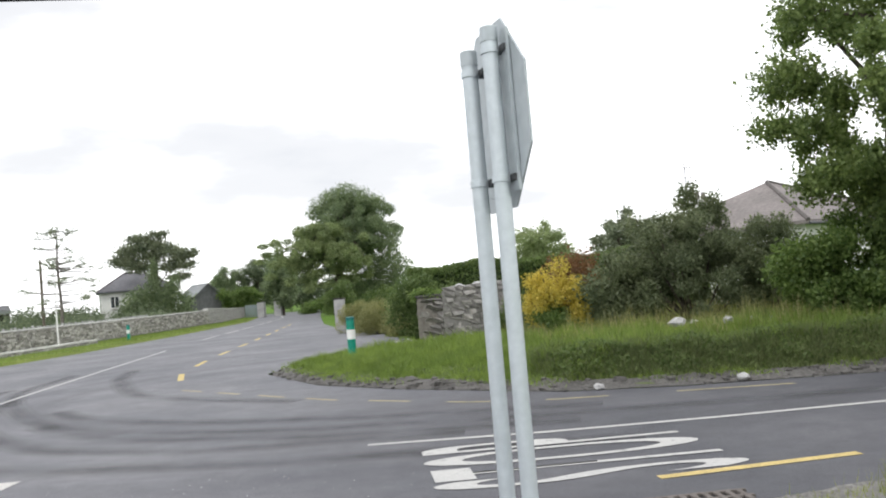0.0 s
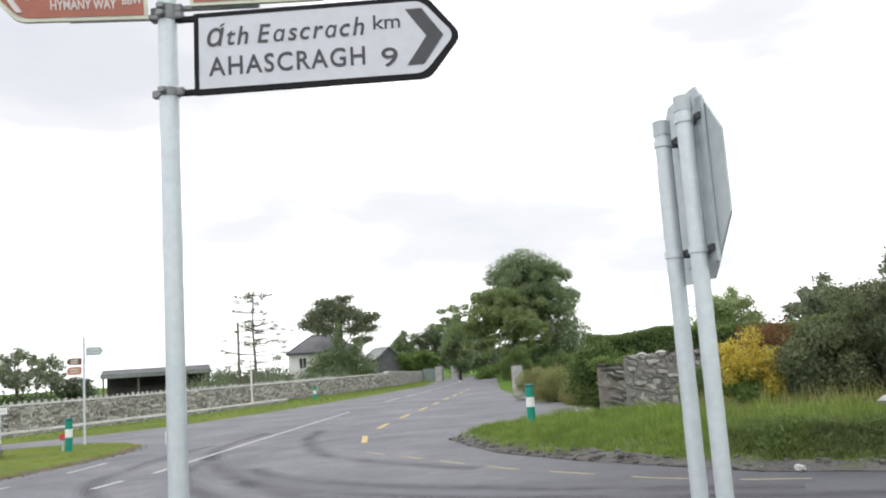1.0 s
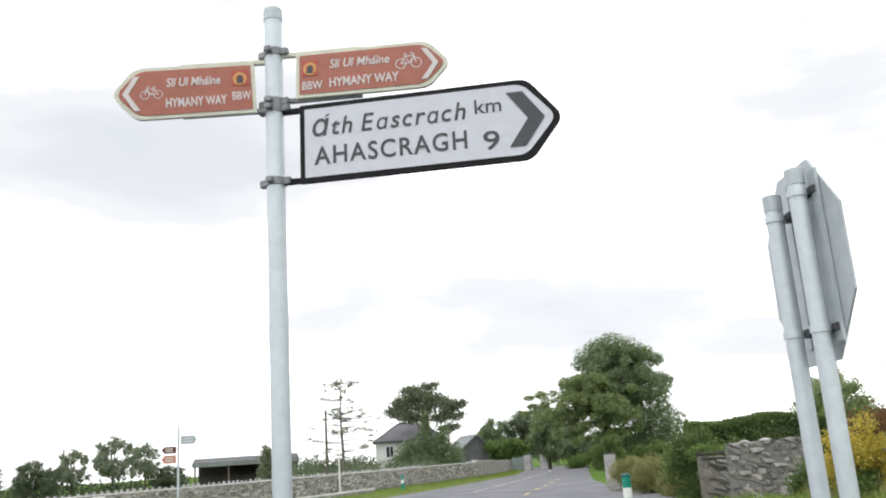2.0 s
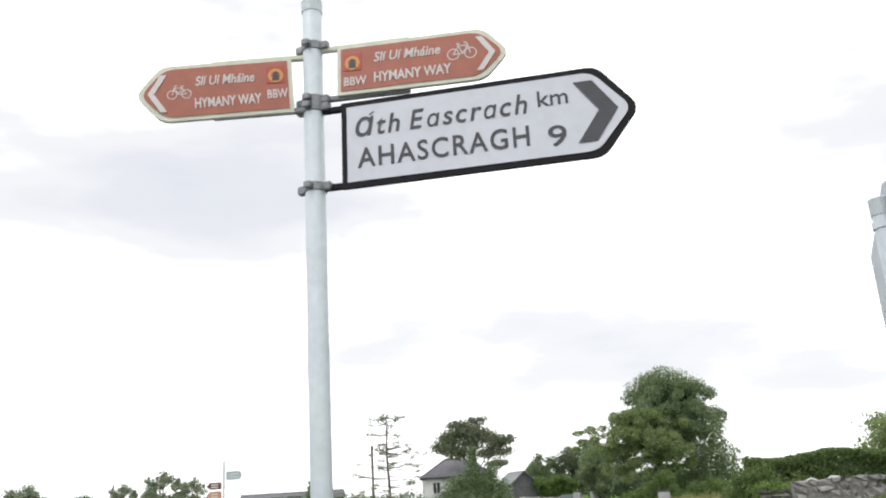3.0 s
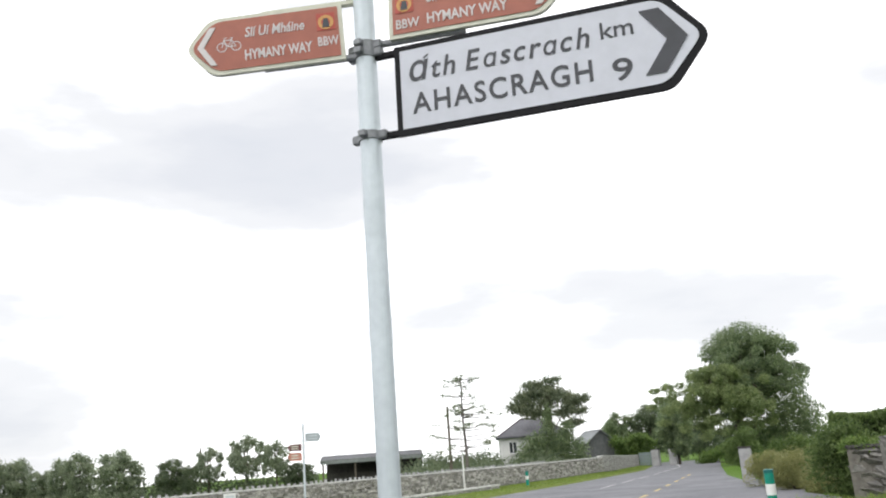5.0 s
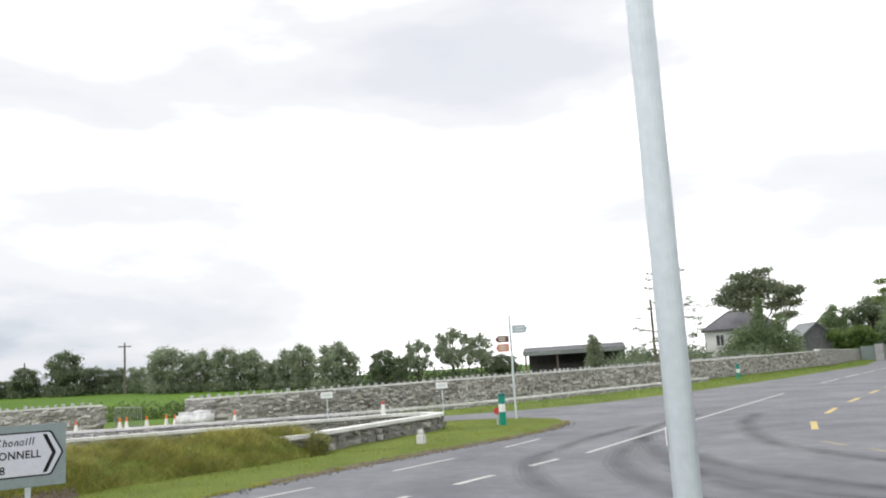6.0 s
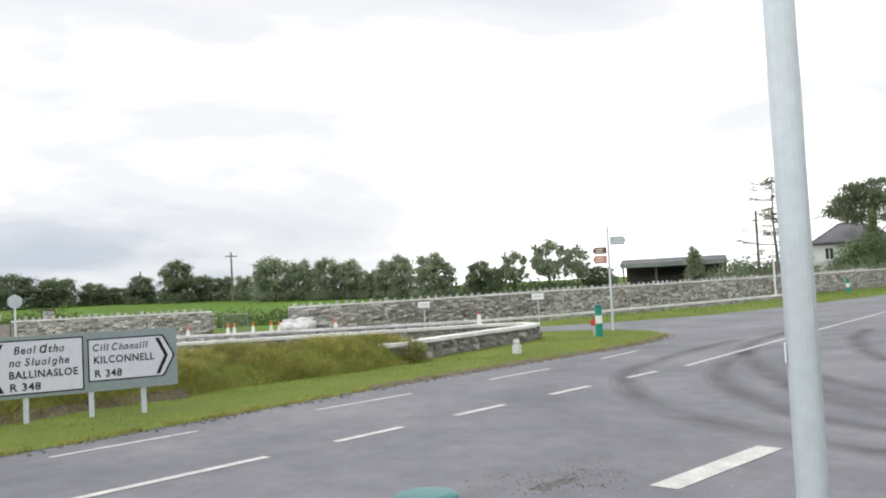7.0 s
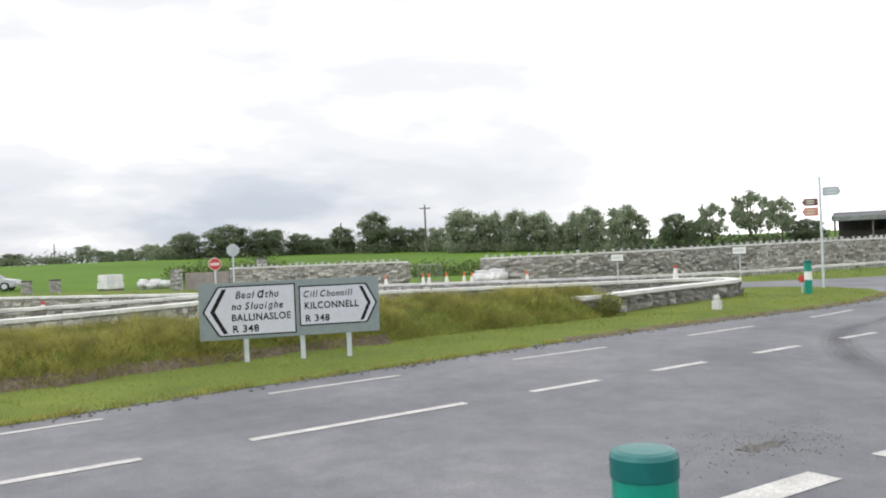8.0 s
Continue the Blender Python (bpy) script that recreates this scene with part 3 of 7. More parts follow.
CENTRE = [(-9.2, -30), (-9.6, 0), (-9.8, 4), (-10.2, 11), (-10.5, 17), (-11.3, 23), (-12.4, 31), (-14.8, 50), (-16.7, 73), (-19, 95), (-25, 122)]
for y0, y1 in ((-3.6, -0.9), (0.2, 2.9), (4.0, 6.75), (7.8, 9.0), (10.1, 11.25), (12.5, 13.7), (15.0, 16.1)):
    stripe("centre_line_dash", [(-9.6 - 0.055 * y, y) for y in np.linspace(y0, y1, 5)], 0.14, WHITEPAINT, "white dashed centre line painted on the tarmac")
stripe("centre_line", resample([(-10.45, 17.2), (-11.3, 23), (-12.4, 31), (-13.6, 40)], 20), 0.13, WORNPAINT, "solid worn white centre line on the tarmac")
dashes("centre_line_dash", CENTRE[7:], 0.14, 5, 2.2, WHITEPAINT, "white dashed centre line painted on the tarmac")
dashes("edge_line_dash", [(-11.9, -4), (-12.15, 2), (-12.5, 5.2), (-12.6, 7.3), (-12.7, 9.5), (-12.75, 11.6), (-12.85, 13.7), (-13.0, 16), (-13.2, 18.3), (-13.6, 20.6)], 0.1, 2.1, 2.2, WHITEPAINT, "cream dashed edge line beside the verge", 0.6)
dashes("yellow_edge_dash", [(-7.3, 22.4), (-8.0, 24.7), (-8.8, 30), (-9.4, 35.6), (-9.9, 41), (-11, 51), (-13, 69)], 0.16, 2.4, 2.8, YELLOWPAINT, "yellow dashed edge line on the tarmac")
dashes("faded_edge_dash", [(-6.4, 19.7), (-3.3, 16.4), (-2.3, 15.4), (0.1, 13.6), (1.4, 13.1), (2.9, 12.9)], 0.09, 0.95, 0.75, PALEYELLOW, "faded yellow dashed edge line on the tarmac")
dashes("faded_edge_dash", [(3.2, 12.87), (5.5, 12.55), (14, 12.1), (40, 11.6)], 0.09, 1.7, 1.6, PALEYELLOW, "faded yellow dashed edge line on the tarmac")
stripe("minor_centre_line", resample([(-1.2, 10.55), (1, 10.4), (3, 10.42), (5.2, 10.55), (12, 10.2), (40, 9.4)], 20), 0.11, WORNPAINT, "solid white centre line of the minor road")
stripe("yellow_near_line", resample([(1.68, 7.68), (3.6, 7.97)], 5), 0.13, YELLOWPAINT, "yellow edge line on the near side of the minor road")
dashes("stop_line_dash", [(-5.25, 3.4), (-5.38, 7.0), (-5.4, 12.5)], 0.29, 2.15, 0.85, WHITEPAINT, "broad white give way dash across the side road mouth", 1.55, 3)


MARKS = [
    [(-12.6, 24), (-12.2, 20.5), (-11.2, 16.2), (-10.1, 14.4), (-8.9, 12.9), (-7.6, 11.7), (-5.5, 10.7), (-2.5, 10.0), (2, 9.6)],
    [(-12.6, 28), (-11.8, 22.8), (-10.5, 20.0), (-9.1, 17.6), (-7.7, 15.5), (-5.6, 13.6), (-3, 12.4), (1, 11.7), (6, 11.5)],
    [(-10.8, 20.5), (-9.9, 17.8), (-9.0, 15.8), (-7.9, 14.2), (-6.1, 12.3), (-3.6, 11.2), (0, 10.9)],
    [(-10.6, 28), (-9.8, 24.7), (-8.3, 21.2), (-7.1, 19.1), (-5.2, 17.3), (-3, 15.7)],
    [(-8.2, 17.3), (-7.2, 16.0), (-5.9, 14.9), (-4.2, 13.9), (-1.5, 12.9), (2, 12.3)],
    [(-7.4, 15.1), (-6.2, 13.7), (-4.6, 12.5), (-2, 11.5), (1.5, 11.1)],
]
for k, line in enumerate(MARKS):
    rows = resample(line, 60)
    for _ in range(3):
        rows[1:-1] = (rows[:-2] + rows[1:-1] * 2 + rows[2:]) / 4
    for wide, high in ((0.62, 0.0016), (0.38, 0.0028), (0.18, 0.004)):
        stripe("tyre_mark", rows, wide, SCUFF, "dark curved rubber tyre mark on the tarmac", high)


def road_word():
    """STOP in tall letters, read by drivers heading along -x."""
    cu = bpy.data.curves.new("road_word", "FONT")
    cu.body, cu.size, cu.offset = "STOP", 1.0, 0.004
    cu.resolution_u = 6
    tmp = new("road_word", cu)
    bpy.context.view_layer.update()
    me = bpy.data.meshes.new_from_object(tmp.evaluated_get(bpy.context.evaluated_depsgraph_get()))
    bpy.data.objects.remove(tmp)
    co = np.array([v.co[:] for v in me.vertices])
    lo, hi = co.min(0), co.max(0)
    for v in me.vertices:
        a, b = (v.co.x - lo[0]) / (hi[0] - lo[0]), (v.co.y - lo[1]) / (hi[1] - lo[1])
        v.co = (2.64 - 0.26 * a - 2.95 * b, 7.8 + 2.15 * a + 0.12 * (1 - b), 0.0075)
    me.materials.clear()
    me.materials.append(WORNPAINT)
    tagged(new("road_word", me), "white painted word STOP stretched along the tarmac", "road marking", kind="structure")


road_word()

# ---------------------------------------------------------------- verges
rng = np.random.default_rng(11)
BANK = [
    [(-4.75, 21.7, -0.05), (-3.07, 18.4, -0.05), (-1.25, 16.4, -0.05), (0.43, 15.0, -0.05), (1.66, 14.0, -0.05), (3.4, 13.5, -0.05), (5.9, 13.2, -0.05), (15, 12.7, -0.05), (60, 12.1, -0.05)],
    [(-4.5, 22.3, 0.03), (-2.6, 19.1, 0.03), (-0.9, 17.0, 0.03), (0.7, 15.5, 0.03), (1.9, 14.5, 0.03), (3.6, 14.0, 0.02), (6.0, 13.7, 0.02), (15, 13.2, 0.02), (60, 12.8, 0.03)],
    [(-4.3, 23, 0.16), (-2.3, 19.8, 0.2), (-0.5, 17.6, 0.22), (1.1, 15.9, 0.34), (2.1, 14.72, 0.5), (3.75, 14.25, 0.52), (6.15, 13.95, 0.52), (15, 13.5, 0.5), (60, 13, 0.5)],
    [(-3.8, 24.6, 0.12), (-1.2, 24.4, 0.3), (0.5, 21.8, 0.5), (1.9, 19.2, 0.62), (3.2, 17.2, 0.68), (4.8, 16.4, 0.7), (7, 15.8, 0.72), (15, 15.5, 0.72), (60, 15, 0.7)],
    [(-3.6, 25.3, 0.0), (-0.9, 26.2, 0.3), (1.3, 26, 0.5), (4, 25, 0.6), (7, 24, 0.7), (9.5, 23, 0.7), (14, 22, 0.7), (25, 22, 0.7), (60, 22, 0.7)],
]
bank_right, GB = loft("verge_bank", BANK, 170, 8, ROUGHSWARD, 0.025, 4)
tagged(bank_right, "raised grassy roadside bank with a rough earth foot", "verge", kind="structure")
edge_right, GE = loft("verge_rubble", [[(x, y - 0.06, 0.006) for x, y, z in BANK[0]], [(x, y + 0.26, 0.05) for x, y, z in BANK[0]], [(x + 0.02, y + 0.04, 0.1) for x, y, z in BANK[1]]], 260, 4, GRIT, 0.022, 8)
tagged(edge_right, "broken stony tarmac edge below the grass bank", "verge", kind="structure")
top = on_grid(GB, 80000, rng, (16, 25))
grass("bank_grass", top[top[:, 0] < 16][:34000], 0.2, 0.022, BLADE_BRIGHT, "lush green grass on the roadside bank", 21)
near_face = on_grid(GB, 90000, rng, (8, 19))
lush = near_face[near_face[:, 0] < 2.6]
grass("lush_bank_grass", lush[:22000], 0.15, 0.02, BLADE_BRIGHT, "lush bright green grass round the bollard", 31, 0.5)
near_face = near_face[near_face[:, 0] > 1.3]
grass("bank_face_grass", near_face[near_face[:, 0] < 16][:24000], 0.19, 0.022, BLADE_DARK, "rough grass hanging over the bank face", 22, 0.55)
back = on_grid(GB, 60000, rng, (20, 33))
back = back[(back[:, 0] > 1.2) & (back[:, 0] < 16)]
grass("seeding_grass", back[:6000], 0.4, 0.013, BLADE_DRY, "tall seeding grass in front of the shrubs", 23, 0.25)
grass("shrub_foot_grass", back[6000:24000], 0.26, 0.02, BLADE, "rough green grass at the foot of the shrubs", 29, 0.4)

tuft = on_grid(GE, 40000, rng, (2, 9))
patchy = np.sin(tuft[:, 0] * 1.9) + np.sin(tuft[:, 0] * 4.7 + tuft[:, 1] * 3.1) + 0.8 * rng.normal(0, 1, len(tuft))
tuft = tuft[(patchy > 0.9 - 3.0 * (tuft[:, 2] - 0.065) / 0.07) & (tuft[:, 0] < 16)]
grass("edge_tufts", tuft[:16000], 0.1, 0.016, BLADE_BRIGHT, "grass tufts creeping over the broken road edge", 34, 0.7)
NEAR = [
    [(9, 7.1, 0), (4.2, 7.35, 0), (3.2, 6.95, 0), (2.2, 6.7, 0), (1.5, 6.3, 0), (1.2, 5.4, 0), (1.6, 4.2, 0), (3, 2.5, 0)],
    [(9, 6.6, 0.08), (4.3, 6.8, 0.09), (3.4, 6.4, 0.09), (2.5, 6.2, 0.08), (1.9, 5.9, 0.07), (1.7, 5.3, 0.07), (2.1, 4.5, 0.07), (3.4, 3, 0.08)],
    [(9, 3, 0.25), (7, 3, 0.25), (6, 3, 0.22), (5.4, 3, 0.2), (5, 3, 0.2), (4.8, 3, 0.2), (4.6, 3, 0.18), (4.4, 2.4, 0.15)],
]
verge_near, GN = loft("verge_near", NEAR, 90, 10, GRAVEL, 0.016, 5)
tagged(verge_near, "gravelly grass verge beside the stop sign", "verge", kind="structure")
weeds = on_grid(GB, 60000, rng, (9, 18))
weeds = weeds[(weeds[:, 0] > 1.6) & (weeds[:, 0] < 15)][:15000]
weeds[:, 2] += rng.uniform(0, 0.22, len(weeds)) * (0.4 + 0.6 * np.sin(weeds[:, 0] * 2.1) ** 2)
tagged(leaf_cards("roadside_weeds", weeds, np.tile([0, -0.5, 0.6], (len(weeds), 1)), 0.055, LEAF_HEDGE, None, "", 30), "leafy green weeds growing down the bank face", "weeds", kind="stuff")
near_blades = on_grid(GN, 26000, rng)
near_blades = near_blades[near_blades[:, 0] + 0.5 * np.sin(near_blades[:, 1] * 5.3) + rng.normal(0, 0.35, len(near_blades)) > 3.0]
grass("near_verge_grass", near_blades, 0.14, 0.008, BLADE, "short green grass on the near verge", 24)

ISLE_EDGE = [(-11.8, -60), (-12.5, -8), (-12.7, 2), (-13.15, 4.4), (-13.5, 7.7), (-14.0, 11.7), (-14.3, 15.1), (-14.4, 19.3), (-14.7, 22.5), (-15.7, 25.2), (-17.4, 27.2), (-19.6, 27.6), (-22.5, 26.0), (-30, 19), (-44, 7), (-60, -8)]
ISLE_IN = [(-12.6, -60), (-13.2, -8), (-13.5, 2), (-13.95, 4.5), (-14.3, 7.8), (-14.8, 11.7), (-15.1, 15.1), (-15.2, 19.2), (-15.5, 21.9), (-16.4, 24.2), (-17.7, 25.9), (-19.4, 26.2), (-22, 24.6), (-29.3, 17.8), (-43, 6), (-59, -9)]
ISLE_MID = [(-15, -60), (-15.2, -8), (-15.2, 2), (-15.5, 5), (-15.9, 8.4), (-16.2, 11.7), (-16.4, 14.5), (-16.8, 17.5), (-17.2, 20), (-17.7, 22), (-18.2, 23.4), (-19.2, 24), (-21.5, 22.5), (-27, 15.5), (-40, 3), (-57, -12)]
isle, GI = loft("verge_island", [[(x, y, 0.01) for x, y in ISLE_EDGE], [(x, y, 0.07) for x, y in ISLE_IN], [(x, y, 0.1) for x, y in ISLE_MID], [(-36, -60 + k * 4.2, 0.08) for k in range(16)]], 220, 6, SWARD, 0.014, 6)
tagged(isle, "mown grass island between the road and the low walls", "verge", kind="structure")
edge_isle, _ = loft("island_earth_edge", [[(x + 0.07, y, 0.006) for x, y in ISLE_EDGE[5:10]], [(x - 0.12, y, 0.06) for x, y in ISLE_EDGE[5:10]]], 160, 3, EARTH, 0.009, 9)
tagged(edge_isle, "worn bare earth along the edge of the grass island", "verge", kind="structure")
pl = on_grid(GI, 150000, rng, (1, 14))
pl = pl[(pl[:, 1] > -2) & (pl[:, 1] < 28) & (pl[:, 0] > -22)]
grass("island_grass", pl[:64000], 0.04, 0.018, BLADE_MOWN, "short mown grass on the island", 25)

fringe = resample([(x, y, 0.02) for x, y in ISLE_EDGE[1:10]], 12000) + np.c_[rng.normal(-0.06, 0.07, (12000, 1)), rng.normal(0, 0.1, (12000, 1)), np.zeros((12000, 1))]
fringe = fringe[np.sin(fringe[:, 1] * 3.3) + np.sin(fringe[:, 1] * 7.9) + rng.normal(0, 0.7, len(fringe)) > -0.5]
grass("island_fringe", fringe, 0.06, 0.016, BLADE_LONG, "ragged grass creeping over the road edge", 35, 0.7)

FAR_EDGE = [(-64, -3), (-46, 13.5), (-36, 21.5), (-28.5, 27), (-24, 30), (-22, 32.8), (-20.6, 37), (-20, 45), (-20, 60), (-21.3, 88), (-27, 120)]
FAR_WALL_Z = 0.12
FAR_WALL = [(-60, 3), (-44.5, 17), (-37.5, 23.2), (-33.8, 27.5), (-31.5, 32), (-30, 36.5), (-28.9, 42), (-27.6, 50), (-25.9, 60), (-24.8, 72), (-24.4, 88)]
verge_far, GF = loft("verge_far", [[(x, y, 0.0) for x, y in FAR_EDGE], [(x - 0.6, y + 0.6, 0.12) for x, y in FAR_EDGE], [(x, y, FAR_WALL_Z) for x, y in FAR_WALL] + [(-29, 120, 0.2)], [(x - 3.5, y + 3, 0.1) for x, y in FAR_WALL] + [(-34, 120, 0.1)]], 160, 4, SWARD, 0.015, 7)
tagged(verge_far, "grass verge in front of the long stone wall", "verge", kind="structure")
grass("far_verge_grass", on_grid(GF, 26000, rng, (1, 9)), 0.1, 0.035, BLADE_BRIGHT, "green grass along the far verge", 26)

# tall bank of long grass behind the direction board
HILL = [
    [(-14.4, -30, 0.0), (-14.9, 0, 0.0), (-15.25, 3, 0.0), (-15.75, 6, 0.0), (-16.1, 9, 0.0), (-16.3, 12, 0.0), (-16.7, 15.6, 0.0)],
    [(-14.9, -30, 0.5), (-15.5, 0, 0.5), (-15.8, 3, 0.5), (-16.3, 6, 0.5), (-16.6, 9, 0.52), (-16.8, 12, 0.54), (-17.0, 15.5, 0.48)],
    [(-16, -30, 0.78), (-16.8, 0, 0.75), (-17.1, 3, 0.75), (-17.4, 6, 0.75), (-17.6, 9, 0.78), (-17.6, 12, 0.8), (-17.5, 15.3, 0.66)],
    [(-18.6, -30, 0.1), (-19, 0, 0.1), (-19.2, 3, 0.1), (-19.3, 6, 0.1), (-19.3, 9, 0.1), (-19.1, 11.8, 0.1), (-18.2, 15.0, 0.1)],
]
hill, GH = loft("grass_bank", HILL, 110, 6, SWARD, 0.03, 12)
foot, GFT = loft("bank_earth_foot", [[(x + 0.16, y, 0.06) for x, y, z in HILL[0][1:5]], [(x - 0.02, y, 0.15) for x, y, z in HILL[0][1:5]], [(x * 0.72 + u * 0.28, y, 0.25) for (x, y, z), (u, v, w) in zip(HILL[0][1:5], HILL[1][1:5])]], 200, 3, EARTH, 0.02, 13)
tagged(foot, "bare brown earth and stones at the foot of the bank", "bank", kind="structure")
tagged(hill, "long unmown grass bank behind the direction board", "bank", kind="structure")
pl = on_grid(GH, 230000, rng)
pl = pl[pl[:, 1] > -5]
grass("seed_heads", pl[110000:117000], 0.34, 0.01, BLADE_DRY, "pale seed heads above the long grass", 33, 0.45)
grass("long_grass", pl[:92000], 0.2, 0.016, BLADE_LONG, "long yellowing grass with seed heads", 27, 1.0)
grass("long_green_grass", pl[92000:110000], 0.2, 0.015, BLADE, "long green grass on the bank", 28, 0.75)

# ---------------------------------------------------------------- stone walls
def wall_run(name, line, height, thick, label, coping_h=0.07, over=0.03, material=None, base=None, coping=True):
    """A wall along a line with a flat coping; base: ground height along the line."""
    p = resample(line, max(12, int(len(line) * 6)))
    d = np.gradient(p[:, :2], axis=0)
    d /= np.linalg.norm(d, axis=1, keepdims=True)
    s = np.stack([-d[:, 1], d[:, 0]], 1)
    z0 = p[:, 2] - 0.15
    z1 = p[:, 2] + height
    def prism(w, a, b):
        n = len(p)
        v = np.r_[np.c_[p[:, :2] + s * w, a], np.c_[p[:, :2] - s * w, a], np.c_[p[:, :2] - s * w, b], np.c_[p[:, :2] + s * w, b]]
        f = []
        for k in range(n - 1):
            for q in range(4):
                r = (q + 1) % 4
                f.append([q * n + k, q * n + k + 1, r * n + k + 1, r * n + k])
        f += [[0, n, 2 * n, 3 * n], [n - 1, 4 * n - 1, 3 * n - 1, 2 * n - 1]]
        return v, f
    v, f = prism(thick / 2, z0, z1)
    ob = raw(name, v, f, material or STONE)
    tagged(ob, label, "wall", kind="structure")
    if coping:
        v, f = prism(thick / 2 + over, z1 + 0.003, z1 + coping_h)
        raw("coping", v, f, COPING, ob, "pale limewashed coping")
    return ob, p, s, z1


def standing_stones(wall, p, z1, step, size, seed):
    """Upright coping stones set on edge along a wall's top, each a piece of the wall."""
    rg = np.random.default_rng(seed)
    bm = bmesh.new()
    box(bm, -0.14, 0.14, -0.13, 0.13, 0, 0.3, 0.03)
    me = from_bm("coping_stone", bm, CONCRETE)
    d = np.r_[0, np.cumsum(np.linalg.norm(np.diff(p[:, :2], axis=0), axis=1))]
    q = 0.3
    while q < d[-1] - 0.2:
        x, y, z = (np.interp(q, d, c) for c in (p[:, 0], p[:, 1], z1))
        ob = new("coping_stone", me)
        ob.parent = wall
        k = size * rg.uniform(0.75, 1.2)
        ob.matrix_basis = pose(x, y, z + 0.06, 0, 0, rg.uniform(0, 360)) @ Matrix.Diagonal((k, k, k * rg.uniform(0.8, 1.2), 1))
        q += step * rg.uniform(0.85, 1.2)


FARW = [(-36.1, 24.8, 0.1), (-33.8, 27.5, 0.12), (-31.5, 32, 0.15), (-30, 36.5, 0.2), (-28.9, 42, 0.22), (-27.6, 50, 0.25), (-25.9, 60, 0.3), (-24.8, 72, 0.35), (-24.4, 84, 0.4)]
w_far, p, s, z1 = wall_run("wall_far", FARW, 1.15, 0.5, "long grey rubble stone wall with upright coping stones")
standing_stones(w_far, p[: int(len(p) * 0.78)], z1[: int(len(p) * 0.78)], 0.4, 0.46, 31)
FARL = [(-49.5, 16.6, 0.12), (-47, 18.3, 0.12), (-40.8, 23.2, 0.12)]
w_left, p, s, z1 = wall_run("wall_far_left", FARL, 1.08, 0.5, "grey rubble stone wall with upright coping stones")
standing_stones(w_left, p, z1, 0.4, 0.46, 32)
PANEL = surface("pinkish_old_render", (0.25, 0.22, 0.21), (0.36, 0.325, 0.31), 9, 1.2, 0.92, bump=0.3)
wall_run("wall_rendered_panel", [(-50.55, 14.2, 0.1), (-49.7, 16.45, 0.1)], 0.98, 0.35, "low pinkish rendered wall panel beside the stone wall", material=PANEL, coping=False)
wall_run("wall_stone_end", [(-50.8, 13.4, 0.1), (-50.62, 14.05, 0.1)], 1.2, 0.5, "short rough stone wall end", coping=False)
wall_run("wall_kerb_far", [(-41, 14.5, 0.1), (-34.5, 20.3, 0.1), (-30, 25.2, 0.1), (-27.5, 28.6, 0.1), (-25.6, 32.5, 0.12), (-24.8, 38, 0.14), (-24.0, 46, 0.15), (-23.6, 56, 0.16)], 0.16, 0.22, "low white kerb wall along the far verge", 0.1, 0.02)


def laid_stones(wall, line, height, thick, seed, count, length=0.42, course=0.15, material=BLOCK):
    """Rough blocks laid in courses on the near face of a wall, each a piece of it."""
    rg = np.random.default_rng(seed)
    kinds = []
    for k in range(5):
        bm = bmesh.new()
        box(bm, -0.5, 0.5, -0.5, 0.5, -0.5, 0.5, 0.16)
        for v in bm.verts:
            v.co += Vector(rg.normal(0, 0.085, 3))
        kinds.append(from_bm("wall_stone", bm, material))
    p = resample(line, 200)
    d = np.r_[0, np.cumsum(np.linalg.norm(np.diff(p[:, :2], axis=0), axis=1))]
    z, made = 0.0, 0
    while z < height - 0.04:
        h = min(course * rg.uniform(0.75, 1.3), height - z)
        q = rg.uniform(0, 0.2)
        while q < d[-1] and made < count:
            l = length * rg.uniform(0.4, 1.6)
            m = min(q + l / 2, d[-1])
            x, y, g = (np.interp(m, d, p[:, k]) for k in range(3))
            a = np.interp(min(m + 0.1, d[-1]), d, p[:, 0]) - np.interp(m - 0.1, d, p[:, 0])
            b = np.interp(min(m + 0.1, d[-1]), d, p[:, 1]) - np.interp(m - 0.1, d, p[:, 1])
            ob = new("wall_stone", kinds[made % 5])
            ob.parent = wall
            ob.matrix_basis = pose(x, y, g + z + h / 2 + rg.normal(0, 0.012), 0, rg.normal(0, 5), math.degrees(math.atan2(b, a)) + rg.normal(0, 3)) @ Matrix.Diagonal((l * 1.14, thick + rg.uniform(-0.01, 0.06), h * rg.uniform(1.08, 1.3), 1))
            q, made = q + l, made + 1
        z += h


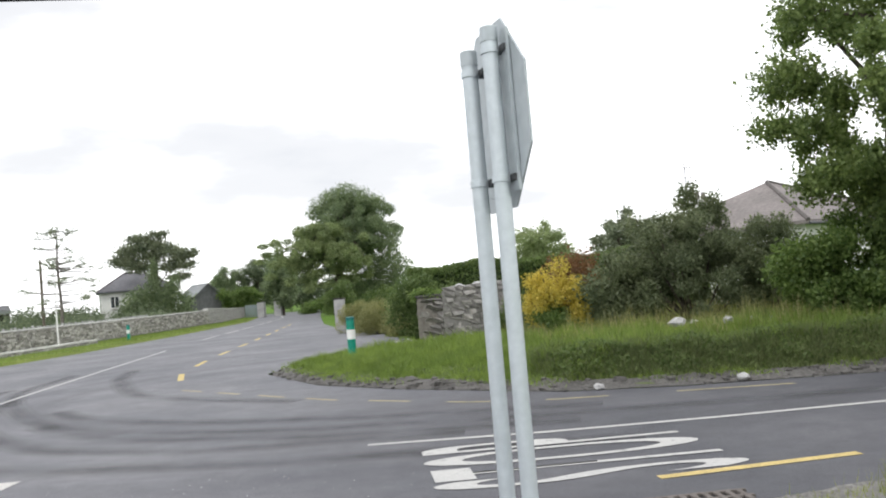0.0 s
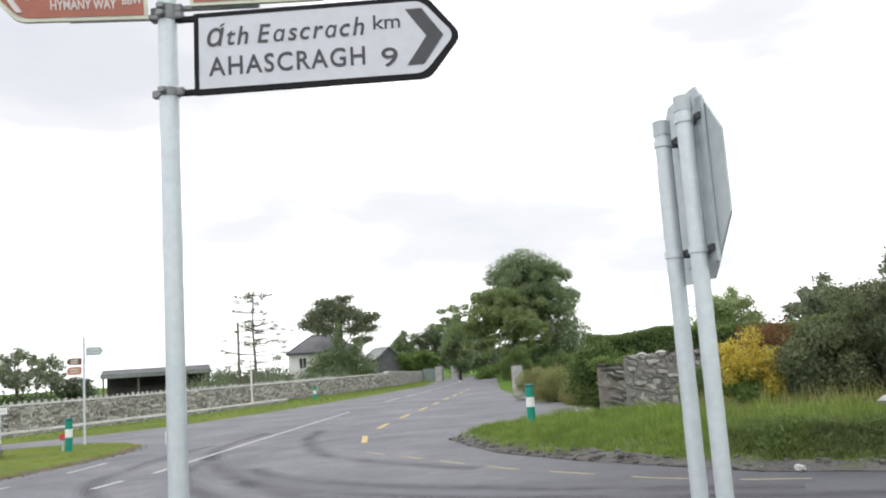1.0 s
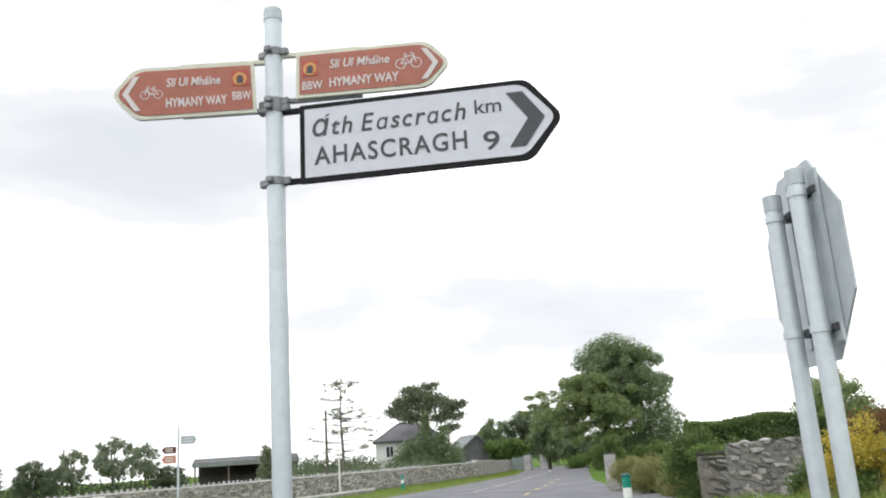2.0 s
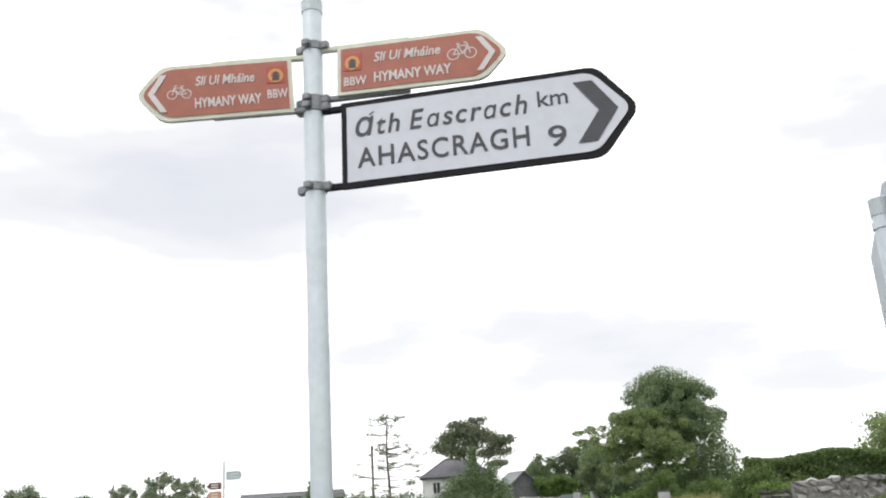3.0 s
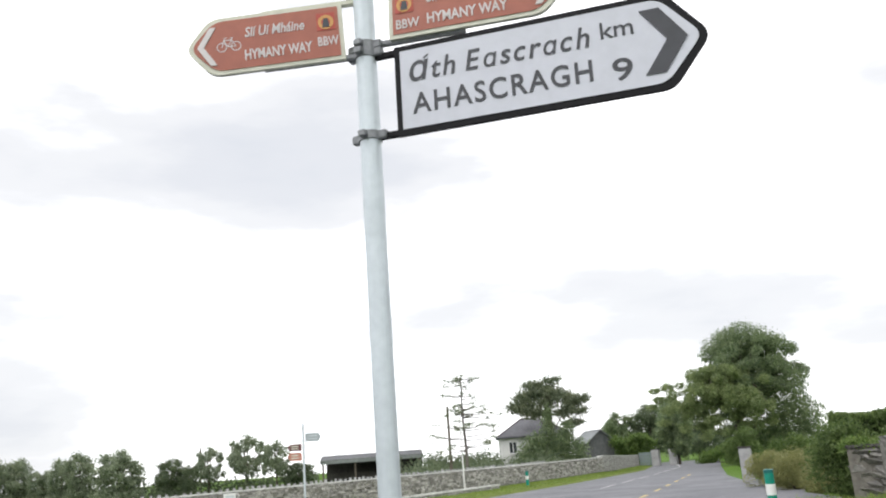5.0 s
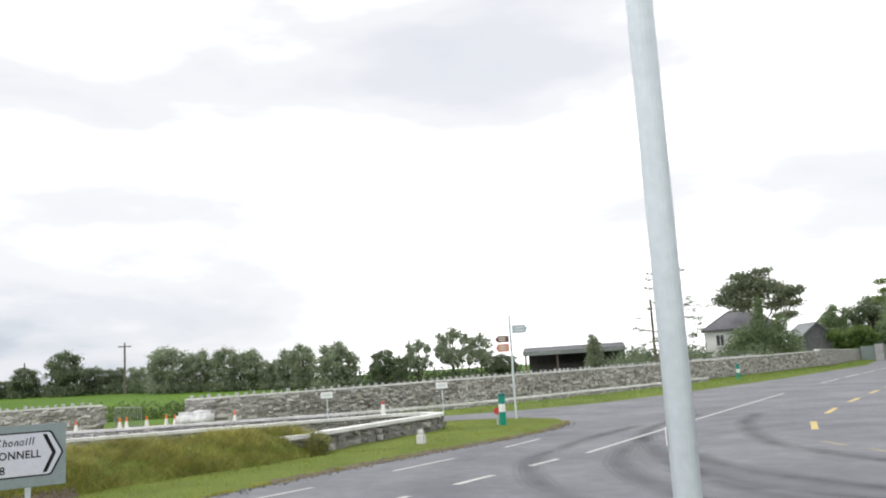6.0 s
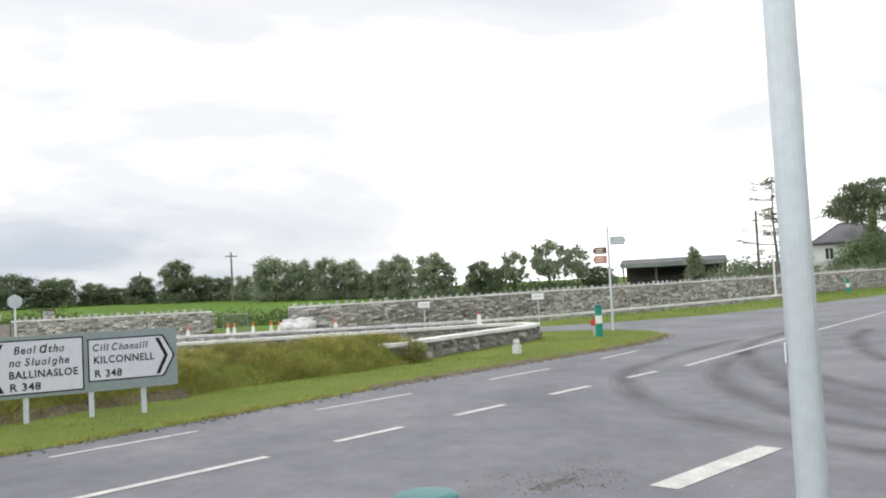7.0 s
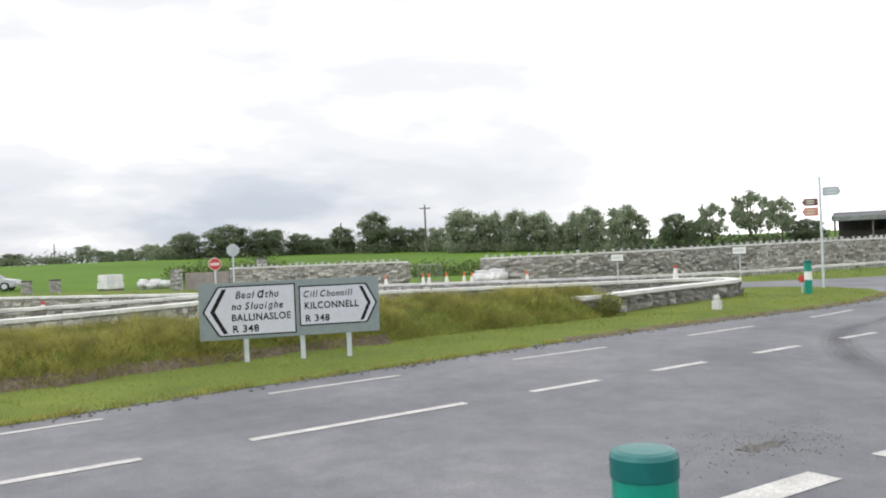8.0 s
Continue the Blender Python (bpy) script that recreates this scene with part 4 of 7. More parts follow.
def rubble_face(wall, line, height, thick, seed, length=0.31, course=0.115):
    """The courses of a wall farther off: the same rough blocks, joined into one part."""
    rg = np.random.default_rng(seed)
    p = resample(line, 400)
    d = np.r_[0, np.cumsum(np.linalg.norm(np.diff(p[:, :2], axis=0), axis=1))]
    corner = np.array([[a, b, c] for a in (-0.5, 0.5) for b in (-0.5, 0.5) for c in (-0.5, 0.5)])
    vs, fs, z = [], [], 0.0
    while z < height - 0.04:
        h = min(course * rg.uniform(0.7, 1.35), height - z)
        q = rg.uniform(0, 0.3)
        while q < d[-1]:
            l = length * rg.uniform(0.4, 1.7)
            m = min(q + l / 2, d[-1])
            x, y, g = (np.interp(m, d, p[:, k]) for k in range(3))
            a = math.atan2(np.interp(min(m + 0.2, d[-1]), d, p[:, 1]) - np.interp(m - 0.2, d, p[:, 1]), np.interp(min(m + 0.2, d[-1]), d, p[:, 0]) - np.interp(m - 0.2, d, p[:, 0]))
            c = (corner + rg.normal(0, 0.06, (8, 3))) * [l * 0.98, thick + rg.uniform(0.0, 0.09), h * rg.uniform(0.9, 1.1)]
            vs.append(np.stack([x + c[:, 0] * math.cos(a) - c[:, 1] * math.sin(a), y + c[:, 0] * math.sin(a) + c[:, 1] * math.cos(a), g + z + h / 2 + c[:, 2]], 1))
            n = 8 * (len(vs) - 1)
            fs += [[n + i for i in f] for f in ((0, 1, 3, 2), (4, 6, 7, 5), (0, 4, 5, 1), (2, 3, 7, 6), (0, 2, 6, 4), (1, 5, 7, 3))]
            q += l
        z += h
    tagged(raw("rubble_courses", np.concatenate(vs), fs, PALESKIN, wall), "rough grey limestone rubble in courses", kind="stuff")


U_NEAR = [(-17.0, 14.6, 0.1), (-17.5, 17.0, 0.1), (-18.0, 19.5, 0.1), (-18.3, 21.5, 0.1), (-18.8, 22.4, 0.1), (-19.7, 22.8, 0.1), (-20.6, 22.2, 0.1)]
U_BACK = [(-20.6, 22.2, 0.1), (-23, 18.2, 0.1), (-26, 13.6, 0.1), (-29.5, 11.7, 0.1), (-33.5, 9.9, 0.1), (-42.4, 4.1, 0.1), (-52, -3, 0.1)]
w_near, p, s, z1 = wall_run("wall_low_near", U_NEAR, 0.4, 0.3, "low dry stone wall with a white coping on the island", 0.09, 0.07, MORTAR)
w_back, p, s, z1 = wall_run("wall_low_back", U_BACK, 0.4, 0.3, "low stone wall with a white coping behind the grass bank", 0.09, 0.07)
LOW_LEFT = [(-21.4, -12, 0.1), (-23.4, -1, 0.1), (-24.3, 2.8, 0.1), (-24.9, 4.6, 0.1), (-26.5, 8.0, 0.1), (-27.4, 10, 0.1)]
w_low, p, s, z1 = wall_run("wall_low_left", LOW_LEFT, 0.42, 0.35, "low stone wall with a white coping beside the side road", 0.1, 0.06)
LOW_LEFT_FAR = [(-29.4, -14, 0.1), (-30.0, -2, 0.1), (-30.1, 3.2, 0.1), (-30.1, 6.1, 0.1), (-30.8, 9.1, 0.1), (-31.2, 10.6, 0.1)]
w_low_far, p, s, z1 = wall_run("wall_low_left_far", LOW_LEFT_FAR, 0.42, 0.35, "low stone wall with a white coping beyond the side road", 0.1, 0.06)

STUB = [(-0.25, 24.7, 0.4), (0.5, 24.5, 0.45), (1.65, 24.1, 0.5)]
w_stub, p, s, z1 = wall_run("wall_stub", STUB, 1.3, 0.5, "short broken drystone wall on the bank", material=MORTAR, coping=False)


# ---------------------------------------------------------------- posts and signs
def pole(parent, r, z0, z1, name="post", material=None, sides=20):
    bm = bmesh.new()
    lathe(bm, [(r, z0), (r, z1 - 0.012), (r * 0.9, z1)], sides)
    return part(name, bm, material or STEEL, parent, smooth=False)


def clamp(parent, r, z):
    """A steel band round a post, with the lugs that hold a sign arm."""
    bm = bmesh.new()
    lathe(bm, [(r + 0.001, z - 0.022), (r + 0.007, z - 0.02), (r + 0.007, z + 0.02), (r + 0.001, z + 0.022)], 20)
    box(bm, -0.02, 0.02, -r - 0.035, -r + 0.002, z - 0.015, z + 0.015, 0.004)
    for s in (-1, 1):
        box(bm, s * (r + 0.018) - 0.022, s * (r + 0.018) + 0.022, -0.018, 0.018, z - 0.02, z + 0.02, 0.004)
    return part("clamp", bm, DARKSTEEL, parent, "dull steel clamp band")


def finger_arm(parent, x0, x1, z, t=0.016, h=0.028, material=None):
    bm = bmesh.new()
    box(bm, min(x0, x1), max(x0, x1), -t, t, z - h / 2, z + h / 2, 0.004)
    return part("sign_rail", bm, material or STEEL, parent)


signpost = thing("fingerpost", -2.33, 3.925, 0, 0, "galvanised steel fingerpost with one white and two brown arms", "signpost")
pole(signpost, 0.05, -0.1, 4.43)
cap = bmesh.new()
lathe(cap, [(0.053, 4.37), (0.054, 4.375), (0.054, 4.435), (0.048, 4.445)], 20)
part("post_cap", cap, ALU, signpost)
for z in (4.17, 3.87, 3.83, 3.41):
    clamp(signpost, 0.05, z)
bm = bmesh.new()
box(bm, -0.003, 0.003, -0.022, 0.022, 1.6, 1.66, 0.001)
part("sticker", bm, LETTER, signpost, "small torn white sticker").matrix_basis = pose(-0.047, -0.022, 0, 0, 0, 25)


def arm_board(parent, turn, x0, x1, z0, z1, head, rim_mat, face_mat, rim, label, y=-0.03, droop=0.0):
    bm = bmesh.new()
    plate(bm, arrow_outline(x0, x1, z0, z1, head), y, y + 0.022)
    arm_ob = part("sign_arm", bm, rim_mat, parent, label)
    zc = (z0 + z1) / 2
    arm_ob.matrix_basis = pose(0, 0, zc, 0, droop, turn) @ pose(0, 0, -zc)
    s = 1 if x1 > x0 else -1
    bm = bmesh.new()
    plate(bm, arrow_outline(x0 + s * rim, x1 - s * rim * 1.25, z0 + rim, z1 - rim, head * 0.93), y - 0.004, y)
    part("sign_face", bm, face_mat, arm_ob)
    return arm_ob


# the white arm
W = arm_board(signpost, 8.6, 0.15, 1.535, 3.38, 3.825, 0.15, BOARDBLACK, SIGNWHITE, 0.028, "white arm sign with black rim and black letters", droop=0.7)
for z in (3.405, 3.81):
    finger_arm(W, 0.02, 0.5, z, 0.014, 0.03, BOARDBLACK)
bm = bmesh.new()
plate(bm, chevron(1.275, 3.455, 3.755, 0.085, 0.105), -0.039, -0.034)
part("chevron", bm, SIGNBLACK, W)
irish_words("lettering", "A/th Eascrach", 0.142, 0.222, 3.637, -0.0365, SIGNBLACK, W, 0.2, 0.835, 0.0016)
words("lettering", "km", 0.112, 1.105, 3.66, -0.0355, SIGNBLACK, W, 0.0, 0.14, 0.0005)
words("lettering", "AHASCRAGH", 0.142, 0.23, 3.476, -0.0355, SIGNBLACK, W, 0.0, 0.825, 0.0016, 1.15)
words("lettering", "9", 0.145, 1.14, 3.455, -0.0355, SIGNBLACK, W, 0.0, 0.085, 0.0008)


def ring(bm, x, z, r, t, y0, y1, sides=20):
    a = [[bm.verts.new((x + q * math.cos(2 * math.pi * k / sides), y, z + q * math.sin(2 * math.pi * k / sides))) for k in range(sides)] for q, y in ((r, y0), (r - t, y0))]
    for k in range(sides):
        bm.faces.new((a[0][k], a[0][(k + 1) % sides], a[1][(k + 1) % sides], a[1][k]))


def bar(bm, x0, z0, x1, z1, w, y):
    d = Vector((x1 - x0, z1 - z0)).normalized() * w / 2
    bm.faces.new([bm.verts.new((x, y, z)) for x, z in ((x0 - d.y, z0 + d.x), (x0 + d.y, z0 - d.x), (x1 + d.y, z1 - d.x), (x1 - d.y, z1 + d.x))])


def cycle(parent, x, z, k, y, flip=1):
    bm = bmesh.new()
    ring(bm, x - flip * 0.5 * k, z, 0.36 * k, 0.06 * k, y, y)
    ring(bm, x + flip * 0.5 * k, z, 0.36 * k, 0.06 * k, y, y)
    for a, b, c, d in ((-0.5, 0, -0.2, 0.5), (-0.2, 0.5, 0.35, 0.5), (-0.5, 0, 0.05, 0), (0.05, 0, 0.35, 0.5), (-0.2, 0.5, 0.05, 0), (0.5, 0, 0.3, 0.68), (0.3, 0.68, 0.12, 0.7), (-0.32, 0.64, -0.08, 0.64), (-0.2, 0.5, -0.22, 0.62)):
        bar(bm, x + flip * a * k, z + b * k, x + flip * c * k, z + d * k, 0.06 * k, y)
    bmesh.ops.recalc_face_normals(bm, faces=bm.faces[:])
    part("cycle_symbol", bm, SIGNLETTER, parent)


def badge(parent, x, z, k, y):
    bm = bmesh.new()
    box(bm, x - k, x + k, y - 0.002, y, z - k, z + k, 0.0)
    part("badge", bm, BADGERED, parent, "small orange and yellow badge")
    bm = bmesh.new()
    ring(bm, x, z - 0.1 * k, 0.85 * k, 0.35 * k, y - 0.004, y - 0.004, 14)
    part("badge_ring", bm, YELLOW, parent)
    bm = bmesh.new()
    plate(bm, [(x - 0.4 * k, z - 0.7 * k), (x + 0.4 * k, z - 0.7 * k), (x + 0.25 * k, z + 0.3 * k), (x - 0.2 * k, z + 0.3 * k)], y - 0.006, y - 0.003)
    part("badge_shape", bm, SIGNBLACK, parent)


BR = arm_board(signpost, 10.5, 0.135, 0.97, 3.875, 4.145, 0.1, CREAM, BROWN, 0.02, "brown arm sign with cream rim and white letters", droop=1.6)
for z in (3.875, 4.15):
    finger_arm(BR, 0.02, 0.5, z, 0.014, 0.026, CREAM if z > 4 else DARKSTEEL)
bm = bmesh.new()
plate(bm, chevron(0.835, 3.92, 4.1, 0.032, 0.062), -0.038, -0.034)
part("chevron", bm, SIGNLETTER, BR)
words("lettering", "Slí Uí Mháine", 0.072, 0.325, 4.035, -0.0355, SIGNLETTER, BR, 0.2, 0.335, 0.001)
words("lettering", "HYMANY WAY", 0.074, 0.325, 3.925, -0.0355, SIGNLETTER, BR, 0.0, 0.385, 0.0015)
words("lettering", "BBW", 0.066, 0.172, 3.92, -0.0355, SIGNLETTER, BR, 0.0, 0.115, 0.001)
badge(BR, 0.215, 4.045, 0.045, -0.035)
cycle(BR, 0.765, 4.02, 0.085, -0.036)

BL = arm_board(signpost, 23, -0.1, -0.845, 3.815, 4.115, 0.1, CREAM, BROWN, 0.02, "brown arm sign with cream rim and white letters", droop=-2.6)
for z in (3.83, 4.12):
    finger_arm(BL, -0.5, -0.02, z, 0.014, 0.026, CREAM if z > 4 else DARKSTEEL)
bm = bmesh.new()
plate(bm, chevron(-0.715, 3.865, 4.065, 0.032, -0.062), -0.038, -0.034)
part("chevron", bm, SIGNLETTER, BL)
words("lettering", "Slí Uí Mháine", 0.072, -0.575, 3.995, -0.0355, SIGNLETTER, BL, 0.2, 0.29, 0.001)
words("lettering", "HYMANY WAY", 0.074, -0.58, 3.875, -0.0355, SIGNLETTER, BL, 0.0, 0.325, 0.0015)
words("lettering", "BBW", 0.066, -0.225, 3.895, -0.0355, SIGNLETTER, BL, 0.0, 0.1, 0.001)
badge(BL, -0.18, 4.02, 0.045, -0.035)
cycle(BL, -0.655, 3.955, 0.07, -0.036, -1)

# the octagonal sign on two posts, seen from behind
US = math.degrees(math.atan2(-0.95, 0.316))
stop = thing("octagonal_road_sign", 0.38, 5.0, 0, US, "back of an octagonal road sign on two galvanised posts", "road sign")
# local x runs along the panel, local y points to the sign's front
bm = bmesh.new()
oct_pts = [(-0.11 + 0.53 * math.cos(radians(22.5 + 45 * k)), 2.83 + 0.6 * math.sin(radians(22.5 + 45 * k))) for k in range(8)]
plate(bm, oct_pts, 0.0, 0.012)
panel = part("panel", bm, ALU, stop)
for x in (-0.2, 0.17):
    bm = bmesh.new()
    box(bm, x - 0.04, x + 0.04, -0.022, -0.001, 2.36, 3.3, 0.004)
    part("channel", bm, ALU, stop)
bm = bmesh.new()
plate(bm, [(-0.11 + (x + 0.11) * 0.96, 2.83 + (z - 2.83) * 0.96) for x, z in oct_pts], 0.0125, 0.0155)
part("front_sheet", bm, RED, stop, "red reflective front")
for x, back, top in ((-0.111, -0.135, 3.23), (0.096, -0.078, 3.317)):
    bm = bmesh.new()
    lathe(bm, [(0.048, -0.1), (0.048, top - 0.01), (0.043, top)], 20)
    p_ob = part("post", bm, STEEL, stop)
    p_ob.matrix_basis = pose(x, back, 0)
    bm = bmesh.new()
    lathe(bm, [(0.051, top - 0.08), (0.052, top - 0.08), (0.052, top + 0.005), (0.045, top + 0.01)], 20)
    c_ob = part("post_cap", bm, ALU, stop)
    c_ob.matrix_basis = pose(x, back, 0)
    for z in (top - 0.13, 2.44):
        bm = bmesh.new()
        lathe(bm, [(0.049, z - 0.02), (0.055, z - 0.018), (0.055, z + 0.018), (0.049, z + 0.02)], 20)
        part("clamp", bm, STEEL, stop, "bright steel clamp band").matrix_basis = pose(x, back, 0)
        bm = bmesh.new()
        box(bm, -0.022, 0.022, 0.05, -back - 0.004, z - 0.02, z + 0.02, 0.003)
        box(bm, 0.028, 0.1, 0.04, 0.06, z - 0.02, z + 0.02, 0.004)
        box(bm, -0.1, -0.028, 0.04, 0.06, z - 0.02, z + 0.02, 0.004)
        part("bracket", bm, BRACKET, stop, "dark steel clamp bracket").matrix_basis = pose(x, back, 0)


def bollard(x, y, z):
    ob = thing("bollard", x, y, z, 0, "green plastic verge bollard with a white reflective band", "bollard", "verge bollards")
    r = 0.109
    bm = bmesh.new()
    lathe(bm, [(r * 0.96, -0.1), (r * 0.96, 0.02), (r, 0.04), (r, 0.5)], 44)
    part("lower_shaft", bm, GREENPLASTIC, ob, smooth=False)
    bm = bmesh.new()
    lathe(bm, [(r + 0.001, 0.5), (r + 0.002, 0.51), (r + 0.002, 0.74), (r + 0.001, 0.75)], 44)
    part("white_band", bm, LETTER, ob, "white reflective band")
    bm = bmesh.new()
    lathe(bm, [(r, 0.75), (r, 0.995)], 44)
    part("upper_shaft", bm, GREENPLASTIC, ob)
    bm = bmesh.new()
    lathe(bm, [(r + 0.004, 0.995), (r + 0.005, 1.0), (r + 0.005, 1.065), (r - 0.004, 1.08), (r - 0.025, 1.086), (0.03, 1.088)], 44)
    part("cap", bm, DARKGREEN, ob, "dark green moulded cap")
    return ob


b_near = bollard(-3.32, 3.17, 0.12)
b_bank = copy_thing(b_near, pose(-2.76, 22.5, 0.2))
b_isle = copy_thing(b_near, pose(-17.2, 23.7, -0.01))
copy_thing(b_near, pose(-22.4, 58.5, 0.05))

# direction board on three legs
bx0, by0, bx1, by1 = -15.6, 5.14, -14.62, 8.02
board = thing("direction_board", bx0, by0, 0.0, math.degrees(math.atan2(by1 - by0, bx1 - bx0)), "grey direction board with two white arrow panels on three legs", "road sign")
BLEN = math.hypot(bx1 - bx0, by1 - by0)
bm = bmesh.new()
box(bm, 0, BLEN, -0.02, 0.02, 0.5, 1.46, 0.006)
part("backboard", bm, SIGNGREY, board)
for x in (0.75, 1.7, 2.5):
    bm = bmesh.new()
    box(bm, x - 0.04, x + 0.04, 0.021, 0.09, -0.1, 1.4, 0.008)
    part("leg", bm, STEEL, board)


def board_panel(x0, x1, z0, z1, head, left, lines, name):
    o = arrow_outline(x1, x0, z0, z1, head, 0.04) if left else arrow_outline(x0, x1, z0, z1, head, 0.04)
    bm = bmesh.new()
    plate(bm, o, -0.026, -0.021)
    rim = part("arrow_panel", bm, BOARDBLACK, board, name)
    i = arrow_outline(x1 - 0.022, x0 + 0.03, z0 + 0.022, z1 - 0.022, head * 0.96, 0.035) if left else arrow_outline(x0 + 0.022, x1 - 0.03, z0 + 0.022, z1 - 0.022, head * 0.96, 0.035)
    bm = bmesh.new()
    plate(bm, i, -0.030, -0.0265)
    part("panel_face", bm, SIGNWHITE, rim)
    bm = bmesh.new()
    m = 0.05
    if left:
        plate(bm, chevron(x0 + head + 0.15, z0 + m, z1 - m, 0.075, -head * 0.86), -0.034, -0.0305)
    else:
        plate(bm, chevron(x1 - head - 0.13, z0 + m, z1 - m, 0.06, head * 0.86), -0.034, -0.0305)
    part("chevron", bm, BOARDBLACK, rim)
    for text, size, x, z, sh, sq in lines:
        if sh:
            irish_words("lettering", text, size, x, z, -0.0325, BOARDBLACK, rim, sh, sq, 0.0035)
        else:
            words("lettering", text, size, x, z, -0.032, BOARDBLACK, rim, sh, sq, 0.0035, 1.1)


board_panel(0.07, 1.6, 0.555, 1.405, 0.24, True, [("Beal A/tha", 0.17, 0.6, 1.19, 0.22, 0.72), ("na Sluaighe", 0.17, 0.53, 1.0, 0.22, 0.86), ("BALLINASLOE", 0.165, 0.53, 0.81, 0, 0.98), ("R 348", 0.165, 0.54, 0.62, 0, 0.43)], "white left-pointing arrow panel with black letters")
board_panel(1.66, 2.99, 0.66, 1.35, 0.16, False, [("Cill Chonaill", 0.16, 1.74, 1.15, 0.22, 0.84), ("KILCONNELL", 0.165, 1.75, 0.95, 0, 0.93), ("R 348", 0.165, 1.76, 0.73, 0, 0.41)], "white right-pointing arrow panel with black letters")


# ---------------------------------------------------------------- trees and shrubs
def crown_of(parent, clumps, n, leaf, material, seed, name="crown", shell=0.5, label="", fuzz=0.28):
    rg = np.random.default_rng(seed)
    pl, nr = clump_places(clumps, n, rg, shell, fuzz)
    return leaf_cards(name, pl, nr, leaf, material, parent, label, seed)


def trunk_of(parent, h, r, clumps, seed, material=None, limbs=9, fork=0.35):
    """A tapered, slightly bent trunk with limbs that reach into the crown."""
    rg = np.random.default_rng(seed)
    bm = bmesh.new()
    bend = rg.normal(0, 0.03 * h, (5, 2))
    pts = [(bend[k][0] * k / 4, bend[k][1] * k / 4, h * k / 4 - (0.15 if k == 0 else 0)) for k in range(5)]
    tube(bm, pts, [r * 1.25, r, r * 0.8, r * 0.55, r * 0.25], 9)
    for k in range(min(limbs, len(clumps))):
        c = clumps[rg.integers(len(clumps))]
        s = rg.uniform(fork, 0.85)
        a = Vector((np.interp(s * 4, range(5), [q[0] for q in pts]), np.interp(s * 4, range(5), [q[1] for q in pts]), h * s))
        b = Vector(c[:3])
        m = a.lerp(b, 0.5) + Vector((0, 0, 0.08 * (b - a).length))
        tube(bm, [a, m, b], [r * 0.42 * (1.1 - s * 0.6), r * 0.26, r * 0.08], 6)
    return part("trunk", bm, material or BARK, parent)


def tree(name, x, y, z, h, rx, material, n, leaf, seed, label, low=0.25, count=16, size=0.36, group="", ry=None, r=None):
    """A broadleaf: crown from low * h to h, half as wide as rx says."""
    ob = thing(name, x, y, z, 0, label, "tree", group)
    rg = np.random.default_rng(seed)
    rz = h * (1 - low) / 2
    clumps = crown_clumps(0, 0, h - rz, rx * 0.9, (ry or rx) * 0.9, rz * 0.88, int(count * 3.4), size * 0.62, rg, -1.0, 0.25)
    trunk_of(ob, h * 0.8, r or max(0.09, h * 0.022), clumps, seed + 1)
    crown_of(ob, clumps, int(n * 2.6), leaf * 0.68, material, seed + 2, shell=0.2)
    return ob


def shrub(name, x, y, z, clumps, material, n, leaf, seed, label, category="shrub", group="", shell=0.55, stems=7, reach=0.55, fuzz=0.24):
    ob = thing(name, x, y, z, 0, label, category, group)
    rg = np.random.default_rng(seed)
    for k in range(stems):
        bm = bmesh.new()
        c = clumps[rg.integers(len(clumps))]
        tube(bm, [(c[0] * 0.05, c[1] * 0.05, -0.1), (c[0] * 0.55, c[1] * 0.55, c[2] * 0.5), (c[0], c[1], c[2] + c[5] * reach)], [0.035, 0.025, 0.008], 5)
        part("stem", bm, BARK, ob)
    crown_of(ob, clumps, int(n * 1.7), leaf * 0.8, material, seed, "foliage", min(shell, 0.35) if fuzz > 0.1 else 0.75, "", fuzz)
    return ob


def mound(rg, half_x, half_y, height, count, size, low=0.15):
    """Clumps that fill a rounded mass standing on the ground."""
    out = []
    for _ in range(count):
        a, k = rg.uniform(0, 2 * math.pi), rg.uniform(0, 1) ** 0.6
        top = height * (1 - 0.45 * k * k)
        z = rg.uniform(low, 0.9) * top
        s = size * rg.uniform(0.7, 1.25)
        out.append((half_x * k * math.cos(a), half_y * k * math.sin(a), z, s, s, s * 0.85))
    return out


rg = np.random.default_rng(77)
# the big tree beside the road
big = thing("oak_tree", -11.6, 89, 0, 0, "large rounded dark green tree beside the road", "tree")
dome = crown_clumps(1.3, 1.4, 7.9, 5.2, 4.3, 4.6, 260, 0.17, np.random.default_rng(5), -0.9, 0.2)
dome += [(1.2, 0.5, 12.4, 1.5, 1.4, 0.9), (0.0, 0.5, 11.9, 1.5, 1.4, 0.9), (2.5, 0.5, 11.8, 1.4, 1.4, 0.9), (-1.2, 0.3, 11.1, 1.4, 1.3, 0.9), (3.6, 0.4, 11.0, 1.4, 1.3, 0.9), (1.2, 0, 11.4, 2.0, 1.8, 1.0)]
dome += [(4.9, 0, 3.2, 1.7, 1.5, 1.5), (6.2, 0.5, 4.4, 1.2, 1.2, 1.2), (3.2, 0, 2.4, 1.6, 1.5, 1.2), (5.6, 0, 2.1, 1.3, 1.2, 1.0)]
dome += [(2.4 + 0.42 * k, -0.6 + 0.3 * (k % 3), 2.6 + 0.75 * (k * 5 % 4), 1.2, 1.1, 1.1) for k in range(10)]
skirt = crown_clumps(-0.9, -2.6, 5.6, 5.0, 2.4, 3.8, 130, 0.16, np.random.default_rng(9), -0.9, 0.2)
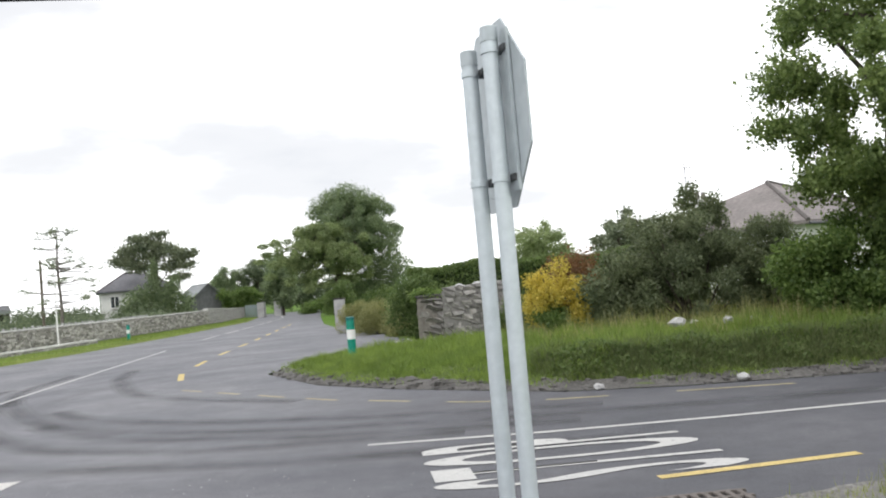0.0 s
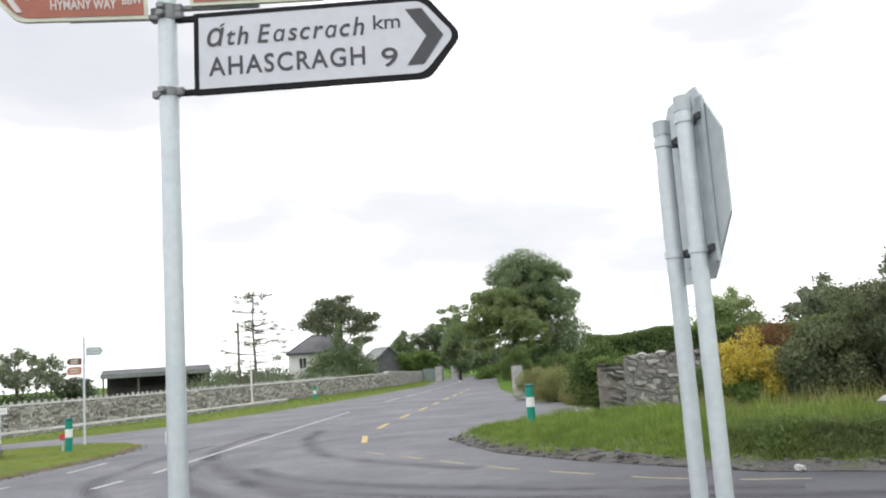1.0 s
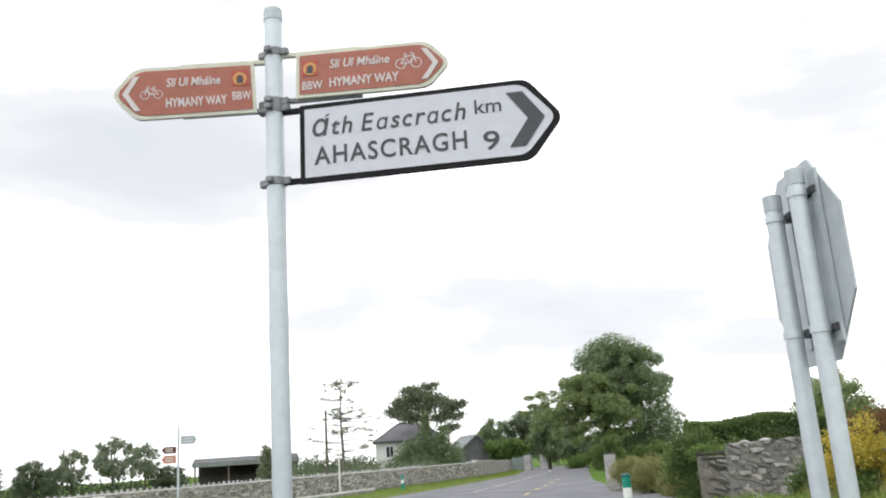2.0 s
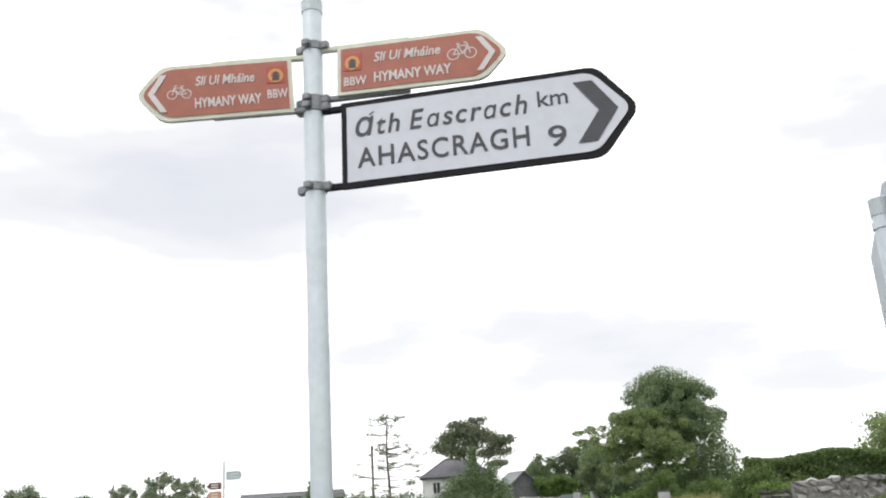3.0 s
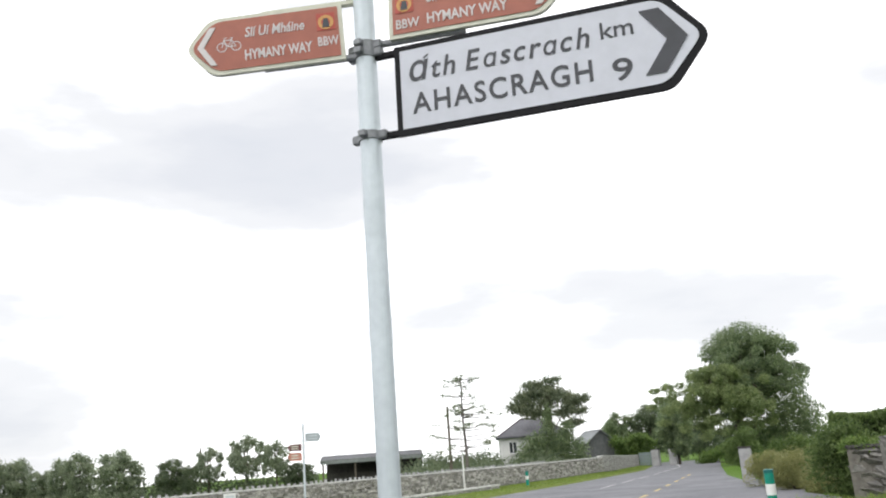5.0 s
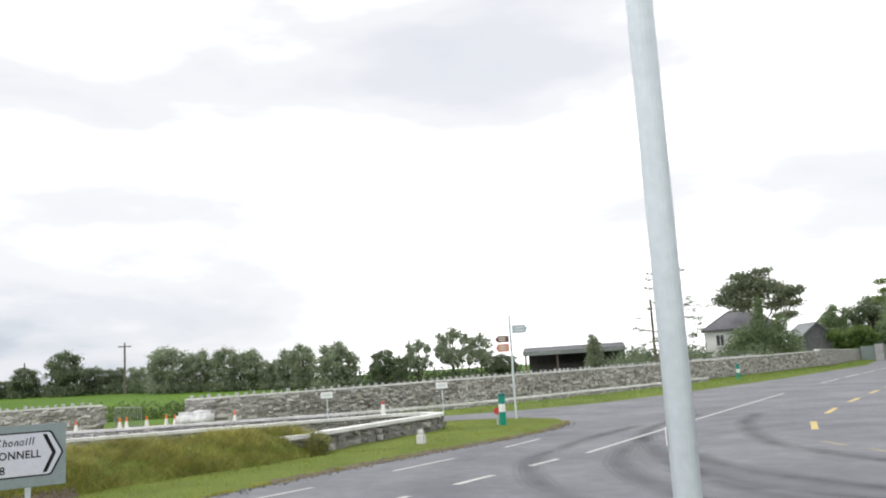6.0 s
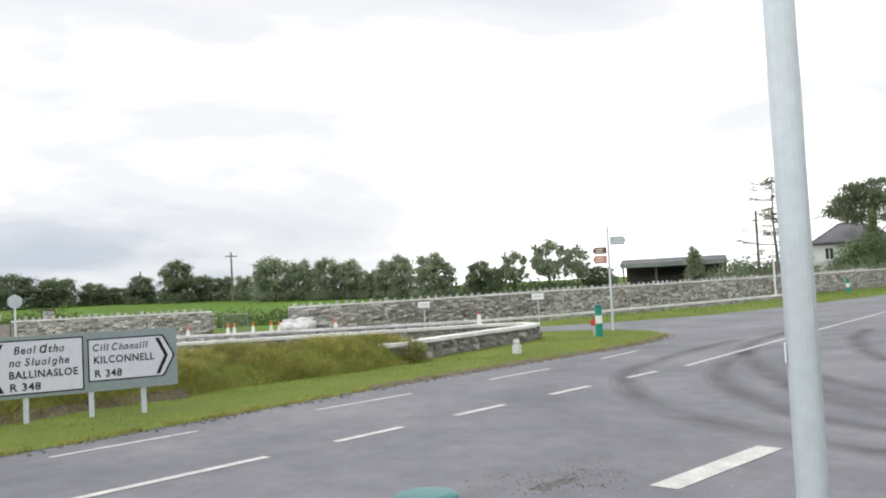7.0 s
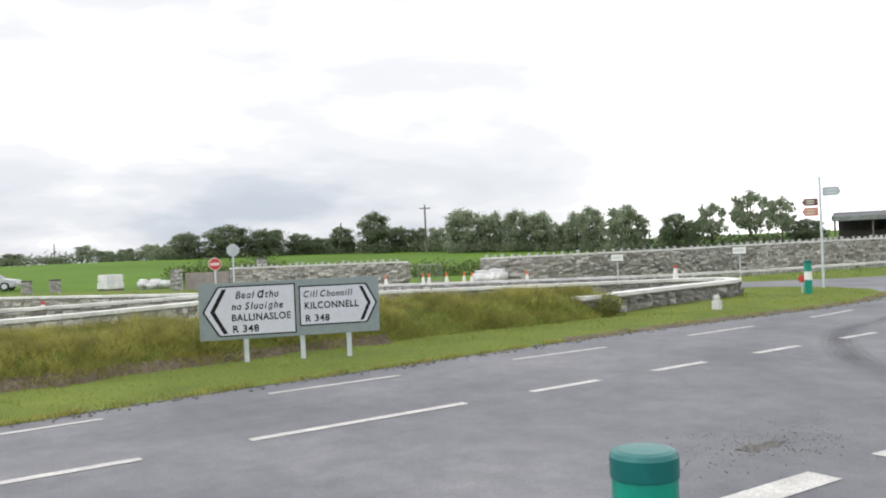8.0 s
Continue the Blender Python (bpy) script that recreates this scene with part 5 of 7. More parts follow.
spray = [(-6.0, -1, 5.4, 0.8, 0.8, 0.45), (-6.8, -0.8, 6.5, 0.7, 0.7, 0.35), (-7.6, -0.6, 5.9, 0.6, 0.6, 0.3), (-7.2, -0.6, 7.4, 0.55, 0.6, 0.3), (-5.9, -1, 7.6, 0.7, 0.7, 0.4), (-6.6, -0.9, 4.3, 0.6, 0.6, 0.35)]
trunk_of(big, 11, 0.42, dome + skirt[:60] + spray, 6, limbs=30, fork=0.2)
crown_of(big, dome, 100000, 0.16, LEAF_OAK, 7, shell=0.4, fuzz=0.14)
crown_of(big, skirt + spray, 56000, 0.155, LEAF_OAK_PALE, 8, "lower_crown", 0.4, "lighter green lower foliage", 0.16)

big.scale = (1.06, 1.06, 1.03)

# sycamore on the right, above the shrubs
syc = thing("sycamore_tree", 9.0, 15.9, 0.7, 0, "tall leafy sycamore overhanging the bank", "tree")
cl = crown_clumps(0.2, 0, 4.3, 2.95, 2.6, 4.6, 150, 0.135, np.random.default_rng(15), -0.95, 0.4)
cl += [(-2.5, -0.4, 4.5, 0.5, 0.5, 0.35), (-2.75, -0.2, 3.5, 0.5, 0.45, 0.3), (-2.2, -0.6, 5.6, 0.55, 0.5, 0.4), (-2.4, 0, 6.6, 0.5, 0.5, 0.4), (-1.9, -0.5, 2.6, 0.55, 0.5, 0.35)]
trunk_of(syc, 8, 0.2, cl, 16, limbs=26, fork=0.2)
crown_of(syc, cl, 120000, 0.088, LEAF_SYC, 17, shell=0.1)

# shrubs on the bank
shrub("dark_shrub", 5.45, 19.6, 0.6, mound(np.random.default_rng(21), 1.75, 1.3, 3.35, 110, 0.27), LEAF_DARK, 30000, 0.078, 22, "dense dark grey-green shrub on the bank", reach=1.25, stems=30)
shrub("dark_shrub", 3.9, 19.9, 0.55, mound(np.random.default_rng(23), 0.9, 0.9, 1.75, 16, 0.42), LEAF_DARK, 7000, 0.1, 24, "dense dark grey-green shrub beside the golden shrub")
shrub("dark_shrub", 7.2, 19.4, 0.6, mound(np.random.default_rng(241), 1.0, 0.9, 2.55, 46, 0.3), LEAF_DARK, 12000, 0.08, 242, "dense dark grey-green shrub before the bungalow", reach=1.1, stems=12)
shrub("bramble_thicket", 8.0, 16.4, 0.6, mound(np.random.default_rng(25), 1.75, 1.2, 2.2, 60, 0.34), LEAF_LAUREL, 24000, 0.092, 26, "bright green leafy thicket under the sycamore")
shrub("bramble_thicket", 9.6, 15.4, 0.6, mound(np.random.default_rng(27), 1.9, 1.0, 4.2, 60, 0.48), LEAF_HEDGE, 32000, 0.095, 28, "deep green leafy thicket under the sycamore")
shrub("bramble_thicket", 12.8, 15.6, 0.6, mound(np.random.default_rng(29), 2.4, 1.2, 3.4, 22, 0.7), LEAF_HEDGE, 9000, 0.15, 30, "deep green thicket along the minor road")
shrub("bramble_thicket", 9.6, 14.75, 0.45, mound(np.random.default_rng(201), 2.3, 0.45, 0.8, 26, 0.28), LEAF_LAUREL, 5000, 0.1, 202, "low bright brambles spilling down the bank")
shrub("golden_shrub", 2.35, 19.75, 0.6, mound(np.random.default_rng(31), 0.72, 0.5, 1.75, 46, 0.22, 0.2), LEAF_YELLOW, 6500, 0.075, 32, "golden yellow shrub in front of the hedge", stems=12)
shrub("undergrowth_bush", 2.4, 19.5, 0.55, mound(np.random.default_rng(33), 0.65, 0.4, 0.7, 10, 0.25), LEAF_LAUREL, 2600, 0.08, 34, "green undergrowth at the foot of the golden shrub")
shrub("rusty_shrub", 3.0, 21.2, 0.6, mound(np.random.default_rng(35), 0.75, 0.6, 1.85, 12, 0.4, 0.4), LEAF_RUST, 3600, 0.09, 36, "rust-brown leaved shrub behind the golden one")
shrub("ivy_mass", 1.75, 22.2, 0.45, mound(np.random.default_rng(37), 0.6, 0.5, 1.0, 16, 0.28), LEAF_HEDGE, 5000, 0.075, 38, "low dark green growth against the wall end")


def hedge(x0, y0, x1, y1, z, h, w, material, n, leaf, seed, label, lumps=0.12):
    """A clipped hedge: a flat-topped mass of small leaves round a dark box painted as inner shade."""
    ob = thing("hedge", x0, y0, z, math.degrees(math.atan2(y1 - y0, x1 - x0)), label, "hedge")
    L = math.hypot(x1 - x0, y1 - y0)
    r2 = np.random.default_rng(seed)
    u = r2.random((n, 3))
    face = r2.choice(3, n, p=[0.35, 0.5, 0.15])
    px, py, pz = u[:, 0] * L, (u[:, 1] - 0.5) * w, u[:, 2] * h
    top = h + lumps * np.sin(px * 1.7 + seed) * np.sin(px * 0.63)
    pz = np.where(face == 0, top - r2.random(n) ** 2 * 0.34, pz * top / h)
    py = np.where(face == 1, -w / 2 + r2.random(n) ** 2 * 0.15 + lumps * np.sin(px * 2.3 + pz * 3), py)
    px = np.where(face == 2, np.where(u[:, 0] < 0.5, 0.02, L - 0.02), px)
    pl = np.stack([px, py, pz], 1) + r2.normal(0, 0.03, (n, 3))
    nr = np.where((face == 0)[:, None], [[0, 0, 1.0]], [[0, -1.0, 0]])
    leaf_cards("foliage", pl, nr, leaf, material, ob, "", seed)
    bm = bmesh.new()
    box(bm, 0.06, L - 0.06, -w / 2 + 0.14, w / 2 - 0.1, -0.1, h - 0.16, 0.1)
    part("woody_core", bm, LEAFCORE, ob)
    return ob


# dark green that paints the shade between the hedge leaves
LEAFCORE = surface("hedge_inner_shade", (0.03, 0.048, 0.018), (0.06, 0.085, 0.035), 12, 1, 0.95)
hedge(-1.5, 31.7, 9.0, 30.6, 0.0, 2.62, 1.6, LEAF_HEDGE, 34000, 0.1, 41, "long clipped green hedge behind the wall")
shrub("laurel_bush", -0.85, 29.9, 0.0, mound(np.random.default_rng(43), 1.15, 0.9, 2.75, 44, 0.42), LEAF_HEDGE, 15000, 0.1, 44, "rounded dark green bush above the gate pier")
for k, (x, y, hx, h, m) in enumerate(((-4.7, 42.5, 1.25, 1.75, LEAF_OLIVE), (-3.4, 38.6, 1.2, 1.7, LEAF_OLIVE), (-3.2, 41.6, 1.3, 2.1, LEAF_OLIVE), (-2.2, 36.0, 1.1, 1.45, LEAF_OLIVE))):
    shrub("clipped_hedge_mound", x, y, 0, mound(np.random.default_rng(51 + k), hx * 0.72, 0.65, h * 0.82, 30, 0.5), m, 12000, 0.065, 52 + k, "rounded clipped olive hedge beside the driveway", "hedge", "clipped hedge mounds", fuzz=0.04, reach=0.2)
shrub("round_bush", -9.7, 73, 0, mound(np.random.default_rng(61), 0.95, 0.9, 3.4, 30, 0.62, 0.2), LEAF_HEDGE, 10000, 0.13, 62, "clipped round green bush by the road", fuzz=0.05, reach=0.2)
shrub("roadside_scrub", -15.5, 104, 0, mound(np.random.default_rng(63), 2.6, 1.5, 1.6, 10, 0.8), LEAF_LAUREL, 3000, 0.25, 64, "light green scrub by the bend of the road")
shrub("roadside_scrub", -6.6, 82, 0, mound(np.random.default_rng(65), 2.6, 1.5, 2.2, 12, 0.9), LEAF_HEDGE, 4000, 0.22, 66, "green scrub under the large tree")

for k, (x, y, h) in enumerate(((-14.6, 126, 3.6), (-12.0, 114, 4.0), (-9.5, 100, 3.6), (-4.5, 92, 3.2))):
    shrub("roadside_scrub", x, y, 0, mound(np.random.default_rng(191 + k), 2.6, 1.5, h, 18, 1.0), (LEAF_FAR, LEAF_OAK, LEAF_HEDGE, LEAF_OAK)[k], 4500, 0.3, 195 + k, "green scrub along the bend of the road", reach=0.3)
tree("garden_tree", 5.0, 44.5, 0, 5.2, 2.0, LEAF_OAK_PALE, 10000, 0.16, 71, "small light green tree behind the hedge", 0.2, 16, 0.5)
tree("garden_tree", 7.4, 37.3, 0, 4.9, 1.4, LEAF_PINE, 2600, 0.19, 73, "small open garden tree above the hedge", 0.35, 16, 0.36)

for k, (x, y, h, rx) in enumerate(((-34.3, 130.6, 8.2, 3.0), (-29.8, 131.6, 9.3, 4.0), (-25.5, 128, 9.5, 3.6), (-28.0, 112.5, 4.8, 2.9), (-26.0, 147.2, 6.5, 4.4), (-21, 158, 6.0, 4.4), (-21.9, 110, 7.4, 2.2))):
    tree("roadside_tree", x, y, 0.1, h, rx, (LEAF_OAK, LEAF_FAR, LEAF_OAK, LEAF_LAUREL, LEAF_FAR, LEAF_FAR, LEAF_OAK)[k], 6500, 0.36, 80 + 3 * k, "dark green roadside tree in the distance" if k != 3 else "light green bushy tree beyond the wall", 0.03, 15, 0.46, "distant roadside trees")

# field trees along the far boundary
def field_tree(seed, material, low, open_crown, label):
    """A hedgerow tree eight metres high and as wide, leafy almost to the ground."""
    ob = thing("field_tree", -134.7, 43.4, 0, 0, label, "tree", "field boundary trees")
    rg = np.random.default_rng(seed)
    rz = 8 * (1 - low) / 2
    clumps = crown_clumps(0, 0, 8 - rz, 3.5, 3.5, rz * 0.9, 60 if open_crown else 90, 0.2 if open_crown else 0.24, rg, -1.0, 0.3)
    if not open_crown:
        clumps += [(3.2 * math.cos(q) * 0.8, 3.2 * math.sin(q) * 0.8, 0.9, 1.2, 1.2, 1.0) for q in np.linspace(0, 6, 9)]
    trunk_of(ob, 6.4, 0.2, clumps, seed + 1, limbs=14, fork=0.25)
    crown_of(ob, clumps, 6000 if open_crown else 12000, 0.3, material, seed + 2, shell=0.15)
    return ob


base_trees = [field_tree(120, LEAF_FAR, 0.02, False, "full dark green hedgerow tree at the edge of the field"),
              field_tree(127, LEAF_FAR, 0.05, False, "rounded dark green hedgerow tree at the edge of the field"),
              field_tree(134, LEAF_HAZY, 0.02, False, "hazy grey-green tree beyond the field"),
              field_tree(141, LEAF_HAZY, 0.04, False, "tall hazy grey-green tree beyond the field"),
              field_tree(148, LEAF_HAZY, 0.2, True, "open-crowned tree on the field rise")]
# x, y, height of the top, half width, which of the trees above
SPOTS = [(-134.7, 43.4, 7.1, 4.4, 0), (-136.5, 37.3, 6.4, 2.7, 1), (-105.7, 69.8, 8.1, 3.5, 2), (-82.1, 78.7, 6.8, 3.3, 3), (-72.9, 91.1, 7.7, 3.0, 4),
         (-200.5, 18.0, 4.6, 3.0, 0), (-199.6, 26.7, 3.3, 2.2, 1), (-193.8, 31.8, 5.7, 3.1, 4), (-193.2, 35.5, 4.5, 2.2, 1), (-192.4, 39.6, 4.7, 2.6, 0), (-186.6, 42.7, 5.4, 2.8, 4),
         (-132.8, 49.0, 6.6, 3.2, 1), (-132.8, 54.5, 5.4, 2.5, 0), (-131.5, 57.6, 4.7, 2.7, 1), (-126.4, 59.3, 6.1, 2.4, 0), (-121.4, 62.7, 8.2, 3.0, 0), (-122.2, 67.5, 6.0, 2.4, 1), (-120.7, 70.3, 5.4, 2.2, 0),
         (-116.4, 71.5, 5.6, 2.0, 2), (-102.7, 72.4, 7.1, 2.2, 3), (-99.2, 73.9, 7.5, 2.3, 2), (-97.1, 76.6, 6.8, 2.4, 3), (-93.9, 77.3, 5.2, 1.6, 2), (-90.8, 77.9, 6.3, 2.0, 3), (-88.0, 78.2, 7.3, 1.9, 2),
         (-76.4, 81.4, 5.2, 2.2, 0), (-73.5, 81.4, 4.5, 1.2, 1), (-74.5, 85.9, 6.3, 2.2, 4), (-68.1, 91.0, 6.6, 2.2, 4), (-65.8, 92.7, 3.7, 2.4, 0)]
for k, (x, y, top, r, kind) in enumerate(SPOTS):
    z = float(lift(np.array(x), np.array(y)))
    m = pose(x, y, z, 0, 0, 47 * k) @ Matrix.Diagonal((r / 3.6, r / 3.6, (top - z) / 8.0, 1))
    if k < 5:
        base_trees[kind].matrix_basis = m
    else:
        ob = copy_thing(base_trees[kind], pose(x, y, z, 0, 0, 47 * k))
        ob.scale = (r / 3.6, r / 3.6, (top - z) / 8.0)
hv = np.random.default_rng(90)
hl = resample([(-210, 0, 0), (-190, 25, 0), (-186, 48, 0), (-140, 34, 0), (-136, 52, 0), (-122, 68, 0), (-107, 72, 0), (-96, 78, 0), (-84, 80.5, 0), (-77, 84, 0), (-72, 92, 0), (-64, 95, 0)], 150)
hc = [(x, y, float(lift(np.array(x), np.array(y))) + 0.9, 2.2, 2.2, hv.uniform(0.7, 1.5)) for x, y, _ in hl if hv.random() < 0.9]
pl, nr = clump_places(hc, 22000, hv, 0.3)
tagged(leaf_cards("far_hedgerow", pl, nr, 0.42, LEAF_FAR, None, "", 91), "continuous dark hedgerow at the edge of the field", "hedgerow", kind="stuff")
hc = [(x, y, float(lift(np.array(x), np.array(y))) + 0.35, 1.3, 1.3, hv.uniform(0.5, 0.85)) for x, y in zip(np.linspace(-62, -42, 30), np.linspace(20, 44, 30))]
hc += [(x, y, 0.85, 0.9, 0.9, hv.uniform(0.6, 0.95)) for x, y in zip(np.linspace(-61.4, -59.2, 14), np.linspace(16.4, 23.2, 14))]
pl, nr = clump_places(hc, 11000, hv, 0.4)
tagged(leaf_cards("field_hedge", pl, nr, 0.22, LEAF_HEDGE, None, "", 92), "low dark hedge behind the stone wall", "hedgerow", kind="stuff")
hc = [(x, 74 + 10 * hv.random(), 1.0 if x > -45 else 0.35, 2.0, 1.6, hv.uniform(0.7, 1.5) * (1.0 if x > -45 else 0.5)) for x in np.linspace(-62, -27, 30)]
hc += [(x, 87 + 6 * hv.random(), 1.7, 1.6, 1.4, hv.uniform(1.1, 1.7)) for x in np.linspace(-46.5, -38.6, 12)]
pl, nr = clump_places(hc, 34000, hv, 0.3)
tagged(leaf_cards("garden_scrub", pl, nr, 0.22, LEAF_FAR, None, "", 93), "dark garden scrub behind the long stone wall", "scrub", kind="stuff")

shrub("dock_clump", -16.85, 15.5, 0.1, mound(np.random.default_rng(181), 0.35, 0.4, 0.55, 9, 0.18), LEAF_OLIVE, 1500, 0.08, 182, "dark leafy clump at the end of the grass bank", stems=4)
shrub("dark_cypress", -42.6, 75.4, 0.1, [(0.25 * math.sin(2.4 * k), 0.25 * math.cos(2.4 * k), 0.6 + 0.33 * k, 0.95 - 0.055 * k, 0.9 - 0.055 * k, 0.7) for k in range(11)], LEAF_PINE, 3500, 0.24, 183, "dark upright conifer in front of the barn", "tree")

# bare tall tree and telegraph pole behind the wall
dead = thing("bare_tree", -31.4, 68.2, 0, 0, "thin half-bare conifer behind the stone wall", "tree")
dr = np.random.default_rng(101)
bm = bmesh.new()
tube(bm, [(0, 0, -0.2), (0.1, 0, 3), (-0.05, 0, 6), (0.05, 0, 9.2)], [0.17, 0.13, 0.09, 0.03], 8)
tips = []
for k in range(58):
    z = 2.0 + 7.1 * dr.random() ** 0.75
    a = dr.uniform(0, 2 * math.pi)
    ln = (3.1 if z < 6 else 1.9) * dr.uniform(0.5, 1.1) * (1 if z < 7.5 else 0.8)
    e = Vector((ln * math.cos(a), ln * math.sin(a), z + dr.uniform(-0.1, 0.45)))
    tube(bm, [(0, 0, z), Vector((0, 0, z)).lerp(e, 0.5) + Vector((0, 0, -0.1)), e], [0.05, 0.035, 0.014], 5)
    tips.append((*e, 0.42 if z > 6.5 else 0.55, 0.42 if z > 6.5 else 0.5, 0.2 if z < 7 else 0.3))
part("trunk", bm, PALEBARK, dead)
crown_of(dead, tips, 5000, 0.11, LEAF_PINE, 102, "needle_tuft", 0.1)


def wooden_pole(x, y, z, h, arms=True):
    ob = thing("telegraph_pole", x, y, z, 60, "weathered wooden telegraph pole", "utility pole", "telegraph poles")
    bm = bmesh.new()
    lathe(bm, [(0.13, -0.2), (0.12, h * 0.5), (0.1, h)], 10)
    part("mast", bm, WOODPOLE, ob)
    if arms:
        bm = bmesh.new()
        box(bm, -0.75, 0.75, -0.05, 0.05, h - 0.55, h - 0.42, 0.01)
        part("crossarm", bm, WOODPOLE, ob)
        for s in (-0.65, 0, 0.65):
            bm = bmesh.new()
            lathe(bm, [(0.04, h - 0.42), (0.06, h - 0.36), (0.04, h - 0.25)], 8)
            part("insulator", bm, LETTER, ob).matrix_basis = pose(s, 0, 0)
    return ob


wooden_pole(-100.3, 59.6, 1.6, 6.2)
wooden_pole(-128.2, 60.1, 1.8, 4.9, False)
wooden_pole(-79.2, 89.7, 1.0, 5.4, False)
wooden_pole(-34.7, 72.1, 0, 7.1, False)
wooden_pole(-199.7, 26.2, 1.8, 4.6, False)

# scots pine in front of the house
pine = thing("pine_tree", -32.2, 93.0, 0, 0, "dark flat-topped pine beside the white house", "tree")
cl = [(-3.0, 0, 7.4, 1.6, 1.4, 0.8), (-1.8, 0, 6.8, 1.4, 1.3, 0.8), (0.2, 0, 8.9, 1.7, 1.4, 0.8), (3.6, 0, 7.9, 1.2, 1.1, 0.6), (-0.9, 0, 9.2, 1.6, 1.5, 0.9), (-2.6, 0, 8.6, 1.7, 1.5, 0.9), (-3.6, 0, 7.6, 1.3, 1.2, 0.7), (0.6, 0, 10.2, 0.9, 0.9, 0.6), (-1.6, 0, 9.9, 1.3, 1.2, 0.6), (1.8, 0, 8.3, 1.4, 1.3, 0.8), (2.8, 0, 7.4, 1.3, 1.2, 0.7), (3.4, 0, 6.6, 1.1, 1.1, 0.6), (1.6, 0, 6.6, 1.3, 1.2, 0.8), (-0.3, 0, 7.8, 1.4, 1.3, 0.9), (2.6, 0, 5.4, 1.2, 1.1, 0.6)]
trunk_of(pine, 9.5, 0.25, cl, 111, limbs=14)
crown_of(pine, [(c[0] + q, c[1] + 0.3 * q, c[2] + 0.25 * abs(q), c[3] * 0.72, c[4] * 0.72, c[5] * 0.8) for c in cl for q in (-0.55, 0.0, 0.6)], 20000, 0.22, LEAF_PINE, 112, shell=0.1)
shrub("dark_cypress", -31.9, 90.5, 0, [(-1.2, 0, 3.4, 1.2, 1.1, 1.2), (-1.9, -0.4, 2.6, 1.3, 1.1, 1.2), (1.3, 0, 3.0, 1.1, 1.0, 1.2), (0, 0, 1.2, 1.6, 1.4, 1.3), (0.1, 0, 2.8, 1.35, 1.2, 1.3), (0.2, 0, 4.4, 1.0, 0.9, 1.3), (0.3, 0, 5.8, 0.6, 0.6, 1.0), (-2.2, 0, 1.6, 1.5, 1.2, 1.3), (-3.2, 0, 1.2, 1.1, 1.0, 1.2), (2.2, 0, 1.3, 1.3, 1.2, 1.0), (3.6, 0, 1.2, 1.2, 1.1, 0.9), (2.0, 0, 3.2, 1.2, 1.1, 1.3), (3.2, 0.2, 2.6, 1.2, 1.1, 1.2), (2.3, 0.3, 4.6, 0.9, 0.9, 1.2), (0.4, 0, 6.6, 0.45, 0.5, 0.9)], LEAF_OAK, 9500, 0.26, 113, "dense green conifers in front of the white house", "tree")


# ---------------------------------------------------------------- buildings
def window(parent, x, z, w, h, y):
    bm = bmesh.new()
    for a, b, c, d in ((-w / 2, w / 2, -h / 2, -h / 2 + 0.07), (-w / 2, w / 2, h / 2 - 0.07, h / 2), (-w / 2, -w / 2 + 0.06, -h / 2 + 0.07, h / 2 - 0.07), (w / 2 - 0.06, w / 2, -h / 2 + 0.07, h / 2 - 0.07), (-0.03, 0.03, -h / 2 + 0.07, h / 2 - 0.07)):
        box(bm, x + a, x + b, y - 0.05, y + 0.04, z + c, z + d, 0.0)
    fr = part("window", bm, LETTER, parent)
    bm = bmesh.new()
    box(bm, x - w / 2 + 0.06, x + w / 2 - 0.06, y - 0.012, y + 0.03, z - h / 2 + 0.07, z + h / 2 - 0.07)
    part("pane", bm, GLASS, fr)
    bm = bmesh.new()
    box(bm, x - w / 2 - 0.08, x + w / 2 + 0.08, y - 0.14, y - 0.002, z - h / 2 - 0.1, z - h / 2 - 0.01, 0.01)
    part("sill", bm, COPING, fr)


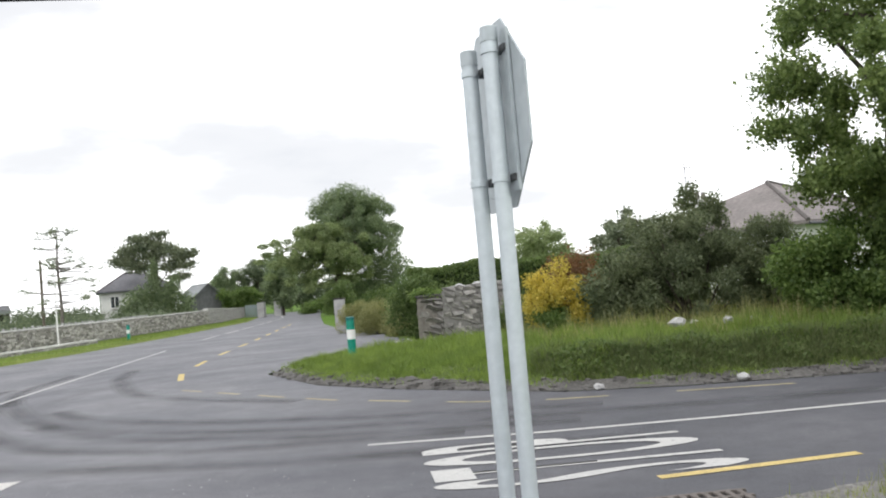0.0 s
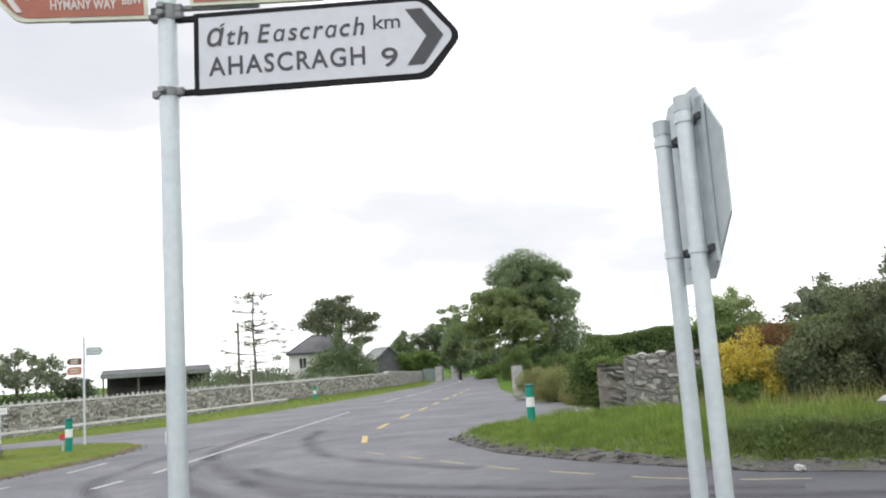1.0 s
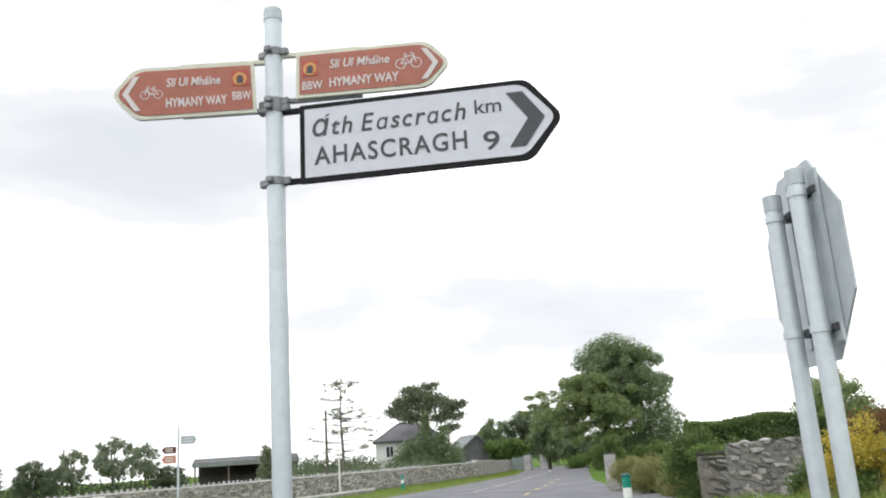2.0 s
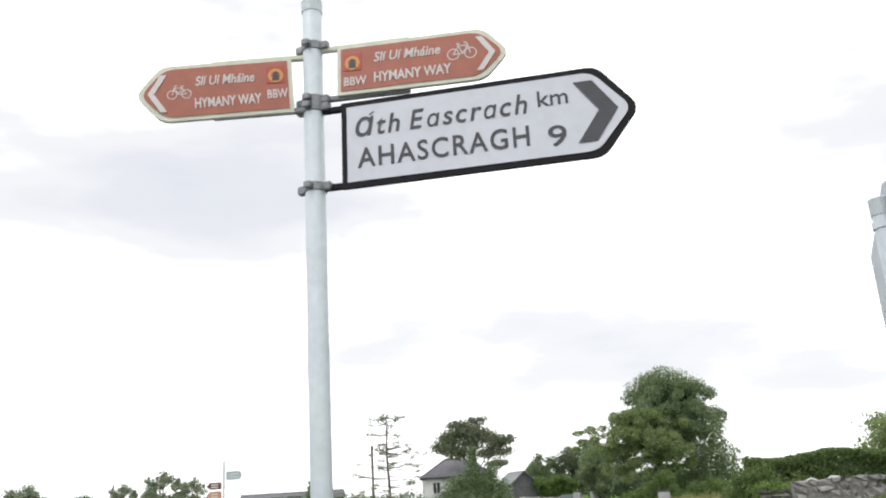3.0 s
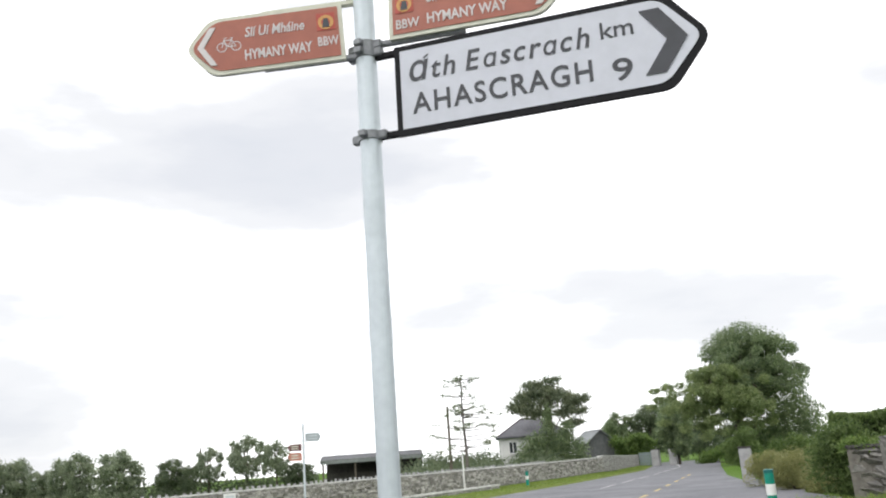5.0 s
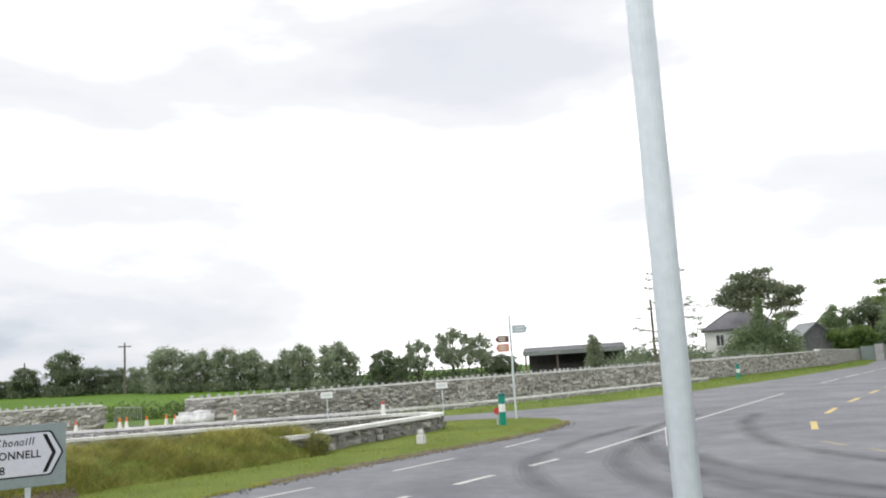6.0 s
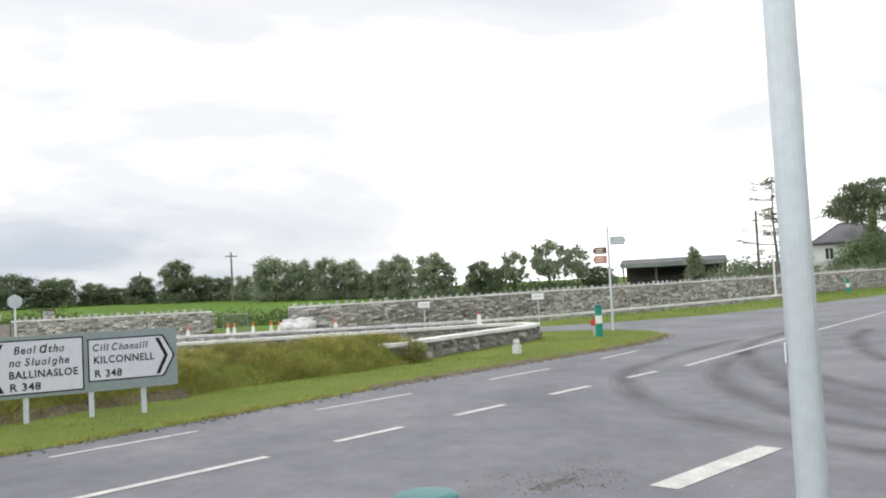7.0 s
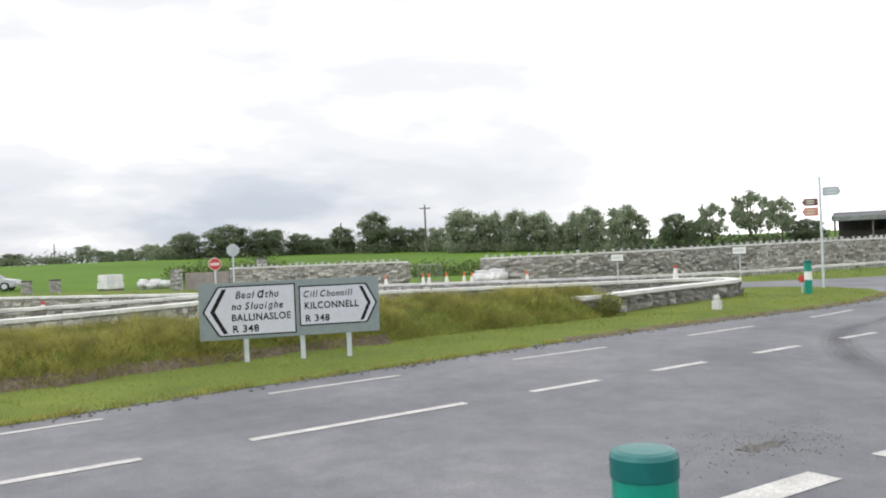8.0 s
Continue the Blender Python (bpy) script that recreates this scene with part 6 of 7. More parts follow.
def hip_house(x, y, z, turn, w, d, eave, rise, roof_mat, label, wins, chimneys, ridge=0.35, pots=True):
    ob = thing("house", x, y, z, turn, label, "house")
    bm = bmesh.new()
    box(bm, -w / 2, w / 2, -d / 2, d / 2, -0.3, eave)
    part("wall", bm, RENDERWALL, ob)
    bm = bmesh.new()
    o = 0.35
    e = [bm.verts.new(q) for q in ((-w / 2 - o, -d / 2 - o, eave - 0.02), (w / 2 + o, -d / 2 - o, eave - 0.02), (w / 2 + o, d / 2 + o, eave - 0.02), (-w / 2 - o, d / 2 + o, eave - 0.02))]
    u = [bm.verts.new(v.co + Vector((0, 0, 0.14))) for v in e]
    a, b = bm.verts.new((-w * ridge / 2, 0, eave + rise)), bm.verts.new((w * ridge / 2, 0, eave + rise))
    bm.faces.new(e[::-1])
    for k in range(4):
        bm.faces.new((e[k], e[(k + 1) % 4], u[(k + 1) % 4], u[k]))
    bm.faces.new((u[0], u[1], b, a))
    bm.faces.new((u[1], u[2], b))
    bm.faces.new((u[2], u[3], a, b))
    bm.faces.new((u[3], u[0], a))
    roof = part("roof", bm, roof_mat, ob)
    bm = bmesh.new()
    for q, r2 in (((-w / 2 - o, -d / 2 - o, eave + 0.12), (-w * ridge / 2, 0, eave + rise)), ((w / 2 + o, -d / 2 - o, eave + 0.12), (w * ridge / 2, 0, eave + rise)), ((-w * ridge / 2, 0, eave + rise), (w * ridge / 2, 0, eave + rise))):
        tube(bm, [q, r2], [0.09, 0.09], 6)
    part("ridge_tiles", bm, SHADOWTILE, roof)
    bm = bmesh.new()
    tube(bm, [(-w / 2 - o, -d / 2 - o - 0.05, eave - 0.02), (w / 2 + o, -d / 2 - o - 0.05, eave - 0.02)], [0.06, 0.06], 8)
    part("gutter", bm, SIGNBLACK, ob)
    for cx, cy, cz in chimneys:
        bm = bmesh.new()
        box(bm, cx - 0.4, cx + 0.4, cy - 0.28, cy + 0.28, eave + rise * 0.2, eave + rise + cz, 0.02)
        box(bm, cx - 0.46, cx + 0.46, cy - 0.34, cy + 0.34, eave + rise + cz - 0.2, eave + rise + cz - 0.08, 0.02)
        ch = part("chimney", bm, RENDERWALL, roof)
        for s in (-0.2, 0.2) if pots else ():
            bm = bmesh.new()
            lathe(bm, [(0.11, 0), (0.09, 0.3), (0.1, 0.32)], 10)
            part("chimney_pot", bm, TILE, roof).matrix_basis = pose(cx + s, cy, eave + rise + cz)
    for wx, wz, ww, wh in wins:
        window(ob, wx, wz, ww, wh, -d / 2)
    return ob


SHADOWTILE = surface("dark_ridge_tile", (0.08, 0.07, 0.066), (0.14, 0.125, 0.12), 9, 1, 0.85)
hip_house(-36.0, 97, 0, 24, 7.6, 7.0, 4.4, 2.1, SLATE, "white rendered house with a grey slate hipped roof", [(-2.4, 3.3, 0.9, 1.3), (0.2, 3.3, 0.9, 1.3), (2.4, 3.3, 0.9, 1.3), (-2.4, 1.2, 0.9, 1.3), (2.4, 1.2, 0.9, 1.3)], [(0.9, 0, 0.75)], 0.3)
hip_house(14.2, 37.5, 0, 36, 8.0, 8.0, 3.05, 2.15, TILE, "white bungalow with a brown tiled hipped roof", [(-2.6, 1.7, 1.4, 1.2), (1.6, 1.7, 1.4, 1.2)], [(-1.6, 2.4, -0.42)], 0.02)
aerial = thing("tv_aerial", 10.85, 38.3, 4.75, 0, "thin television aerial on a mast", "aerial")
bm = bmesh.new()
tube(bm, [(0, 0, -0.85), (0, 0, 1.75)], [0.024, 0.02], 6)
part("mast", bm, DARKSTEEL, aerial)
AERIALSTEEL = surface("dull_aerial_metal", (0.2, 0.2, 0.21), (0.3, 0.3, 0.31), 20, 3, 0.5, metal=0.3)
for z, reach, count in ((1.5, 0.36, 5), (1.05, 0.3, 4), (0.6, 0.3, 3)):
    bm = bmesh.new()
    tube(bm, [(-0.12, 0, z), (reach, 0.05, z - 0.02)], [0.014, 0.014], 5)
    boom = part("boom", bm, AERIALSTEEL, aerial)
    for k in range(count):
        bm = bmesh.new()
        q = -0.08 + k * 0.1
        tube(bm, [(q - 0.12, -0.2, z), (q + 0.12, 0.2, z)], [0.009, 0.009], 5)
        part("element", bm, AERIALSTEEL, boom)

BARNROOF = surface("dark_barn_roof", (0.09, 0.094, 0.098), (0.14, 0.145, 0.15), 3, 0.3, 0.95)
BARNSHEET = surface("grey_green_sheet", (0.2, 0.23, 0.21), (0.28, 0.31, 0.285), 3, 0.3, 0.6)
cable = thing("overhead_cable", 0, 0, 0, 0, "thin black overhead cable running to the bungalow", "cable")
bm = bmesh.new()
ends = Vector((-9.0, 86.0, 6.9)), Vector((10.3, 38.3, 5.0))
tube(bm, [ends[0].lerp(ends[1], k / 10) - Vector((0, 0, 0.9 * (k / 10) * (1 - k / 10))) for k in range(11)], [0.012] * 11, 5)
part("wire", bm, SIGNBLACK, cable)

barn = thing("hay_barn", -52.8, 89.6, 0.4, 30, "long open-sided dark hay barn behind the wall", "barn")
bm = bmesh.new()
for q, (z0, z1, y0, y1) in enumerate(((3.0, 3.55, -3.6, 0.2), (3.55, 3.0, 0.2, 4.2))):
    v = [bm.verts.new(c) for c in ((-6.2, y0, z0), (5.4, y0, z0), (5.4, y1, z1), (-6.2, y1, z1), (-6.2, y0, z0 - 0.12), (5.4, y0, z0 - 0.12), (5.4, y1, z1 - 0.12), (-6.2, y1, z1 - 0.12))]
    for f in ((0, 1, 2, 3), (7, 6, 5, 4), (0, 4, 5, 1), (2, 6, 7, 3), (0, 3, 7, 4), (1, 5, 6, 2)):
        bm.faces.new([v[i] for i in f])
part("roof", bm, BARNROOF, barn)
bm = bmesh.new()
v = [bm.verts.new(c) for c in ((-6.2, -3.78, 2.55), (5.4, -3.78, 2.55), (5.4, -3.6, 2.98), (-6.2, -3.6, 2.98))]
bm.faces.new(v)
bmesh.ops.solidify(bm, geom=bm.faces[:], thickness=0.05)
part("fascia", bm, BARNSHEET, barn, "pale grey-green front sheeting")
bm = bmesh.new()
box(bm, -6.0, 5.2, 3.9, 4.0, -0.2, 2.9)
part("back_wall", bm, SHADOWY, barn)
bm = bmesh.new()
box(bm, 5.2, 5.3, -3.4, 3.9, -0.2, 2.9)
part("end_wall", bm, SHADOWY, barn)
for k in range(4):
    bm = bmesh.new()
    box(bm, -6 + 3.6 * k, -5.8 + 3.6 * k, -3.5, -3.3, -0.3, 2.9, 0.02)
    part("pillar", bm, WOODPOLE, barn)
bm = bmesh.new()
box(bm, -5.5, 4.6, -1.5, 3.5, -0.2, 1.5, 0.1)
part("fodder", bm, SHADOWY, barn, "stored fodder with the barn's shade in its colour")

shed = thing("farm_shed", -33.2, 112.5, 0, 38, "small gabled farm shed with a grey sheeted roof", "shed")
bm = bmesh.new()
plate(bm, [(-1.7, -0.2), (1.7, -0.2), (1.7, 3.5), (0, 4.9), (-1.7, 3.5)], -2.6, 2.6)
part("shell", bm, BARNROOF, shed, "dark sheeted walls")
for side in (-1, 1):
    bm = bmesh.new()
    plate(bm, [(0, 4.92), (side * 1.95, 3.32), (side * 1.95, 3.42), (0, 5.04)], -2.9, 2.9)
    part("roof_slope", bm, SHEET, shed)

# ---------------------------------------------------------------- gate, piers, rocks
def pier(x, y, z, w, d, h, label, material=None, name="gate_pier"):
    ob = thing(name, x, y, z, rg.uniform(-6, 6), label, "pier")
    bm = bmesh.new()
    box(bm, -w / 2, w / 2, -d / 2, d / 2, -0.2, h - 0.09, 0.03)
    part("shaft", bm, material or STONE, ob)
    bm = bmesh.new()
    box(bm, -w / 2 - 0.04, w / 2 + 0.04, -d / 2 - 0.04, d / 2 + 0.04, h - 0.085, h, 0.03)
    part("cap", bm, GRIT, ob)
    return ob


OLDPIER = surface("weathered_pier_stone", (0.13, 0.12, 0.105), (0.25, 0.235, 0.21), 5, 1.6, 0.95, bump=0.8, depth=0.05)
pier(-6.45, 48.4, 0, 0.6, 0.6, 1.75, "pale concrete gate pillar at the driveway", CONCRETE)
ivy = pier(-0.66, 25.4, 0.25, 0.85, 0.8, 1.42, "weathered stone gate pier topped with ivy", OLDPIER)
shrub("ivy_growth", -0.66, 25.4, 1.55, [(0, 0, 0.05, 0.5, 0.45, 0.2), (-0.3, -0.1, 0.1, 0.3, 0.3, 0.22), (0.35, 0, 0.02, 0.25, 0.3, 0.2)], LEAF_LAUREL, 1400, 0.09, 131, "ivy growing over the stone pier", "ivy", stems=3)
for x, y in ((-24.5, 109), (-22.5, 109.6)):
    pier(x, y, 0, 0.9, 0.9, 2.0, "grey stone gate pier at the end of the wall", CONCRETE)
gate = thing("wall_gate", -26.6, 108.8, 0, 14, "dark sheeted gate between stone piers", "gate")
for k in range(6):
    bm = bmesh.new()
    box(bm, 0.05 + 0.33 * k, 0.36 + 0.33 * k, -0.04, 0.04, 0.1, 1.7, 0.01)
    part("board", bm, SIGNGREY, gate)
wall_run("wall_gate_left", [(-24.4, 84, 0.4), (-26.0, 98, 0.2), (-26.8, 108.6, 0.1)], 1.3, 0.5, "grey rubble stone wall running up to the gate")


def rock(x, y, z, s, material, label, seed):
    r2 = np.random.default_rng(seed)
    bm = bmesh.new()
    bmesh.ops.create_icosphere(bm, subdivisions=2, radius=1)
    for v in bm.verts:
        v.co *= 1 + r2.normal(0, 0.12)
        v.co = Vector((v.co.x * s, v.co.y * s * 0.8, v.co.z * s * 0.6))
    ob = part("rock", bm, material)
    ob.matrix_basis = pose(x, y, z + s * 0.25, 0, 0, r2.uniform(0, 360))
    tagged(ob, label, "rock", "loose rocks")


for k, (x, y, z, s) in enumerate(((4.2, 16.3, 0.76, 0.16), (5.1, 16.1, 0.74, 0.13), (5.5, 16.0, 0.73, 0.11), (4.55, 16.4, 0.74, 0.09), (5.85, 16.0, 0.73, 0.09), (4.4, 13.45, 0.03, 0.12), (-1.75, 25.9, 0.2, 0.2), (-1.45, 25.6, 0.25, 0.16), (-2.1, 26.1, 0.1, 0.14), (0.35, 23.2, 0.42, 0.16), (0.1, 23.6, 0.4, 0.13), (0.2, 24.6, 1.72, 0.22), (0.72, 24.45, 1.76, 0.2), (2.2, 13.75, 0.03, 0.09))):
    rock(x, y, z, s, CONCRETE, "pale limestone rock lying in the grass", 140 + k)

# rubble along the broken road edge
rr = np.random.default_rng(150)
pl = on_grid(GE, 900, rr)
pl = pl[pl[:, 0] < 14]
vs, fs = [], []
for k, q in enumerate(pl):
    s = rr.uniform(0.02, 0.07)
    o = rr.uniform(0.6, 1.3, (8, 3)) * s * np.array([[a, b, c] for a in (-1, 1) for b in (-1, 1) for c in (-0.5, 0.6)])
    vs.append(q + o)
    fs += [[8 * k + i for i in f] for f in ((0, 1, 3, 2), (4, 6, 7, 5), (0, 4, 5, 1), (2, 3, 7, 6), (0, 2, 6, 4), (1, 5, 7, 3))]
tagged(raw("loose_rubble", np.concatenate(vs), fs, GRIT), "broken tarmac and stones along the road edge", "rubble", kind="stuff")
pl = np.c_[rr.uniform(-7, -0.5, 300), rr.uniform(4, 9.5, 300), np.full(300, 0.004)]
vs, fs = [], []
for k, q in enumerate(pl):
    s = rr.uniform(0.002, 0.0065)
    o = rr.uniform(0.6, 1.3, (8, 3)) * s * np.array([[a, b, c] for a in (-1, 1) for b in (-1, 1) for c in (-0.5, 0.6)])
    vs.append(q + o)
    fs += [[8 * k + i for i in f] for f in ((0, 1, 3, 2), (4, 6, 7, 5), (0, 4, 5, 1), (2, 3, 7, 6), (0, 2, 6, 4), (1, 5, 7, 3))]
tagged(raw("road_grit", np.concatenate(vs), fs, CONCRETE), "scattered loose grit on the tarmac", "grit", kind="stuff")

PATCH = (-6.3, 7.54)
pot = np.c_[rr.normal(PATCH[0], 0.35, 420), rr.normal(PATCH[1], 0.6, 420), np.full(420, 0.004)]
vs, fs = [], []
for k, q in enumerate(pot):
    sz = rr.uniform(0.002, 0.007) * (1.5 if k % 40 == 0 else 1.0)
    vs.append(q + rr.uniform(0.6, 1.3, (8, 3)) * sz * np.array([[a, b, c] for a in (-1, 1) for b in (-1, 1) for c in (-0.5, 0.6)]))
    fs += [[8 * k + i for i in f] for f in ((0, 1, 3, 2), (4, 6, 7, 5), (0, 4, 5, 1), (2, 3, 7, 6), (0, 2, 6, 4), (1, 5, 7, 3))]
tagged(raw("pothole_gravel", np.concatenate(vs), fs, GRAVEL), "loose grey gravel in a broken patch of tarmac", "gravel", kind="stuff")
bm = bmesh.new()
ring_pts = [bm.verts.new((PATCH[0] + math.cos(q) * 0.1 * rr.uniform(0.6, 1.3), PATCH[1] + math.sin(q) * 0.3 * rr.uniform(0.7, 1.25), 0.003)) for q in np.linspace(0, 2 * math.pi, 40, endpoint=False)]
bm.faces.new(ring_pts)
tagged(part("broken_patch", bm, GRIT), "shallow broken patch of dirty tarmac", "road", kind="structure")
edge = resample([(x, y, 0.012) for x, y in ISLE_EDGE[1:10]], 700) + np.c_[np.abs(rr.normal(0.05, 0.16, (700, 1))), rr.normal(0, 0.2, (700, 1)), np.zeros((700, 1))]
vs, fs = [], []
for k, q in enumerate(edge):
    sz = rr.uniform(0.006, 0.022)
    vs.append(q + rr.uniform(0.6, 1.3, (8, 3)) * sz * np.array([[a, b, c] for a in (-1, 1) for b in (-1, 1) for c in (-0.5, 0.6)]))
    fs += [[8 * k + i for i in f] for f in ((0, 1, 3, 2), (4, 6, 7, 5), (0, 4, 5, 1), (2, 3, 7, 6), (0, 2, 6, 4), (1, 5, 7, 3))]
tagged(raw("edge_gravel", np.concatenate(vs), fs, GRAVEL), "loose grey gravel along the grass edge", "gravel", kind="stuff")

drain = thing("drain_cover", 1.78, 6.78, 0.0, 4, "rusty cast iron drain grating in the road edge", "drain")
bm = bmesh.new()
for k in range(9):
    box(bm, -0.55 + 0.13 * k, -0.48 + 0.13 * k, -0.2, 0.2, 0.006, 0.03, 0.006)
for y in (-0.22, 0.0, 0.22):
    box(bm, -0.58, 0.62, y - 0.03, y + 0.03, 0.004, 0.027, 0.004)
part("grating", bm, IRON, drain)
drain.scale = (0.72, 0.8, 1)

# ---------------------------------------------------------------- small things beyond the island
sp2 = thing("fingerpost", -18.75, 26.7, 0.02, 0, "distant white fingerpost with a white and two red-brown arms", "signpost")
pole(sp2, 0.04, -0.1, 3.72, material=STEEL, sides=12)
SALMON = painted("sign_faded_red", (0.52, 0.24, 0.18), 0.5)
DEEPBROWN = painted("sign_deep_brown", (0.14, 0.055, 0.05), 0.5)
GREYARM = painted("sign_weathered_white", (0.42, 0.47, 0.49), 0.5)
for nm, x0, x1, z0, z1, m, lab in (("sign_arm", 0.07, 0.62, 3.06, 3.36, GREYARM, "grey-white arm"), ("sign_arm", -0.07, -0.56, 2.76, 3.0, DEEPBROWN, "brown arm"), ("sign_arm", -0.07, -0.56, 2.42, 2.7, SALMON, "faded red arm")):
    bm = bmesh.new()
    plate(bm, arrow_outline(x0, x1, z0, z1, 0.08, 0.03), -0.015, 0.015)
    a_ob = part(nm, bm, m, sp2, lab)
    a_ob.matrix_basis = pose(0, 0, 0, 0, 0, 36)
    for k in range(2):
        bm = bmesh.new()
        xa, xb = min(x0, x1) + 0.12, max(x0, x1) - 0.12
        zc = z0 + (z1 - z0) * (0.33 + 0.34 * k)
        box(bm, xa, xb, -0.019, -0.0155, zc - 0.022, zc + 0.022)
        part("text_bar", bm, STEEL if m is GREYARM else CREAM, a_ob)

bm = bmesh.new()
plate(bm, [(0.11 * math.cos(2 * math.pi * k / 20), 0.11 * math.sin(2 * math.pi * k / 20)) for k in range(20)], -0.02, 0.02)
refl = thing("red_marker", -17.38, 23.66, 0.52, 40, "round red marker beside the green bollard", "marker")
part("disc", bm, RED, refl)
bm = bmesh.new()
box(bm, -0.025, 0.025, 0.021, 0.05, -0.55, 0.1, 0.005)
part("stake", bm, STEEL, refl)

ms = thing("milestone", -15.75, 18.0, 0.08, 15, "squat pale milestone on the grass island", "milestone")
bm = bmesh.new()
box(bm, -0.14, 0.14, -0.12, 0.12, -0.1, 0.3, 0.03)
part("base_block", bm, COPING, ms)
bm = bmesh.new()
box(bm, -0.11, 0.11, -0.09, 0.09, 0.3, 0.45, 0.04)
part("head_block", bm, COPING, ms)
ms.scale = (0.74, 0.74, 0.8)


def plate_sign(x, y, z, h, turn):
    ob = thing("plate_sign", x, y, z, turn, "small white plate sign on a thin post", "road sign", "small plate signs")
    bm = bmesh.new()
    lathe(bm, [(0.025, -0.2), (0.025, h - 0.02)], 8)
    part("post", bm, STEEL, ob)
    bm = bmesh.new()
    plate(bm, [(-0.26, h - 0.3), (0.2, h - 0.3), (0.27, h - 0.15), (0.2, h), (-0.26, h)], -0.045, -0.027)
    pl2 = part("plate", bm, SIGNBLACK, ob)
    bm = bmesh.new()
    box(bm, -0.24, 0.22, -0.05, -0.0455, h - 0.275, h - 0.025)
    part("face", bm, LETTER, pl2)
    bm = bmesh.new()
    box(bm, -0.17, 0.14, -0.054, -0.0505, h - 0.18, h - 0.12)
    part("text_bar", bm, STEEL, pl2)


plate_sign(-25.3, 23.7, 0.3, 1.1, 48)
plate_sign(-22.1, 26.7, 0.3, 1.2, 42)


def white_post(x, y, z, h=0.5):
    ob = thing("marker_post", x, y, z, 0, "short white marker post with a red top", "marker post", "marker posts")
    bm = bmesh.new()
    lathe(bm, [(0.11, -0.1), (0.1, h * 0.3), (0.06, h * 0.86)], 10)
    part("shaft", bm, LETTER, ob)
    bm = bmesh.new()
    lathe(bm, [(0.06, h * 0.86), (0.055, h), (0.03, h + 0.02)], 10)
    part("top", bm, RED, ob, "red top")
    return ob


w1 = white_post(-22.6, 23.9, 0.32, 0.6)
copy_thing(w1, pose(-31.0, 4.5, 0.12))
lamp = thing("white_pole", -25.9, 55.6, 0.1, 0, "thin white pole on the far verge", "pole")
bm = bmesh.new()
lathe(bm, [(0.06, -0.1), (0.05, 2.5), (0.04, 5.0)], 10)
part("shaft", bm, LETTER, lamp)


def cone(x, y, z):
    ob = thing("traffic_cone", x, y, z, rg.uniform(0, 90), "orange and white traffic cone", "traffic cone", "traffic cones")
    bm = bmesh.new()
    box(bm, -0.2, 0.2, -0.2, 0.2, 0, 0.04, 0.01)
    part("base", bm, ORANGE, ob)
    for m, z0, z1, nm in ((ORANGE, 0.04, 0.14, "lower_shell"), (LETTER, 0.14, 0.5, "white_sleeve"), (ORANGE, 0.5, 0.75, "upper_shell")):
        bm = bmesh.new()
        lathe(bm, [(0.15 - 0.15 * z0, z0), (0.15 - 0.15 * z1, z1)], 14)
        part(nm, bm, m, ob)
    ob.scale = (0.78, 0.78, 0.78)
    return ob


c0 = cone(-38.6, 20.8, 0.1)
for x, y in ((-37.7, 22.4), (-37.55, 22.65), (-37.1, 23.4), (-36.6, 24.1), (-35.3, 23.7), (-33.6, 25.7)):
    copy_thing(c0, pose(x, y, 0.1, 0, 0, rg.uniform(0, 90)))
barrier = thing("pedestrian_barrier", -39.0, 22.9, 0.1, -2, "grey tubular steel barrier across the gap in the wall", "barrier")
bm = bmesh.new()
for z in (0.15, 1.0):
    tube(bm, [(0, 0, z), (2.4, 0, z)], [0.022, 0.022], 8)
for x in (0, 2.4):
    tube(bm, [(x, 0, 0), (x, 0, 1.0)], [0.022, 0.022], 8)
part("frame", bm, DARKSTEEL, barrier)
for k in range(1, 14):
    bm = bmesh.new()
    tube(bm, [(k * 0.172, 0, 0.15), (k * 0.172, 0, 1.0)], [0.01, 0.01], 6)
    part("upright", bm, DARKSTEEL, barrier)


def bulk_bag(x, y, z, s, label="slumped white bulk bag of building material"):
    ob = thing("bulk_bag", x, y, z, rg.uniform(0, 90), label, "bag", "bulk bags")
    r2 = np.random.default_rng(int(abs(x * 10)))
    bm = bmesh.new()
    box(bm, -s / 2, s / 2, -s / 2, s / 2, 0, s * 0.75, s * 0.16)
    bmesh.ops.subdivide_edges(bm, edges=bm.edges[:], cuts=1)
    for v in bm.verts:
        v.co += Vector(r2.normal(0, 0.03 * s, 3))
    part("sack", bm, BAG, ob, smooth=True)
    return ob


for x, y, s in ((-35.2, 24.2, 0.85), (-34.95, 24.9, 0.9), (-34.7, 24.5, 0.7), (-59.9, 13.9, 0.8), (-59.7, 14.6, 0.85), (-59.4, 15.2, 0.7), (-59.3, 14.2, 0.6)):
    bulk_bag(x, y, float(lift(np.array(x), np.array(y))) + (0.14 if x > -45 else 0.02), s)
pallet = thing("wrapped_pallet", -60.3, 11.9, float(lift(np.array(-60.3), np.array(11.9))), 20, "white wrapped pallet of building blocks on the grass", "pallet")
for x in (-0.5, 0, 0.5):
    bm = bmesh.new()
    box(bm, x - 0.06, x + 0.06, -0.6, 0.6, 0, 0.12, 0.01)
    part("bearer", bm, WOODPOLE, pallet)
for z, w in ((0.123, 0.62), (0.6, 0.58)):
    bm = bmesh.new()
    box(bm, -w, w, -w, w, z, z + 0.47, 0.05)
    part("wrapped_layer", bm, BAG, pallet)


